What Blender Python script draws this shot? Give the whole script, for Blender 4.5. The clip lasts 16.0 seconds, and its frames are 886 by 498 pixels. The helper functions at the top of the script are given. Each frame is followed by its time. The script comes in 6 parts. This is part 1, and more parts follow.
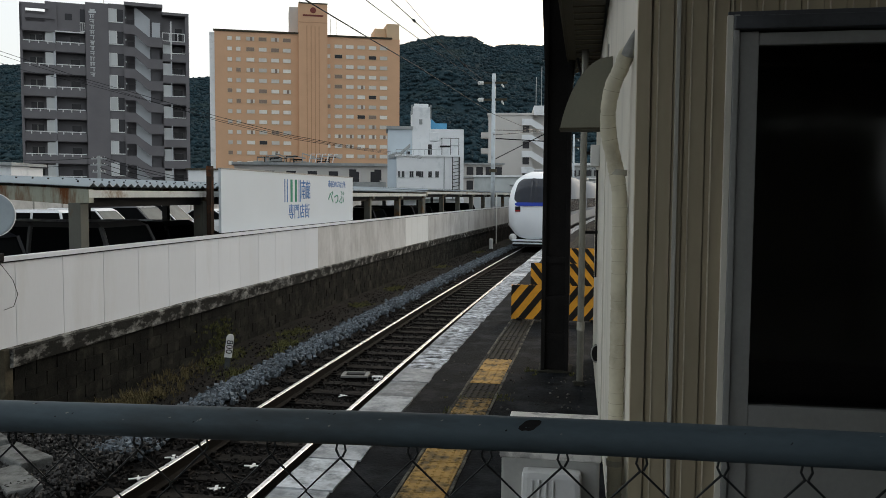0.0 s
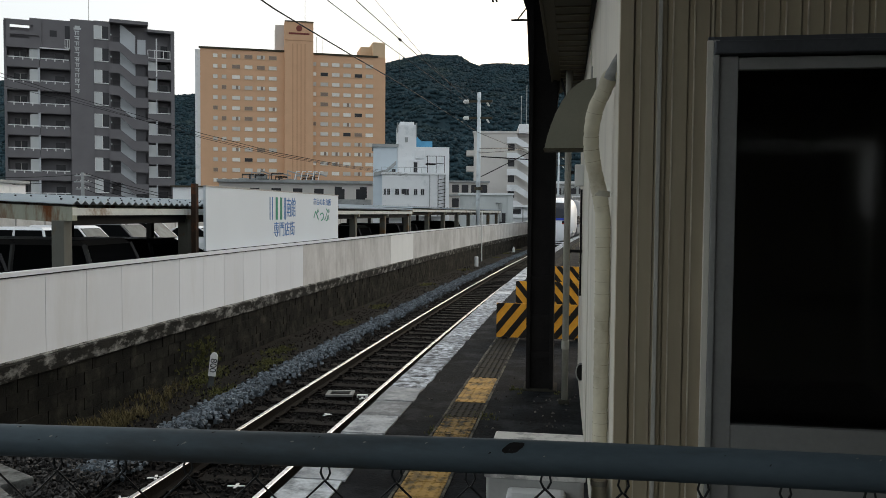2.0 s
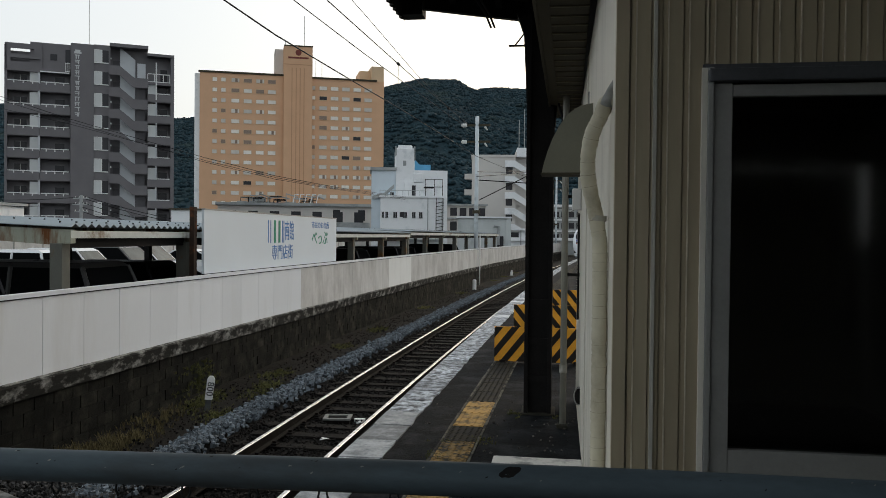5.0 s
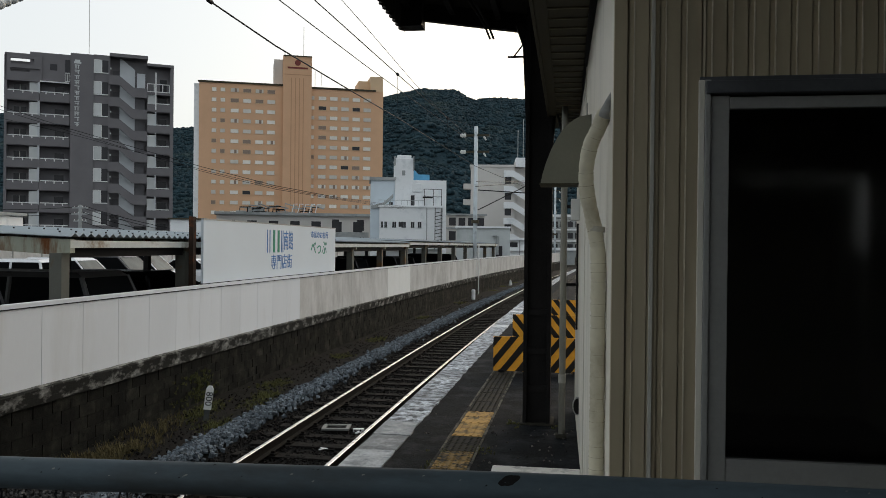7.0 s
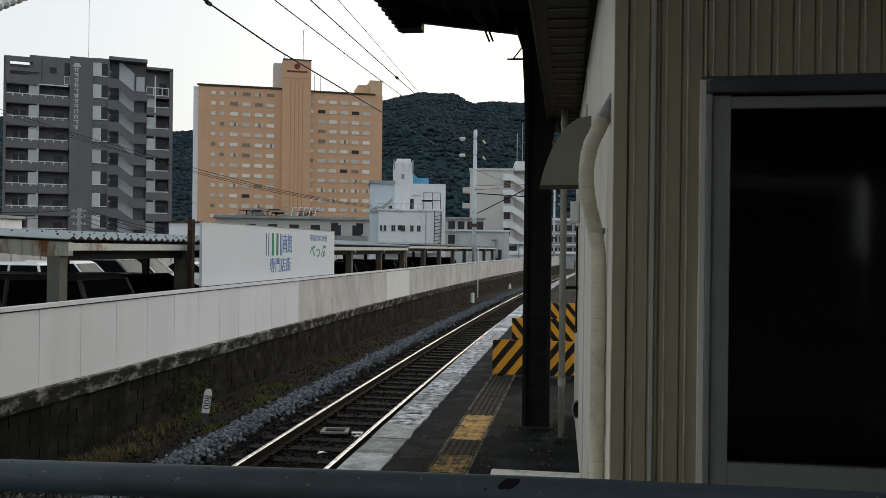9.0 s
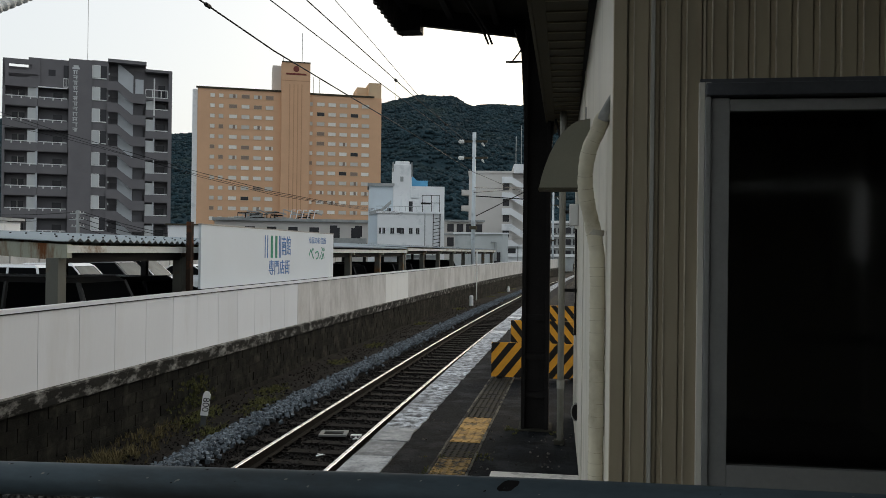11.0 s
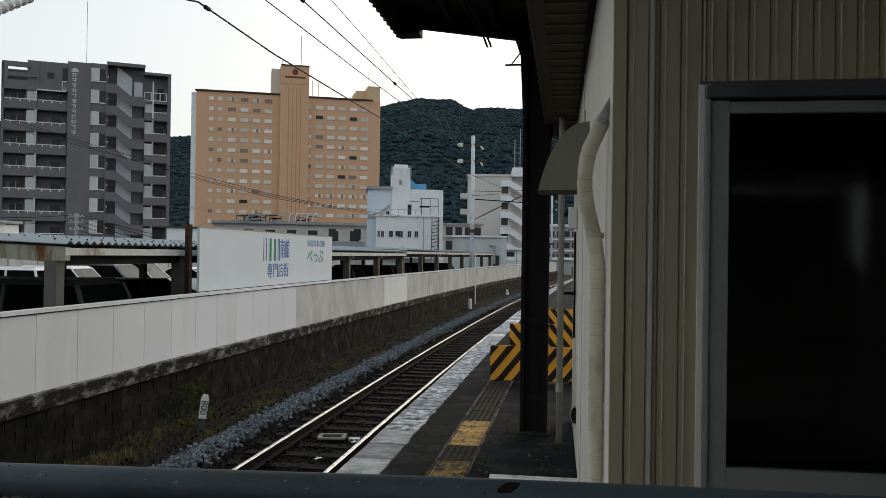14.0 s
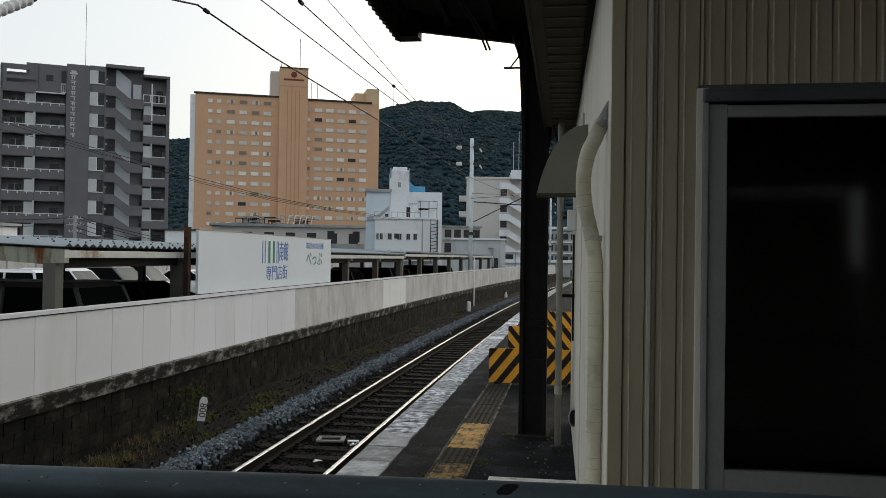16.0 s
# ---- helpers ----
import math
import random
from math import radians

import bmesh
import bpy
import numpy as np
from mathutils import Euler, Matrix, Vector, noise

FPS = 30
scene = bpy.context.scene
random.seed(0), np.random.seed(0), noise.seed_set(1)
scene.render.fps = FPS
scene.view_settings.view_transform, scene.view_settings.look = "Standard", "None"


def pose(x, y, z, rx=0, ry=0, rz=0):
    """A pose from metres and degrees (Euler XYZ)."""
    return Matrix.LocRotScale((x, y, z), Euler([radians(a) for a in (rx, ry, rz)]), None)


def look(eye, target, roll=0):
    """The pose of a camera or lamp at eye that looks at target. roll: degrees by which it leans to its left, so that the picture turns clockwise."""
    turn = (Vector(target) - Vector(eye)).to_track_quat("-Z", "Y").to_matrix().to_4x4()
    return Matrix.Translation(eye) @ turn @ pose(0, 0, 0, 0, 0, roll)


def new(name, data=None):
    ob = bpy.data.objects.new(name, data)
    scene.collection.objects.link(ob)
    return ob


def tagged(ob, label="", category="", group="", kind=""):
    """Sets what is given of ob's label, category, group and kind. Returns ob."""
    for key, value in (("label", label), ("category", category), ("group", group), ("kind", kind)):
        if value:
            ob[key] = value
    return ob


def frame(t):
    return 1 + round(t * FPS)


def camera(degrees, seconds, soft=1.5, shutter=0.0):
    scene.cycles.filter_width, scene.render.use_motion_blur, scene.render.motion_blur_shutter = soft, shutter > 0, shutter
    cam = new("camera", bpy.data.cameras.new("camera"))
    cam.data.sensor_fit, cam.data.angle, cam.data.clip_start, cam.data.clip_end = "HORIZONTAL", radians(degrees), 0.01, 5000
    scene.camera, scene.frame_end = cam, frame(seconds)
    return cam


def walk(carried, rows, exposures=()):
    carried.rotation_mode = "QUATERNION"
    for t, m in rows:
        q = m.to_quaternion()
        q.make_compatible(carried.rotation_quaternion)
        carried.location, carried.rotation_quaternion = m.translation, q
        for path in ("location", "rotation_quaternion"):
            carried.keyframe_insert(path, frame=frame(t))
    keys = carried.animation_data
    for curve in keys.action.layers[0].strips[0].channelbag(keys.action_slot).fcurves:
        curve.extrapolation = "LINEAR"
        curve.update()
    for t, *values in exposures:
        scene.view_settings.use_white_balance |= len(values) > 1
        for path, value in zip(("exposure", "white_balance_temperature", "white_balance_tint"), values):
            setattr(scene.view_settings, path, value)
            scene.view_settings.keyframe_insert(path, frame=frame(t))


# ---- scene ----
def eye(x, y, z, yaw, pitch, roll):
    return pose(x, y, z, 90 + pitch, 0, yaw) @ pose(0, 0, 0, 0, 0, roll)


cam = camera(56.19, 16.0, soft=0.65)
PATH = [
    (0.0, eye(-0.0026, 0.0335, 1.8143, 9.791, -3.759, 0.359)),
    (0.5, eye(-0.0016, 0.0353, 1.8163, 9.287, -3.720, 0.431)),
    (1.0, eye(-0.0010, 0.0280, 1.8184, 8.992, -3.602, 0.452)),
    (1.5, eye(0.0015, 0.0193, 1.8235, 8.827, -3.028, 0.486)),
    (2.0, eye(0.0024, 0.0163, 1.8268, 8.794, -2.543, 0.473)),
    (2.5, eye(0.0022, 0.0128, 1.8276, 8.747, -2.124, 0.495)),
    (3.0, eye(0.0024, 0.0093, 1.8277, 8.743, -1.826, 0.529)),
    (3.5, eye(0.0020, 0.0048, 1.8276, 8.712, -1.562, 0.563)),
    (4.0, eye(0.0033, 0.0037, 1.8296, 8.713, -1.325, 0.559)),
    (6.5, eye(0.0070, -0.0174, 1.8327, 8.607, -0.453, 0.586)),
    (7.0, eye(0.0069, -0.0230, 1.8339, 8.601, -0.273, 0.602)),
    (7.5, eye(0.0067, -0.0220, 1.8301, 8.597, -0.144, 0.610)),
    (8.0, eye(0.0036, -0.0129, 1.8273, 8.590, -0.126, 0.640)),
    (8.5, eye(0.0033, -0.0026, 1.8259, 8.566, -0.071, 0.655)),
    (9.0, eye(0.0037, 0.0075, 1.8243, 8.547, -0.023, 0.655)),
    (11.5, eye(0.0026, 0.0030, 1.8228, 8.445, 0.194, 0.695)),
    (12.0, eye(0.0018, 0.0016, 1.8210, 8.421, 0.227, 0.706)),
    (12.5, eye(0.0011, 0.0038, 1.8211, 8.418, 0.262, 0.720)),
    (13.0, eye(-0.0012, 0.0053, 1.8198, 8.408, 0.312, 0.728)),
    (13.5, eye(-0.0015, 0.0096, 1.8188, 8.405, 0.359, 0.771)),
    (14.0, eye(-0.0005, 0.0104, 1.8189, 8.382, 0.383, 0.755)),
    (14.5, eye(0.0006, 0.0136, 1.8196, 8.369, 0.435, 0.731)),
    (15.0, eye(0.0005, 0.0078, 1.8192, 8.343, 0.479, 0.731)),
    (15.5, eye(-0.0001, 0.0026, 1.8201, 8.321, 0.518, 0.795)),
    (16.0, eye(0.0000, 0.0000, 1.8200, 8.300, 0.557, 0.778)),
]
walk(cam, PATH, [(0.0, 0.11), (3.0, 0.12), (3.5, -0.02), (16.0, -0.03)])

# ---- light ----
world = bpy.data.worlds.new("sky")
scene.world = world
world.use_nodes = True
wn = world.node_tree
sky = wn.nodes.new("ShaderNodeTexSky")
sky.sky_type = "NISHITA"
sky.sun_disc = False
sky.sun_elevation, sky.sun_rotation = radians(20), radians(20)
sky.air_density, sky.dust_density, sky.ozone_density = 1.0, 6.0, 0.6
wn.nodes["Background"].inputs["Strength"].default_value = 0.05
wn.links.new(sky.outputs["Color"], wn.nodes["Background"].inputs["Color"])
# the even veil of cloud over the clear sky
veil = wn.nodes.new("ShaderNodeBackground")
veil.inputs["Color"].default_value, veil.inputs["Strength"].default_value = (0.75, 0.79, 0.8, 1), 0.9
both = wn.nodes.new("ShaderNodeAddShader")
wn.links.new(wn.nodes["Background"].outputs[0], both.inputs[0])
wn.links.new(veil.outputs[0], both.inputs[1])
wn.links.new(both.outputs[0], wn.nodes["World Output"].inputs["Surface"])
sun_data = bpy.data.lights.new("sun", "SUN")
sun_data.energy, sun_data.angle, sun_data.color = 0.3, radians(40), (1.0, 0.95, 0.88)
sun = new("sun", sun_data)
sun.matrix_world = look((32, 88, 34), (0, 0, 0))

# ---- materials ----
MATS = {}


def mat(name, color, rough=0.7, metal=0.0, scale=6.0, vary=0.25, bump=0.15, fine=60.0, stain=None, stain_scale=1.2,
        stain_amount=0.5, per_object=0.0, spec=0.1, stretch=(1, 1, 1), island=0.0):
    """A surface with grain at two scales, an optional stain colour, and relief."""
    if name in MATS:
        return MATS[name]
    m = bpy.data.materials.new(name)
    m.use_nodes = True
    MATS[name] = m
    nt = m.node_tree
    N, L = nt.nodes, nt.links
    b = N["Principled BSDF"]
    b.inputs["Metallic"].default_value = metal
    b.inputs["Specular IOR Level"].default_value = spec
    mp = N.new("ShaderNodeMapping")
    mp.inputs["Scale"].default_value = stretch
    geo = N.new("ShaderNodeNewGeometry")
    L.new(geo.outputs["Position"], mp.inputs["Vector"])
    n1 = N.new("ShaderNodeTexNoise")
    n1.inputs["Scale"].default_value, n1.inputs["Detail"].default_value = scale, 6
    n2 = N.new("ShaderNodeTexNoise")
    n2.inputs["Scale"].default_value, n2.inputs["Detail"].default_value = fine, 3
    for n in (n1, n2):
        L.new(mp.outputs["Vector"], n.inputs["Vector"])
    add = N.new("ShaderNodeMath")
    add.operation = "MULTIPLY_ADD"
    L.new(n2.outputs["Fac"], add.inputs[0])
    add.inputs[1].default_value = 0.45
    L.new(n1.outputs["Fac"], add.inputs[2])
    ramp = N.new("ShaderNodeMapRange")
    ramp.inputs["From Min"].default_value, ramp.inputs["From Max"].default_value = 0.4, 1.05
    ramp.inputs["To Min"].default_value, ramp.inputs["To Max"].default_value = 1 - vary, 1 + vary
    L.new(add.outputs[0], ramp.inputs["Value"])
    last = ramp.outputs["Result"]
    if per_object:
        oi = N.new("ShaderNodeObjectInfo")
        mr = N.new("ShaderNodeMapRange")
        mr.inputs["To Min"].default_value, mr.inputs["To Max"].default_value = 1 - per_object, 1 + per_object
        L.new(oi.outputs["Random"], mr.inputs["Value"])
        mul = N.new("ShaderNodeMath")
        mul.operation = "MULTIPLY"
        L.new(last, mul.inputs[0])
        L.new(mr.outputs["Result"], mul.inputs[1])
        last = mul.outputs[0]
    if island:
        mi = N.new("ShaderNodeMapRange")
        mi.inputs["To Min"].default_value, mi.inputs["To Max"].default_value = 1 - island, 1 + island
        L.new(geo.outputs["Random Per Island"], mi.inputs["Value"])
        mul = N.new("ShaderNodeMath")
        mul.operation = "MULTIPLY"
        L.new(last, mul.inputs[0])
        L.new(mi.outputs["Result"], mul.inputs[1])
        last = mul.outputs[0]
    mix = N.new("ShaderNodeMix")
    mix.data_type, mix.blend_type = "RGBA", "MULTIPLY"
    mix.inputs["Factor"].default_value = 1
    mix.inputs["A"].default_value = (*color, 1)
    L.new(last, mix.inputs["B"])
    col = mix.outputs["Result"]
    if stain:
        n3 = N.new("ShaderNodeTexNoise")
        n3.inputs["Scale"].default_value, n3.inputs["Detail"].default_value = stain_scale, 8
        n3.inputs["Roughness"].default_value = 0.65
        L.new(mp.outputs["Vector"], n3.inputs["Vector"])
        mr3 = N.new("ShaderNodeMapRange")
        mr3.inputs["From Min"].default_value, mr3.inputs["From Max"].default_value = 0.62 - 0.3 * stain_amount, 0.72 - 0.2 * stain_amount
        L.new(n3.outputs["Fac"], mr3.inputs["Value"])
        mx = N.new("ShaderNodeMix")
        mx.data_type = "RGBA"
        L.new(mr3.outputs["Result"], mx.inputs["Factor"])
        L.new(col, mx.inputs["A"])
        mx.inputs["B"].default_value = (*stain, 1)
        col = mx.outputs["Result"]
    L.new(col, b.inputs["Base Color"])
    rr = N.new("ShaderNodeMapRange")
    rr.inputs["To Min"].default_value, rr.inputs["To Max"].default_value = max(0.03, rough - 0.12), min(1, rough + 0.12)
    L.new(n1.outputs["Fac"], rr.inputs["Value"])
    L.new(rr.outputs["Result"], b.inputs["Roughness"])
    if bump:
        bp = N.new("ShaderNodeBump")
        bp.inputs["Strength"].default_value, bp.inputs["Distance"].default_value = bump, 0.02
        L.new(add.outputs[0], bp.inputs["Height"])
        L.new(bp.outputs["Normal"], b.inputs["Normal"])
    return m


def glass_mat(name, tint=(0.9, 0.95, 0.95), rough=0.02):
    if name in MATS:
        return MATS[name]
    m = bpy.data.materials.new(name)
    m.use_nodes = True
    MATS[name] = m
    b = m.node_tree.nodes["Principled BSDF"]
    b.inputs["Base Color"].default_value = (*tint, 1)
    b.inputs["Roughness"].default_value = rough
    b.inputs["Transmission Weight"].default_value = 1.0
    b.inputs["IOR"].default_value = 1.45
    return m


ASPHALT = mat("asphalt", (0.0075, 0.0087, 0.0105), 0.93, scale=2.4, vary=0.95, bump=1.0, fine=48, stain=(0.024, 0.0265, 0.0295), stain_scale=2.6, stain_amount=0.42, spec=0.06)
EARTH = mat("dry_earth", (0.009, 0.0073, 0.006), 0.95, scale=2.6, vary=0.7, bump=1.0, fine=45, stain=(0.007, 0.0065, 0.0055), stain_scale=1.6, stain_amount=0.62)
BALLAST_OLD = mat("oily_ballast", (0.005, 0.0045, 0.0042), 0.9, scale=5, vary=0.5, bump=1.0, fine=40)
STONE_BLUE = mat("crushed_stone", (0.115, 0.134, 0.152), 0.85, scale=9, vary=0.4, bump=0.3, fine=80, island=0.6)
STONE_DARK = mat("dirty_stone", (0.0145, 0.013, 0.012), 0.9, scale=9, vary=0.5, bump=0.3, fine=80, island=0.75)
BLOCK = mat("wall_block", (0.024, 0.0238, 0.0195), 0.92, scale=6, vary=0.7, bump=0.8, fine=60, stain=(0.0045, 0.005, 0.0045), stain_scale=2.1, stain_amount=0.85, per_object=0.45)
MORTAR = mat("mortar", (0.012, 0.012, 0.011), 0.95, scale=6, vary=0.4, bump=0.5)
COPING = mat("weathered_coping", (0.31, 0.31, 0.295), 0.9, scale=9, vary=0.6, bump=0.9, fine=45, stain=(0.019, 0.019, 0.0175), stain_scale=6.0, stain_amount=1.12, stretch=(1, 0.5, 1))
PANEL = mat("cream_panel", (0.655, 0.678, 0.708), 0.6, scale=1.2, vary=0.035, bump=0.04, fine=25, per_object=0.035, stretch=(1, 1, 0.25), stain=(0.61, 0.625, 0.64), stain_scale=0.9, stain_amount=0.3)
PANEL_GREY = mat("stained_panel", (0.53, 0.527, 0.518), 0.65, scale=2.6, vary=0.16, bump=0.04, fine=25, per_object=0.03, stretch=(1, 1, 0.6), stain=(0.4, 0.395, 0.385), stain_scale=0.9, stain_amount=0.55)
PANEL_NEW = mat("white_panel", (0.72, 0.73, 0.72), 0.5, scale=2, vary=0.06, bump=0.03)
STEEL_RAIL = mat("polished_rail", (0.62, 0.61, 0.6), 0.28, metal=1.0, scale=8, vary=0.1, bump=0.02)
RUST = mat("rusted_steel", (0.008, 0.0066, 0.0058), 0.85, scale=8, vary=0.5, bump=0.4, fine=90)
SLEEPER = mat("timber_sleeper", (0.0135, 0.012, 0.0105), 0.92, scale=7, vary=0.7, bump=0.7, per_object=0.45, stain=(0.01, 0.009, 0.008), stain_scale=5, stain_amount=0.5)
CONCRETE = mat("concrete", (0.25, 0.25, 0.235), 0.85, scale=2.5, vary=0.25, bump=0.25, stain=(0.13, 0.13, 0.12), stain_scale=2.5, stain_amount=0.45)
WHITE_LINE = mat("worn_white_paint", (0.5, 0.525, 0.55), 0.7, scale=5, vary=0.4, bump=0.5, fine=30, stain=(0.2, 0.215, 0.23), stain_scale=4.5, stain_amount=0.5, per_object=0.3)
GREY_LINE = mat("faded_grey_paint", (0.2, 0.21, 0.22), 0.75, scale=6, vary=0.5, bump=0.5, fine=30, stain=(0.4, 0.415, 0.43), stain_scale=4.5, stain_amount=0.42, per_object=0.35)
BLUE_LINE = mat("chalky_blue_white_paint", (0.45, 0.49, 0.54), 0.75, scale=16, vary=0.6, bump=0.8, fine=50, stain=(0.09, 0.095, 0.1), stain_scale=9, stain_amount=0.68, per_object=0.3)
WHITE = mat("white_paint", (0.75, 0.75, 0.74), 0.5, scale=3, vary=0.06, bump=0.03)
TACTILE = mat("tactile_yellow", (0.42, 0.26, 0.085), 0.75, scale=7, vary=0.28, bump=0.2, fine=60, stain=(0.12, 0.09, 0.05), stain_scale=6, stain_amount=0.55, per_object=0.12)
TACTILE_OLD = mat("worn_tactile", (0.03, 0.027, 0.0195), 0.85, scale=7, vary=0.5, bump=0.3, stain=(0.022, 0.021, 0.02), stain_scale=6, stain_amount=0.6, per_object=0.2)
TACTILE_WORN = mat("half_worn_tactile", (0.33, 0.21, 0.075), 0.8, scale=9, vary=0.4, bump=0.3, fine=60, stain=(0.04, 0.036, 0.028), stain_scale=9, stain_amount=0.72, per_object=0.2)
BEIGE = mat("beige_siding", (0.4, 0.34, 0.235), 0.45, scale=1.5, vary=0.12, bump=0.03, fine=30, stretch=(1, 1, 0.2), stain=(0.335, 0.28, 0.195), stain_scale=1.8, stain_amount=0.4, spec=0.3)
CREAM = mat("cream_siding", (0.66, 0.63, 0.55), 0.5, scale=1.8, vary=0.1, bump=0.03, fine=30, stretch=(1, 1, 0.12), stain=(0.5, 0.48, 0.42), stain_scale=3, stain_amount=0.35)
ALU = mat("weathered_aluminium", (0.32, 0.318, 0.305), 0.5, metal=0.35, scale=6, vary=0.12, bump=0.03)
DARK_ALU = mat("blue_grey_flashing", (0.1, 0.105, 0.115), 0.45, metal=0.3, scale=6, vary=0.2, bump=0.04)
BLACK_STEEL = mat("black_painted_steel", (0.011, 0.01, 0.01), 0.75, spec=0.15, scale=5, vary=0.5, bump=0.1, fine=40)
BROWN_SHEET = mat("brown_sheet", (0.06, 0.053, 0.037), 0.6, scale=5, vary=0.25, bump=0.08)
GALV = mat("galvanised_tube", (0.086, 0.113, 0.13), 0.5, metal=0.1, scale=5, vary=0.22, bump=0.04, fine=120, stain=(0.065, 0.075, 0.08), stain_scale=6, stain_amount=0.4, stretch=(0.3, 1, 1))
WIRE = mat("green_black_wire", (0.03, 0.032, 0.033), 0.5, metal=0.4, scale=30, vary=0.3, bump=0.05)
TAPE = mat("pipe_wrap", (0.58, 0.54, 0.42), 0.6, scale=6, vary=0.14, bump=0.1, fine=40, stain=(0.4, 0.36, 0.27), stain_scale=5, stain_amount=0.4)
HOOD = mat("khaki_hood", (0.22, 0.215, 0.17), 0.5, scale=4, vary=0.1, bump=0.03)
ORANGE = mat("barrier_orange", (0.72, 0.34, 0.04), 0.6, scale=5, vary=0.2, bump=0.05)
BLACK_PAINT = mat("barrier_black", (0.02, 0.018, 0.016), 0.6, scale=5, vary=0.3, bump=0.05)
GREY_PIPE = mat("grey_downpipe", (0.34, 0.33, 0.29), 0.5, metal=0.2, scale=5, vary=0.2, bump=0.05)
DARK = mat("dark_interior", (0.09, 0.09, 0.09), 0.9, vary=0.2)
# dark green pushed to blue: distance haze is mixed into the colour
HAZY_FOREST = mat("hazy_forest", (0.018, 0.037, 0.0465), 0.95, scale=0.05, vary=0.5, bump=0.0, fine=0.35, stain=(0.028, 0.046, 0.047), stain_scale=0.012, stain_amount=0.35, island=0.28)
APT = mat("grey_tile_facade", (0.165, 0.159, 0.167), 0.7, scale=0.6, vary=0.1, bump=0.02, fine=12)
# darker copy of the facade grey, shade of the recesses in its colour
APT_SHADED = mat("shaded_recess_grey", (0.12, 0.117, 0.125), 0.75, scale=0.6, vary=0.1, bump=0.02)
APT_LIGHT = mat("pale_grey_paint", (0.5, 0.525, 0.55), 0.6, scale=0.6, vary=0.08, bump=0.02)
HOTEL = mat("tan_tile_facade", (0.66, 0.41, 0.255), 0.7, scale=0.3, vary=0.06, bump=0.02, fine=6)
HOTEL_PALE = mat("pale_tan_facade", (0.62, 0.46, 0.3), 0.7, scale=0.3, vary=0.06, bump=0.02, fine=6)
CURTAIN = mat("pale_curtained_pane", (0.7, 0.67, 0.62), 0.3, scale=1, vary=0.1, bump=0, per_object=0.22)
PANE_DARK = mat("dark_pane", (0.035, 0.035, 0.04), 0.12, scale=1, vary=0.2, bump=0, spec=0.2)
PANE_GREY = mat("frosted_pane", (0.55, 0.57, 0.57), 0.35, scale=1, vary=0.06, bump=0, per_object=0.1)
FAR_WHITE = mat("far_white_render", (0.8, 0.82, 0.835), 0.7, scale=0.5, vary=0.07, bump=0.02, stain=(0.66, 0.69, 0.71), stain_scale=0.5, stain_amount=0.35)
FAR_BEIGE = mat("far_beige_render", (0.58, 0.56, 0.535), 0.7, scale=0.4, vary=0.07, bump=0.02)
WASHED = mat("washed_concrete", (0.5, 0.53, 0.53), 0.8, scale=0.6, vary=0.16, bump=0.05, stain=(0.34, 0.37, 0.37), stain_scale=0.5, stain_amount=0.5, stretch=(1, 1, 0.35))
FAR_GREY = mat("far_grey_concrete", (0.36, 0.38, 0.38), 0.8, scale=0.5, vary=0.2, bump=0.05, stain=(0.26, 0.28, 0.28), stain_scale=0.4, stain_amount=0.5)
ROOF_BLUE = mat("pale_blue_sheet", (0.3, 0.34, 0.36), 0.5, metal=0.2, scale=1.5, vary=0.15, bump=0.05)
TARP = mat("blue_roof", (0.12, 0.36, 0.58), 0.6, scale=1, vary=0.15, bump=0.05)
INK_BLUE = mat("sign_blue", (0.07, 0.18, 0.42), 0.6, scale=3, vary=0.15, bump=0)
INK_GREEN = mat("sign_green", (0.05, 0.26, 0.17), 0.6, scale=3, vary=0.15, bump=0)
INK_BLACK = mat("sign_black", (0.03, 0.03, 0.03), 0.6, scale=3, vary=0.15, bump=0)
SIGN_WHITE = mat("sign_board_white", (0.64, 0.69, 0.735), 0.45, scale=0.8, vary=0.04, bump=0.02)
CABLE = mat("cable_black", (0.02, 0.02, 0.022), 0.6, scale=5, vary=0.2, bump=0)
CERAMIC = mat("white_insulator", (0.65, 0.65, 0.63), 0.25, scale=5, vary=0.1, bump=0)
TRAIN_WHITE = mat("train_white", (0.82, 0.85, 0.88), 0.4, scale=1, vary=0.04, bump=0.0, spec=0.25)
# white sides greyed: the shade on the coaches is put into the colour
TRAIN_WHITE_SHADED = mat("train_white_shaded", (0.36, 0.37, 0.385), 0.8, scale=1, vary=0.08, bump=0.0)
TRAIN_SCREEN = mat("train_windscreen", (0.008, 0.012, 0.022), 0.08, scale=1, vary=0.2, bump=0, spec=0.35)
TRAIN_GREY = mat("train_grey", (0.3, 0.31, 0.32), 0.4, scale=1, vary=0.08, bump=0.0)
TRAIN_BLUE = mat("train_blue", (0.03, 0.06, 0.36), 0.3, scale=1, vary=0.06, bump=0.0)
TRAIN_RED = mat("train_red", (0.4, 0.03, 0.03), 0.3, scale=1, vary=0.06, bump=0.0)
TRAIN_BLACK = mat("train_underframe", (0.015, 0.015, 0.016), 0.7, scale=3, vary=0.3, bump=0.05)
CAR_GLASS = mat("car_glass", (0.006, 0.0065, 0.007), 0.85, scale=1, vary=0.1, bump=0, spec=0.0)
CAR_SCREEN = mat("car_windscreen", (0.04, 0.055, 0.055), 0.15, scale=1.5, vary=0.7, bump=0, spec=0.14)
RUBBER = mat("tyre_rubber", (0.02, 0.02, 0.02), 0.85, vary=0.2)
GRASS = mat("dry_grass", (0.12, 0.1, 0.05), 0.9, scale=8, vary=0.5, bump=0)
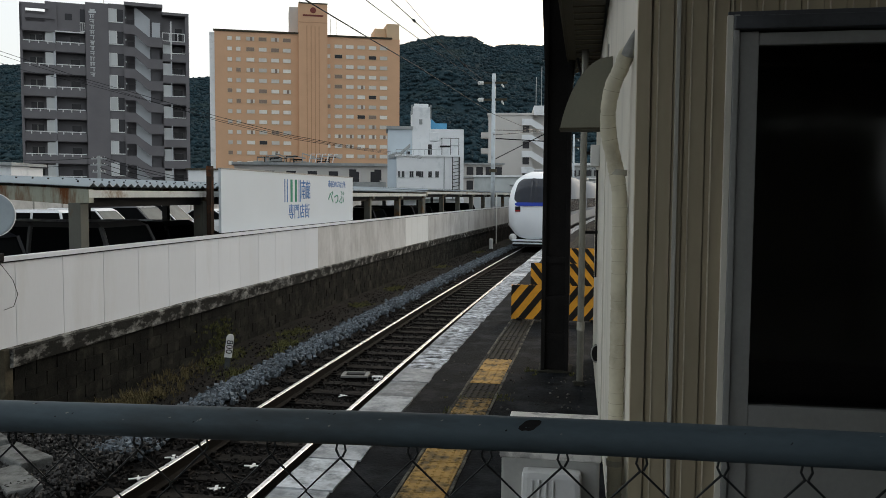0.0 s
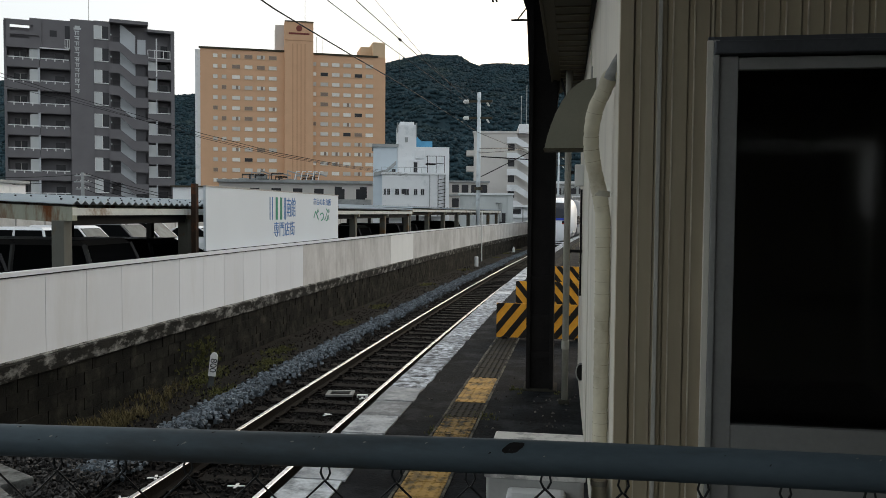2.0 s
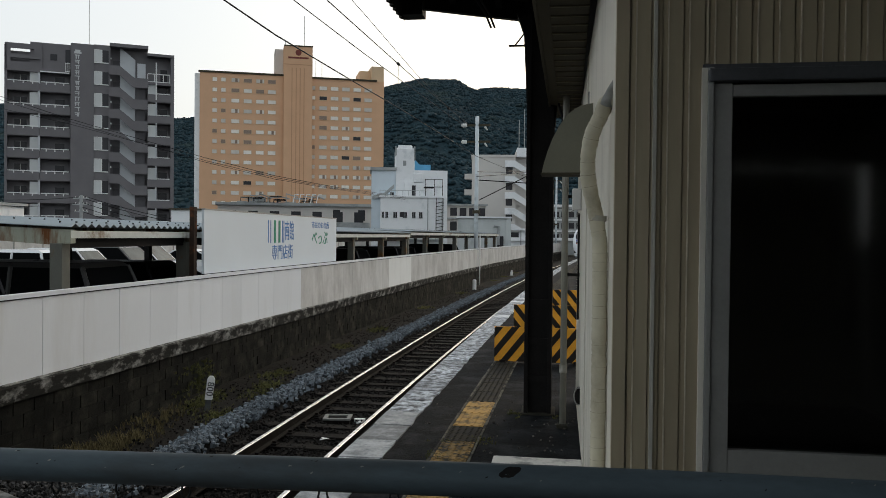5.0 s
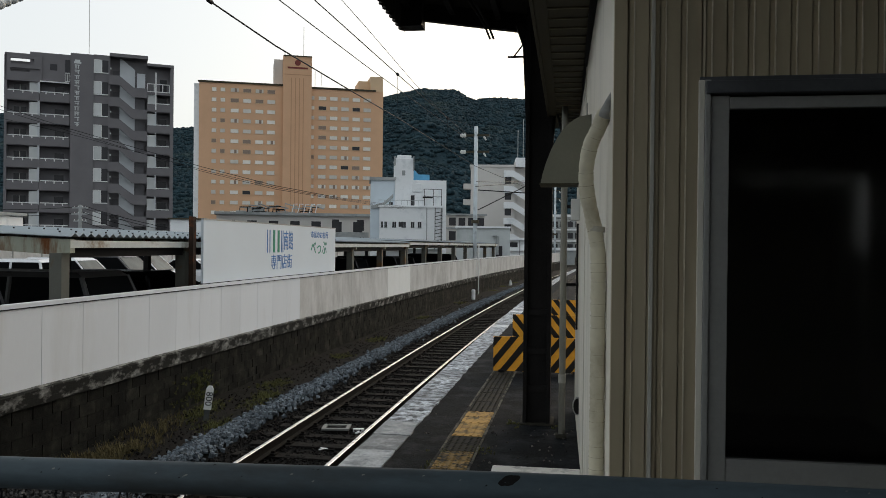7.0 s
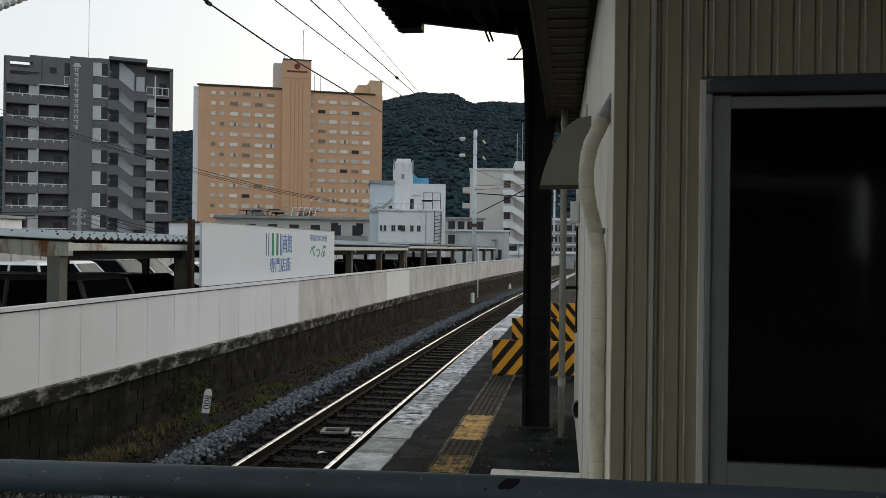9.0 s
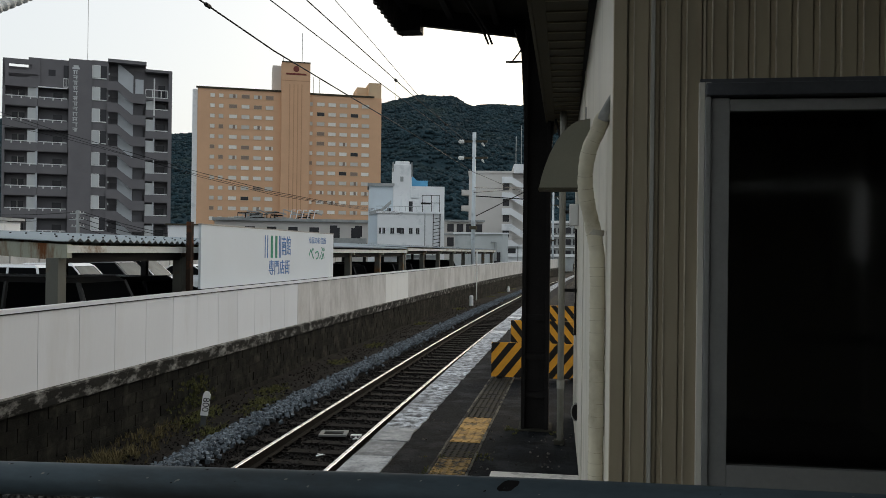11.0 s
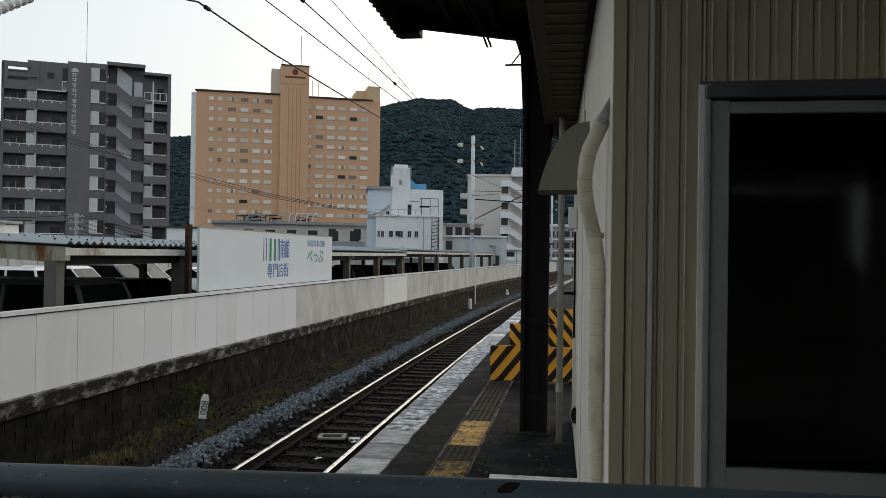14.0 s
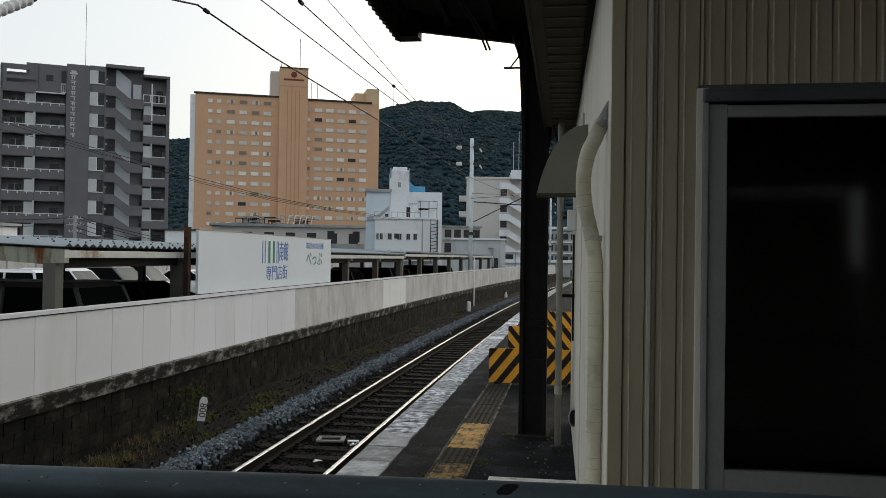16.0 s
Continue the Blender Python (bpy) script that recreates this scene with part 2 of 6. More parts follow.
GRASS_GREEN = mat("green_weeds", (0.11, 0.112, 0.042), 0.9, scale=8, vary=0.5, bump=0)

# ---- building blocks ----
BEND = 956.0


def B(x, s, z=0.0):
    """A place beside the curving track: x across, s along, z up."""
    a = s / BEND
    return Vector((BEND - (BEND - x) * math.cos(a), (BEND - x) * math.sin(a), z))


def heading(s):
    return -math.degrees(s / BEND)


def smooth(ob, on=True):
    if on:
        ob.data.polygons.foreach_set("use_smooth", [True] * len(ob.data.polygons))
    return ob


def part(name, bm, material, parent=None, label="", m=None, soft=False):
    me = bpy.data.meshes.new(name)
    bm.normal_update()
    bm.to_mesh(me)
    bm.free()
    me.materials.append(material)
    ob = new(name, me)
    if parent:
        ob.parent = parent
    if m is not None:
        ob.matrix_basis = m
    if label:
        ob["label"] = label
    return smooth(ob, soft)


def thing(name, label, category, m=None, group="", kind=""):
    ob = new(name)
    ob.empty_display_size = 0.1
    if m is not None:
        ob.matrix_basis = m
    return tagged(ob, label, category, group, kind)


def box(bm, x0, y0, z0, x1, y1, z1, bevel=0.0):
    """A box into bm, its edges rounded by bevel."""
    c = Matrix.Translation(((x0 + x1) / 2, (y0 + y1) / 2, (z0 + z1) / 2)) @ Matrix.Diagonal((x1 - x0, y1 - y0, z1 - z0, 1))
    made = bmesh.ops.create_cube(bm, size=1, matrix=c)
    if bevel:
        edges = {e for v in made["verts"] for e in v.link_edges}
        bmesh.ops.bevel(bm, geom=list(edges), offset=bevel, segments=2, affect="EDGES", profile=0.6)
    return bm


def boxes(*rows, bevel=0.0):
    bm = bmesh.new()
    for r in rows:
        box(bm, *r, bevel=bevel)
    return bm


def tube(bm, points, r, n=10, cap=True):
    """A round bar along points."""
    pts = [Vector(p) for p in points]
    rad = r if isinstance(r, (list, tuple)) else [r] * len(pts)
    rings = []
    u = None
    for i, p in enumerate(pts):
        d = (pts[min(i + 1, len(pts) - 1)] - pts[max(i - 1, 0)]).normalized()
        if u is None:
            u = d.cross(Vector((0, 0, 1)) if abs(d.z) < 0.9 else Vector((1, 0, 0)))
        u = (u - d * u.dot(d)).normalized()
        w = u.cross(d)
        rings.append([bm.verts.new(p + rad[i] * (math.cos(2 * math.pi * k / n) * u + math.sin(2 * math.pi * k / n) * w)) for k in range(n)])
    for a, b in zip(rings, rings[1:]):
        for k in range(n):
            bm.faces.new((a[k], a[(k + 1) % n], b[(k + 1) % n], b[k]))
    if cap:
        bm.faces.new(rings[0][::-1])
        bm.faces.new(rings[-1])
    return bm


def tubes(*lines, n=8):
    bm = bmesh.new()
    for pts, r in lines:
        tube(bm, pts, r, n)
    bmesh.ops.recalc_face_normals(bm, faces=bm.faces)
    return bm


def prism(bm, outline, y0, y1, axis="y"):
    """An outline of (a, b) pulled along an axis: y gives (a, y, b), x gives (x, a, b), z gives (a, b, z)."""
    put = {"y": lambda a, b, c: (a, c, b), "x": lambda a, b, c: (c, a, b), "z": lambda a, b, c: (a, b, c)}[axis]
    lo = [bm.verts.new(put(a, b, y0)) for a, b in outline]
    hi = [bm.verts.new(put(a, b, y1)) for a, b in outline]
    n = len(outline)
    new_faces = [bm.faces.new(lo), bm.faces.new(hi[::-1])]
    for k in range(n):
        new_faces.append(bm.faces.new((lo[k], hi[k], hi[(k + 1) % n], lo[(k + 1) % n])))
    bmesh.ops.recalc_face_normals(bm, faces=new_faces)
    return bm


def sweep(outline, s0, s1, step=2.0, jitter=0.0):
    """An outline of (x, z) carried along the curve of the track from s0 to s1."""
    bm = bmesh.new()
    n = max(1, math.ceil((s1 - s0) / step))
    rings = []
    for i in range(n + 1):
        s = s0 + (s1 - s0) * i / n
        rings.append([bm.verts.new(B(x + random.uniform(-jitter, jitter), s, z + random.uniform(-jitter, jitter))) for x, z in outline])
    k = len(outline)
    for a, b in zip(rings, rings[1:]):
        for j in range(k):
            bm.faces.new((a[j], a[(j + 1) % k], b[(j + 1) % k], b[j]))
    bm.faces.new(rings[0][::-1])
    bm.faces.new(rings[-1])
    bmesh.ops.recalc_face_normals(bm, faces=bm.faces)
    return bm


def rect(x0, z0, x1, z1):
    return [(x0, z0), (x1, z0), (x1, z1), (x0, z1)]


def structure(name, bm, material, label, category, soft=False):
    return tagged(part(name, bm, material, None, "", None, soft), label, category, "", "structure")

# ---- ground, track and platform ----
RAIL_TOP = -0.854
GROUND = -1.11


def ground_sheet():
    bm = bmesh.new()
    bmesh.ops.create_grid(bm, x_segments=2, y_segments=2, size=2500, matrix=Matrix.Translation((0, 0, GROUND - 0.12)))
    structure("ground", bm, EARTH, "wide bare brown earth ground of the town", "ground")
    bm = bmesh.new()
    xs = [-6.95 + i * 0.2 for i in range(10)]
    rows = []
    for j in range(260):
        s = -3 + j * 0.45 if j < 200 else 87 + (j - 200) * 4
        row = []
        for x in xs:
            n = noise.noise(Vector((x * 1.3, s * 1.1, 0))) * 0.05 + noise.noise(Vector((x * 4, s * 4, 3))) * 0.02
            row.append(bm.verts.new(B(x, s, GROUND + n - 0.02)))
        rows.append(row)
    for a, b in zip(rows, rows[1:]):
        for k in range(len(xs) - 1):
            bm.faces.new((a[k], a[k + 1], b[k + 1], b[k]))
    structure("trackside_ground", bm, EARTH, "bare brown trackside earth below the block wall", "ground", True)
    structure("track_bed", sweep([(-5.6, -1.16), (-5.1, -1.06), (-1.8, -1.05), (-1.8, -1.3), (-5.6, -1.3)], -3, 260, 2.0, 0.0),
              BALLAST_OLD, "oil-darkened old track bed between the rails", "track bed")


def rails():
    track = thing("railway_track", "single narrow-gauge railway track with shiny rail heads on dark sleepers", "railway track", kind="structure")
    for x in (-2.917, -4.049):
        prof = [(-0.062, -0.15), (0.062, -0.15), (0.062, -0.138), (0.012, -0.12), (0.01, -0.04), (0.033, -0.03), (0.033, -0.004), (-0.033, -0.004), (-0.033, -0.03), (-0.01, -0.04), (-0.012, -0.12), (-0.062, -0.138)]
        part("rail", sweep([(x + a, RAIL_TOP + b) for a, b in prof], -3, 260, 3.0), RUST, track, "rust-brown rail")
        part("rail_head", sweep([(x - 0.03, RAIL_TOP - 0.0045), (x + 0.03, RAIL_TOP - 0.0045), (x + 0.024, RAIL_TOP), (x - 0.024, RAIL_TOP)], -3, 260, 3.0), STEEL_RAIL, track, "polished bare steel running surface")
    bm = boxes((-1.05, -0.11, -0.17, 1.05, 0.11, -0.02), bevel=0.012)
    me = bpy.data.meshes.new("sleeper")
    bm.to_mesh(me)
    bm.free()
    me.materials.append(SLEEPER)
    clip = bpy.data.meshes.new("rail_clip")
    bm = boxes((-0.13, -0.07, -0.02, 0.13, 0.07, 0.0), (-0.11, -0.03, 0, -0.06, 0.03, 0.03), (0.06, -0.03, 0, 0.11, 0.03, 0.03), bevel=0.004)
    bm.to_mesh(clip)
    bm.free()
    clip.materials.append(RUST)
    s = 0.4
    for i in range(150):
        z = RAIL_TOP - 0.15 + random.uniform(-0.008, 0.008)
        ob = new("sleeper", me)
        ob.parent = track
        ob.matrix_basis = Matrix.Translation(B(-3.483, s, z)) @ pose(0, 0, 0, 0, 0, heading(s) + random.uniform(-1, 1))
        if i < 40:
            for x in (-2.917, -4.049):
                c = new("rail_clip", clip)
                c.parent = track
                c.matrix_basis = Matrix.Translation(B(x, s, z + 0.003)) @ pose(0, 0, 0, 0, 0, heading(s))
        s += 0.6 + random.uniform(-0.02, 0.02)


def stones(name, count, place, size, material, label):
    """Loose stones, each a rough little solid, joined."""
    verts, faces = [], []
    base = [(-1, -1, -0.8), (1, -1, -0.8), (1, 1, -0.8), (-1, 1, -0.8), (-0.8, -0.8, 0.7), (0.8, -0.8, 0.7), (0.8, 0.8, 0.7), (-0.8, 0.8, 0.7)]
    tri = [(0, 3, 2, 1), (4, 5, 6, 7), (0, 1, 5, 4), (1, 2, 6, 5), (2, 3, 7, 6), (3, 0, 4, 7)]
    for i in range(count):
        p = place()
        r = random.uniform(*size)
        q = Euler((random.uniform(0, 6), random.uniform(0, 6), random.uniform(0, 6))).to_matrix()
        k = len(verts)
        for b in base:
            verts.append(p + q @ (Vector(b) * r * random.uniform(0.42, 0.95)))
        faces += [tuple(n + k for n in f) for f in tri]
    me = bpy.data.meshes.new(name)
    me.from_pydata(verts, [], faces)
    me.materials.append(material)
    return tagged(new(name, me), label, "gravel", "", "stuff")


def ballast():
    def shoulder():
        s = 8 + 70 * random.random() ** 1.9
        x = random.gauss(-5.04, 0.125)
        return B(x, s, GROUND + 0.1 + 0.05 * max(0, 1 - abs(x + 5.0) / 0.4) + random.uniform(-0.02, 0.03))

    def between():
        s = 5.5 + 40 * random.random() ** 1.5
        return B(random.uniform(-4.75, -2.2), s, -1.05 + random.uniform(-0.015, 0.02))

    def near_left():
        x, s = random.uniform(-6.9, -4.7), random.uniform(5.5, 9.6)
        return B(x, s, GROUND + 0.05 + random.uniform(-0.02, 0.05) + (0.08 if x > -5.35 else 0))

    def scatter():
        s = 8 + 40 * random.random() ** 1.6
        return B(random.uniform(-6.6, -5.2), s, GROUND + random.uniform(-0.03, 0.02))
    stones("fresh_ballast", 15000, shoulder, (0.024, 0.046), STONE_BLUE, "blue-grey crushed stone ballast shoulder beside the track")
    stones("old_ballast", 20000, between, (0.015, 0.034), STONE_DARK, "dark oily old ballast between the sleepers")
    stones("spilled_ballast", 9000, near_left, (0.012, 0.031), mat("grey_stone", (0.05, 0.049, 0.048), 0.9, scale=9, vary=0.5, island=0.8, bump=0.3, fine=80), "mixed grey gravel spread beside the track")
    def on_platform():
        return Vector((random.choice((-0.55, -0.1, -0.2, -1.2, -0.7)) + random.gauss(0, 0.14), random.gauss(7.9, 0.8), -0.008))
    stones("platform_grit", 110, on_platform, (0.004, 0.014), mat("pale_grit", (0.085, 0.082, 0.075), 0.9, scale=9, vary=0.5, bump=0.3, fine=80, island=0.8), "small pale chips and grit on the asphalt")
    stones("scattered_stones", 3500, scatter, (0.007, 0.026), STONE_DARK, "few small loose stones on bare earth")


def platform():
    top = [(-1.9, -0.12), (3.5, -0.12), (3.5, -0.012), (-1.53, -0.012), (-1.9, -0.012)]
    structure("platform", sweep(top, -2, 130, 2.0), ASPHALT, "dark patched asphalt station platform", "platform")
    structure("platform_wall", sweep(rect(-1.86, -1.2, -1.6, -0.12), -2, 130, 2.0), CONCRETE, "stained concrete platform side wall", "platform wall")
    edge = thing("platform_edge", "row of worn white-painted concrete slabs along the platform edge", "platform edge", kind="structure")
    variants = []
    for k in range(6):
        bm = boxes((-0.18, -0.288, -0.03, 0.18, 0.288, 0.0))
        bmesh.ops.subdivide_edges(bm, edges=bm.edges, cuts=3, use_grid_fill=True)
        for v in bm.verts:
            if v.co.z > -0.01:
                v.co.z += noise.noise(Vector((v.co.x * 9, v.co.y * 9, k * 7))) * 0.006
            if v.co.x > 0.17:
                v.co.x += noise.noise(Vector((v.co.y * 6, k * 3.3, 0))) * 0.022
        me = bpy.data.meshes.new("edge_slab")
        bm.normal_update()
        bm.to_mesh(me)
        bm.free()
        me.materials.append((WHITE_LINE, GREY_LINE, BLUE_LINE)[k // 2])
        variants.append(me)
    s = 0.3
    while s < 128:
        tone = 0 if s < 7.2 else 1 if s < 8.6 else 2
        if random.random() < (0.35 if s < 6.5 else 0.08):
            tone = random.randrange(3)
        ob = new("edge_slab", variants[tone * 2 + random.randrange(2)])
        ob.parent = edge
        ob.matrix_basis = Matrix.Translation(B(-1.7, s, random.uniform(-0.003, 0.004))) @ pose(0, 0, 0, random.uniform(-0.4, 0.4), random.uniform(-0.4, 0.4), heading(s) + random.uniform(-0.5, 0.5))
        s += 0.6


def tactile_paving():
    paving = thing("tactile_paving", "strip of yellow tactile paving tiles set into the asphalt, partly worn dark", "tactile paving", kind="structure")

    def tile(dots):
        bm = boxes((-0.146, -0.146, -0.03, 0.146, 0.146, 0.0), bevel=0.005)
        if dots:
            for i in range(5):
                for j in range(5):
                    x, y = -0.118 + i * 0.059, -0.118 + j * 0.059
                    bmesh.ops.create_cone(bm, cap_ends=True, segments=8, radius1=0.014, radius2=0.008, depth=0.006, matrix=Matrix.Translation((x, y, 0.003)))
        else:
            for i in range(4):
                box(bm, -0.115 + i * 0.077 - 0.014, -0.135, 0, -0.115 + i * 0.077 + 0.014, 0.135, 0.006)
        return bm
    meshes = {}
    for key, dots, m in (("d", True, TACTILE), ("b", False, TACTILE), ("o", True, TACTILE_OLD), ("w", True, TACTILE_WORN)):
        bm = tile(dots)
        me = bpy.data.meshes.new("tactile_tile")
        bm.to_mesh(me)
        bm.free()
        me.materials.append(m)
        meshes[key] = me
    for x in (-1.137, -0.813):
        part("mortar_line", sweep(rect(x - 0.011, -0.03, x + 0.011, -0.003), 0.5, 14, 0.15, 0.0035), mat("pale_mortar", (0.12, 0.113, 0.092), 0.9, scale=8, vary=0.5, bump=0.4, stain=(0.02, 0.02, 0.02), stain_scale=5, stain_amount=0.66), paving, "broken pale mortar line")
    s = 0.55
    while s < 60:
        key = "d" if s < 5.9 else "w" if s < 7.3 else "o" if s < 7.9 else "b" if s < 9.1 else "o"
        ob = new("tactile_tile", meshes[key])
        ob.parent = paving
        ob.matrix_basis = Matrix.Translation(B(-0.975, s, random.uniform(-0.006, -0.001))) @ pose(0, 0, 0, 0, 0, heading(s) + random.uniform(-0.6, 0.6))
        s += 0.3


# ---- boundary wall ----
WALL = -6.82


def boundary_wall():
    wall = thing("boundary_wall", "dark mossy block retaining wall carrying a cream metal panel fence", "wall", kind="structure")
    part("core", sweep(rect(WALL - 0.3, GROUND - 0.15, WALL - 0.012, -0.2), 8.85, 110, 2.0), MORTAR, wall, "dark recessed mortar")
    part("coping", sweep([(WALL - 0.3, -0.285), (WALL + 0.05, -0.285), (WALL + 0.06, -0.27), (WALL + 0.07, -0.14), (WALL + 0.08, -0.075), (WALL + 0.05, -0.06), (WALL - 0.3, -0.05)], 8.75, 110, 0.25, 0.007), COPING, wall, "weathered concrete coping with black streaks")
    part("end_pier", boxes((-7.12, 8.72, GROUND - 0.1, -6.76, 8.87, -0.06), bevel=0.015), mat("mossy_pier", (0.075, 0.065, 0.045), 0.9, scale=5, vary=0.5, bump=0.5, stain=(0.03, 0.028, 0.02), stain_scale=3, stain_amount=0.5), wall, "mossy concrete end pier")
    part("return_wall", boxes((-30, 8.7, GROUND - 0.1, -7.12, 8.85, -0.2)), MORTAR, wall)
    part("coping_top", sweep([(WALL - 0.1, -0.055), (WALL + 0.052, -0.058), (WALL + 0.052, -0.05), (WALL - 0.1, -0.047)], 8.76, 110, 0.2, 0.004), mat("lime_washed_coping", (0.36, 0.36, 0.34), 0.9, scale=6, vary=0.5, bump=0.7, stain=(0.03, 0.03, 0.027), stain_scale=6, stain_amount=0.66, stretch=(1, 0.5, 1)), wall, "pale weathered top of the coping")
    # panels
    s = 5.3
    while s < 104:
        w = 0.91
        bm = bmesh.new()
        box(bm, -0.03, 0.0005, 0, 0.0, 0.9092, 1.02, bevel=0.0015)
        m = PANEL if s < 19.5 else PANEL_NEW if 28.5 < s < 32.4 else PANEL_GREY
        part("panel", bm, m, wall, m=Matrix.Translation(B(WALL - 0.02, s, -0.05)) @ pose(0, 0, 0, 0, 0, heading(s)))
        s += w
    part("cap_rail", sweep(rect(WALL - 0.08, 0.988, WALL + 0.006, 1.045), 5.3, 104.4, 1.0), PANEL, wall, "pale folded cap rail")
    # black strip draws the shadow line below the cap
    part("cap_gasket", sweep(rect(WALL - 0.019, 0.972, WALL - 0.008, 0.987), 5.3, 60, 1.0), TRAIN_BLACK, wall, "dark strip painting the shadow line under the cap rail")
    part("panel_backing", sweep(rect(WALL - 0.075, -0.06, WALL - 0.051, 0.98), 5.3, 104.4, 1.0), FAR_GREY, wall)
    # blocks
    variants = []
    for k in range(5):
        bm = boxes((-0.02, -0.196, -0.0885, 0.0, 0.196, 0.0885), bevel=0.005)
        for v in bm.verts:
            v.co += Vector((noise.noise(v.co * 14 + Vector((k * 5, 0, 0))) * 0.01, 0, 0))
        me = bpy.data.meshes.new("block")
        bm.normal_update()
        bm.to_mesh(me)
        bm.free()
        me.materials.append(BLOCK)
        variants.append(me)
    far_v, far_f = [], []
    for row in range(5):
        z = -0.377 - row * 0.182
        s = 9.05 + (0.2 if row % 2 else 0)
        while s < 100:
            if s < 33:
                ob = new("block", variants[random.randrange(5)])
                ob.parent = wall
                ob.matrix_basis = Matrix.Translation(B(WALL + random.uniform(-0.006, 0.006), s, z)) @ pose(0, 0, 0, 0, 0, heading(s))
            else:
                k = len(far_v)
                for dz in (-0.086, 0.086):
                    for ds in (-0.192, 0.192):
                        for dx in (-0.02, 0.0):
                            far_v.append(B(WALL + dx + 0.004, s + ds, z + dz))
                far_f += [(k + 1, k + 3, k + 7, k + 5), (k, k + 4, k + 6, k + 2), (k + 4, k + 5, k + 7, k + 6), (k, k + 2, k + 3, k + 1), (k, k + 1, k + 5, k + 4), (k + 2, k + 6, k + 7, k + 3)]
            s += 0.4
    me = bpy.data.meshes.new("distant_blocks")
    me.from_pydata(far_v, [], far_f)
    me.materials.append(BLOCK)
    ob = tagged(new("distant_blocks", me), kind="stuff")
    ob.parent = wall


# ---- station building beside the platform ----
FRONT = 3.0
SIDE0, SIDE1 = 0.162, 0.092
FAR_END = 9.5


def side_x(y):
    return SIDE0 + (SIDE1 - SIDE0) * (y - FRONT) / (FAR_END - FRONT)


def siding(width, height, pitch=0.0715, ledge=0.02, depth=0.007):
    """Vertical boarded sheet, x along the wall, -y proud, z up; each board starts with a sunk ledge."""
    pts = []
    x = 0.0
    while x < width:
        pts += [(x, -depth), (x + 0.0005, 0.004), (x + 0.004, 0.004), (x + 0.0045, 0), (x + ledge, 0), (x + ledge + 0.002, -depth), (x + pitch - 0.003, -depth)]
        x += pitch
    pts = [p for p in pts if p[0] <= width] + [(width, -depth)]
    bm = bmesh.new()
    lo = [bm.verts.new((a, b, 0)) for a, b in pts]
    hi = [bm.verts.new((a, b, height)) for a, b in pts]
    back_lo = [bm.verts.new((a, 0.05, 0)) for a in (0, width)]
    back_hi = [bm.verts.new((a, 0.05, height)) for a in (0, width)]
    for k in range(len(pts) - 1):
        bm.faces.new((lo[k], lo[k + 1], hi[k + 1], hi[k]))
    bm.faces.new((back_lo[1], back_lo[0], back_hi[0], back_hi[1]))
    bm.faces.new((lo[0], hi[0], back_hi[0], back_lo[0]))
    bm.faces.new((hi[-1], lo[-1], back_lo[1], back_hi[1]))
    bmesh.ops.recalc_face_normals(bm, faces=bm.faces)
    return bm


def rib_glint_strips(width, height, pitch=0.0715, ledge=0.02, depth=0.007):
    """Strips along the rib edges, a little proud of the sheet, coloured as highlights."""
    bm = bmesh.new()
    x = ledge + 0.0005
    while x < width - 0.004:
        box(bm, x, -depth - 0.003, 0, x + 0.004, -depth + 0.004, height)
        x += pitch
    return bm


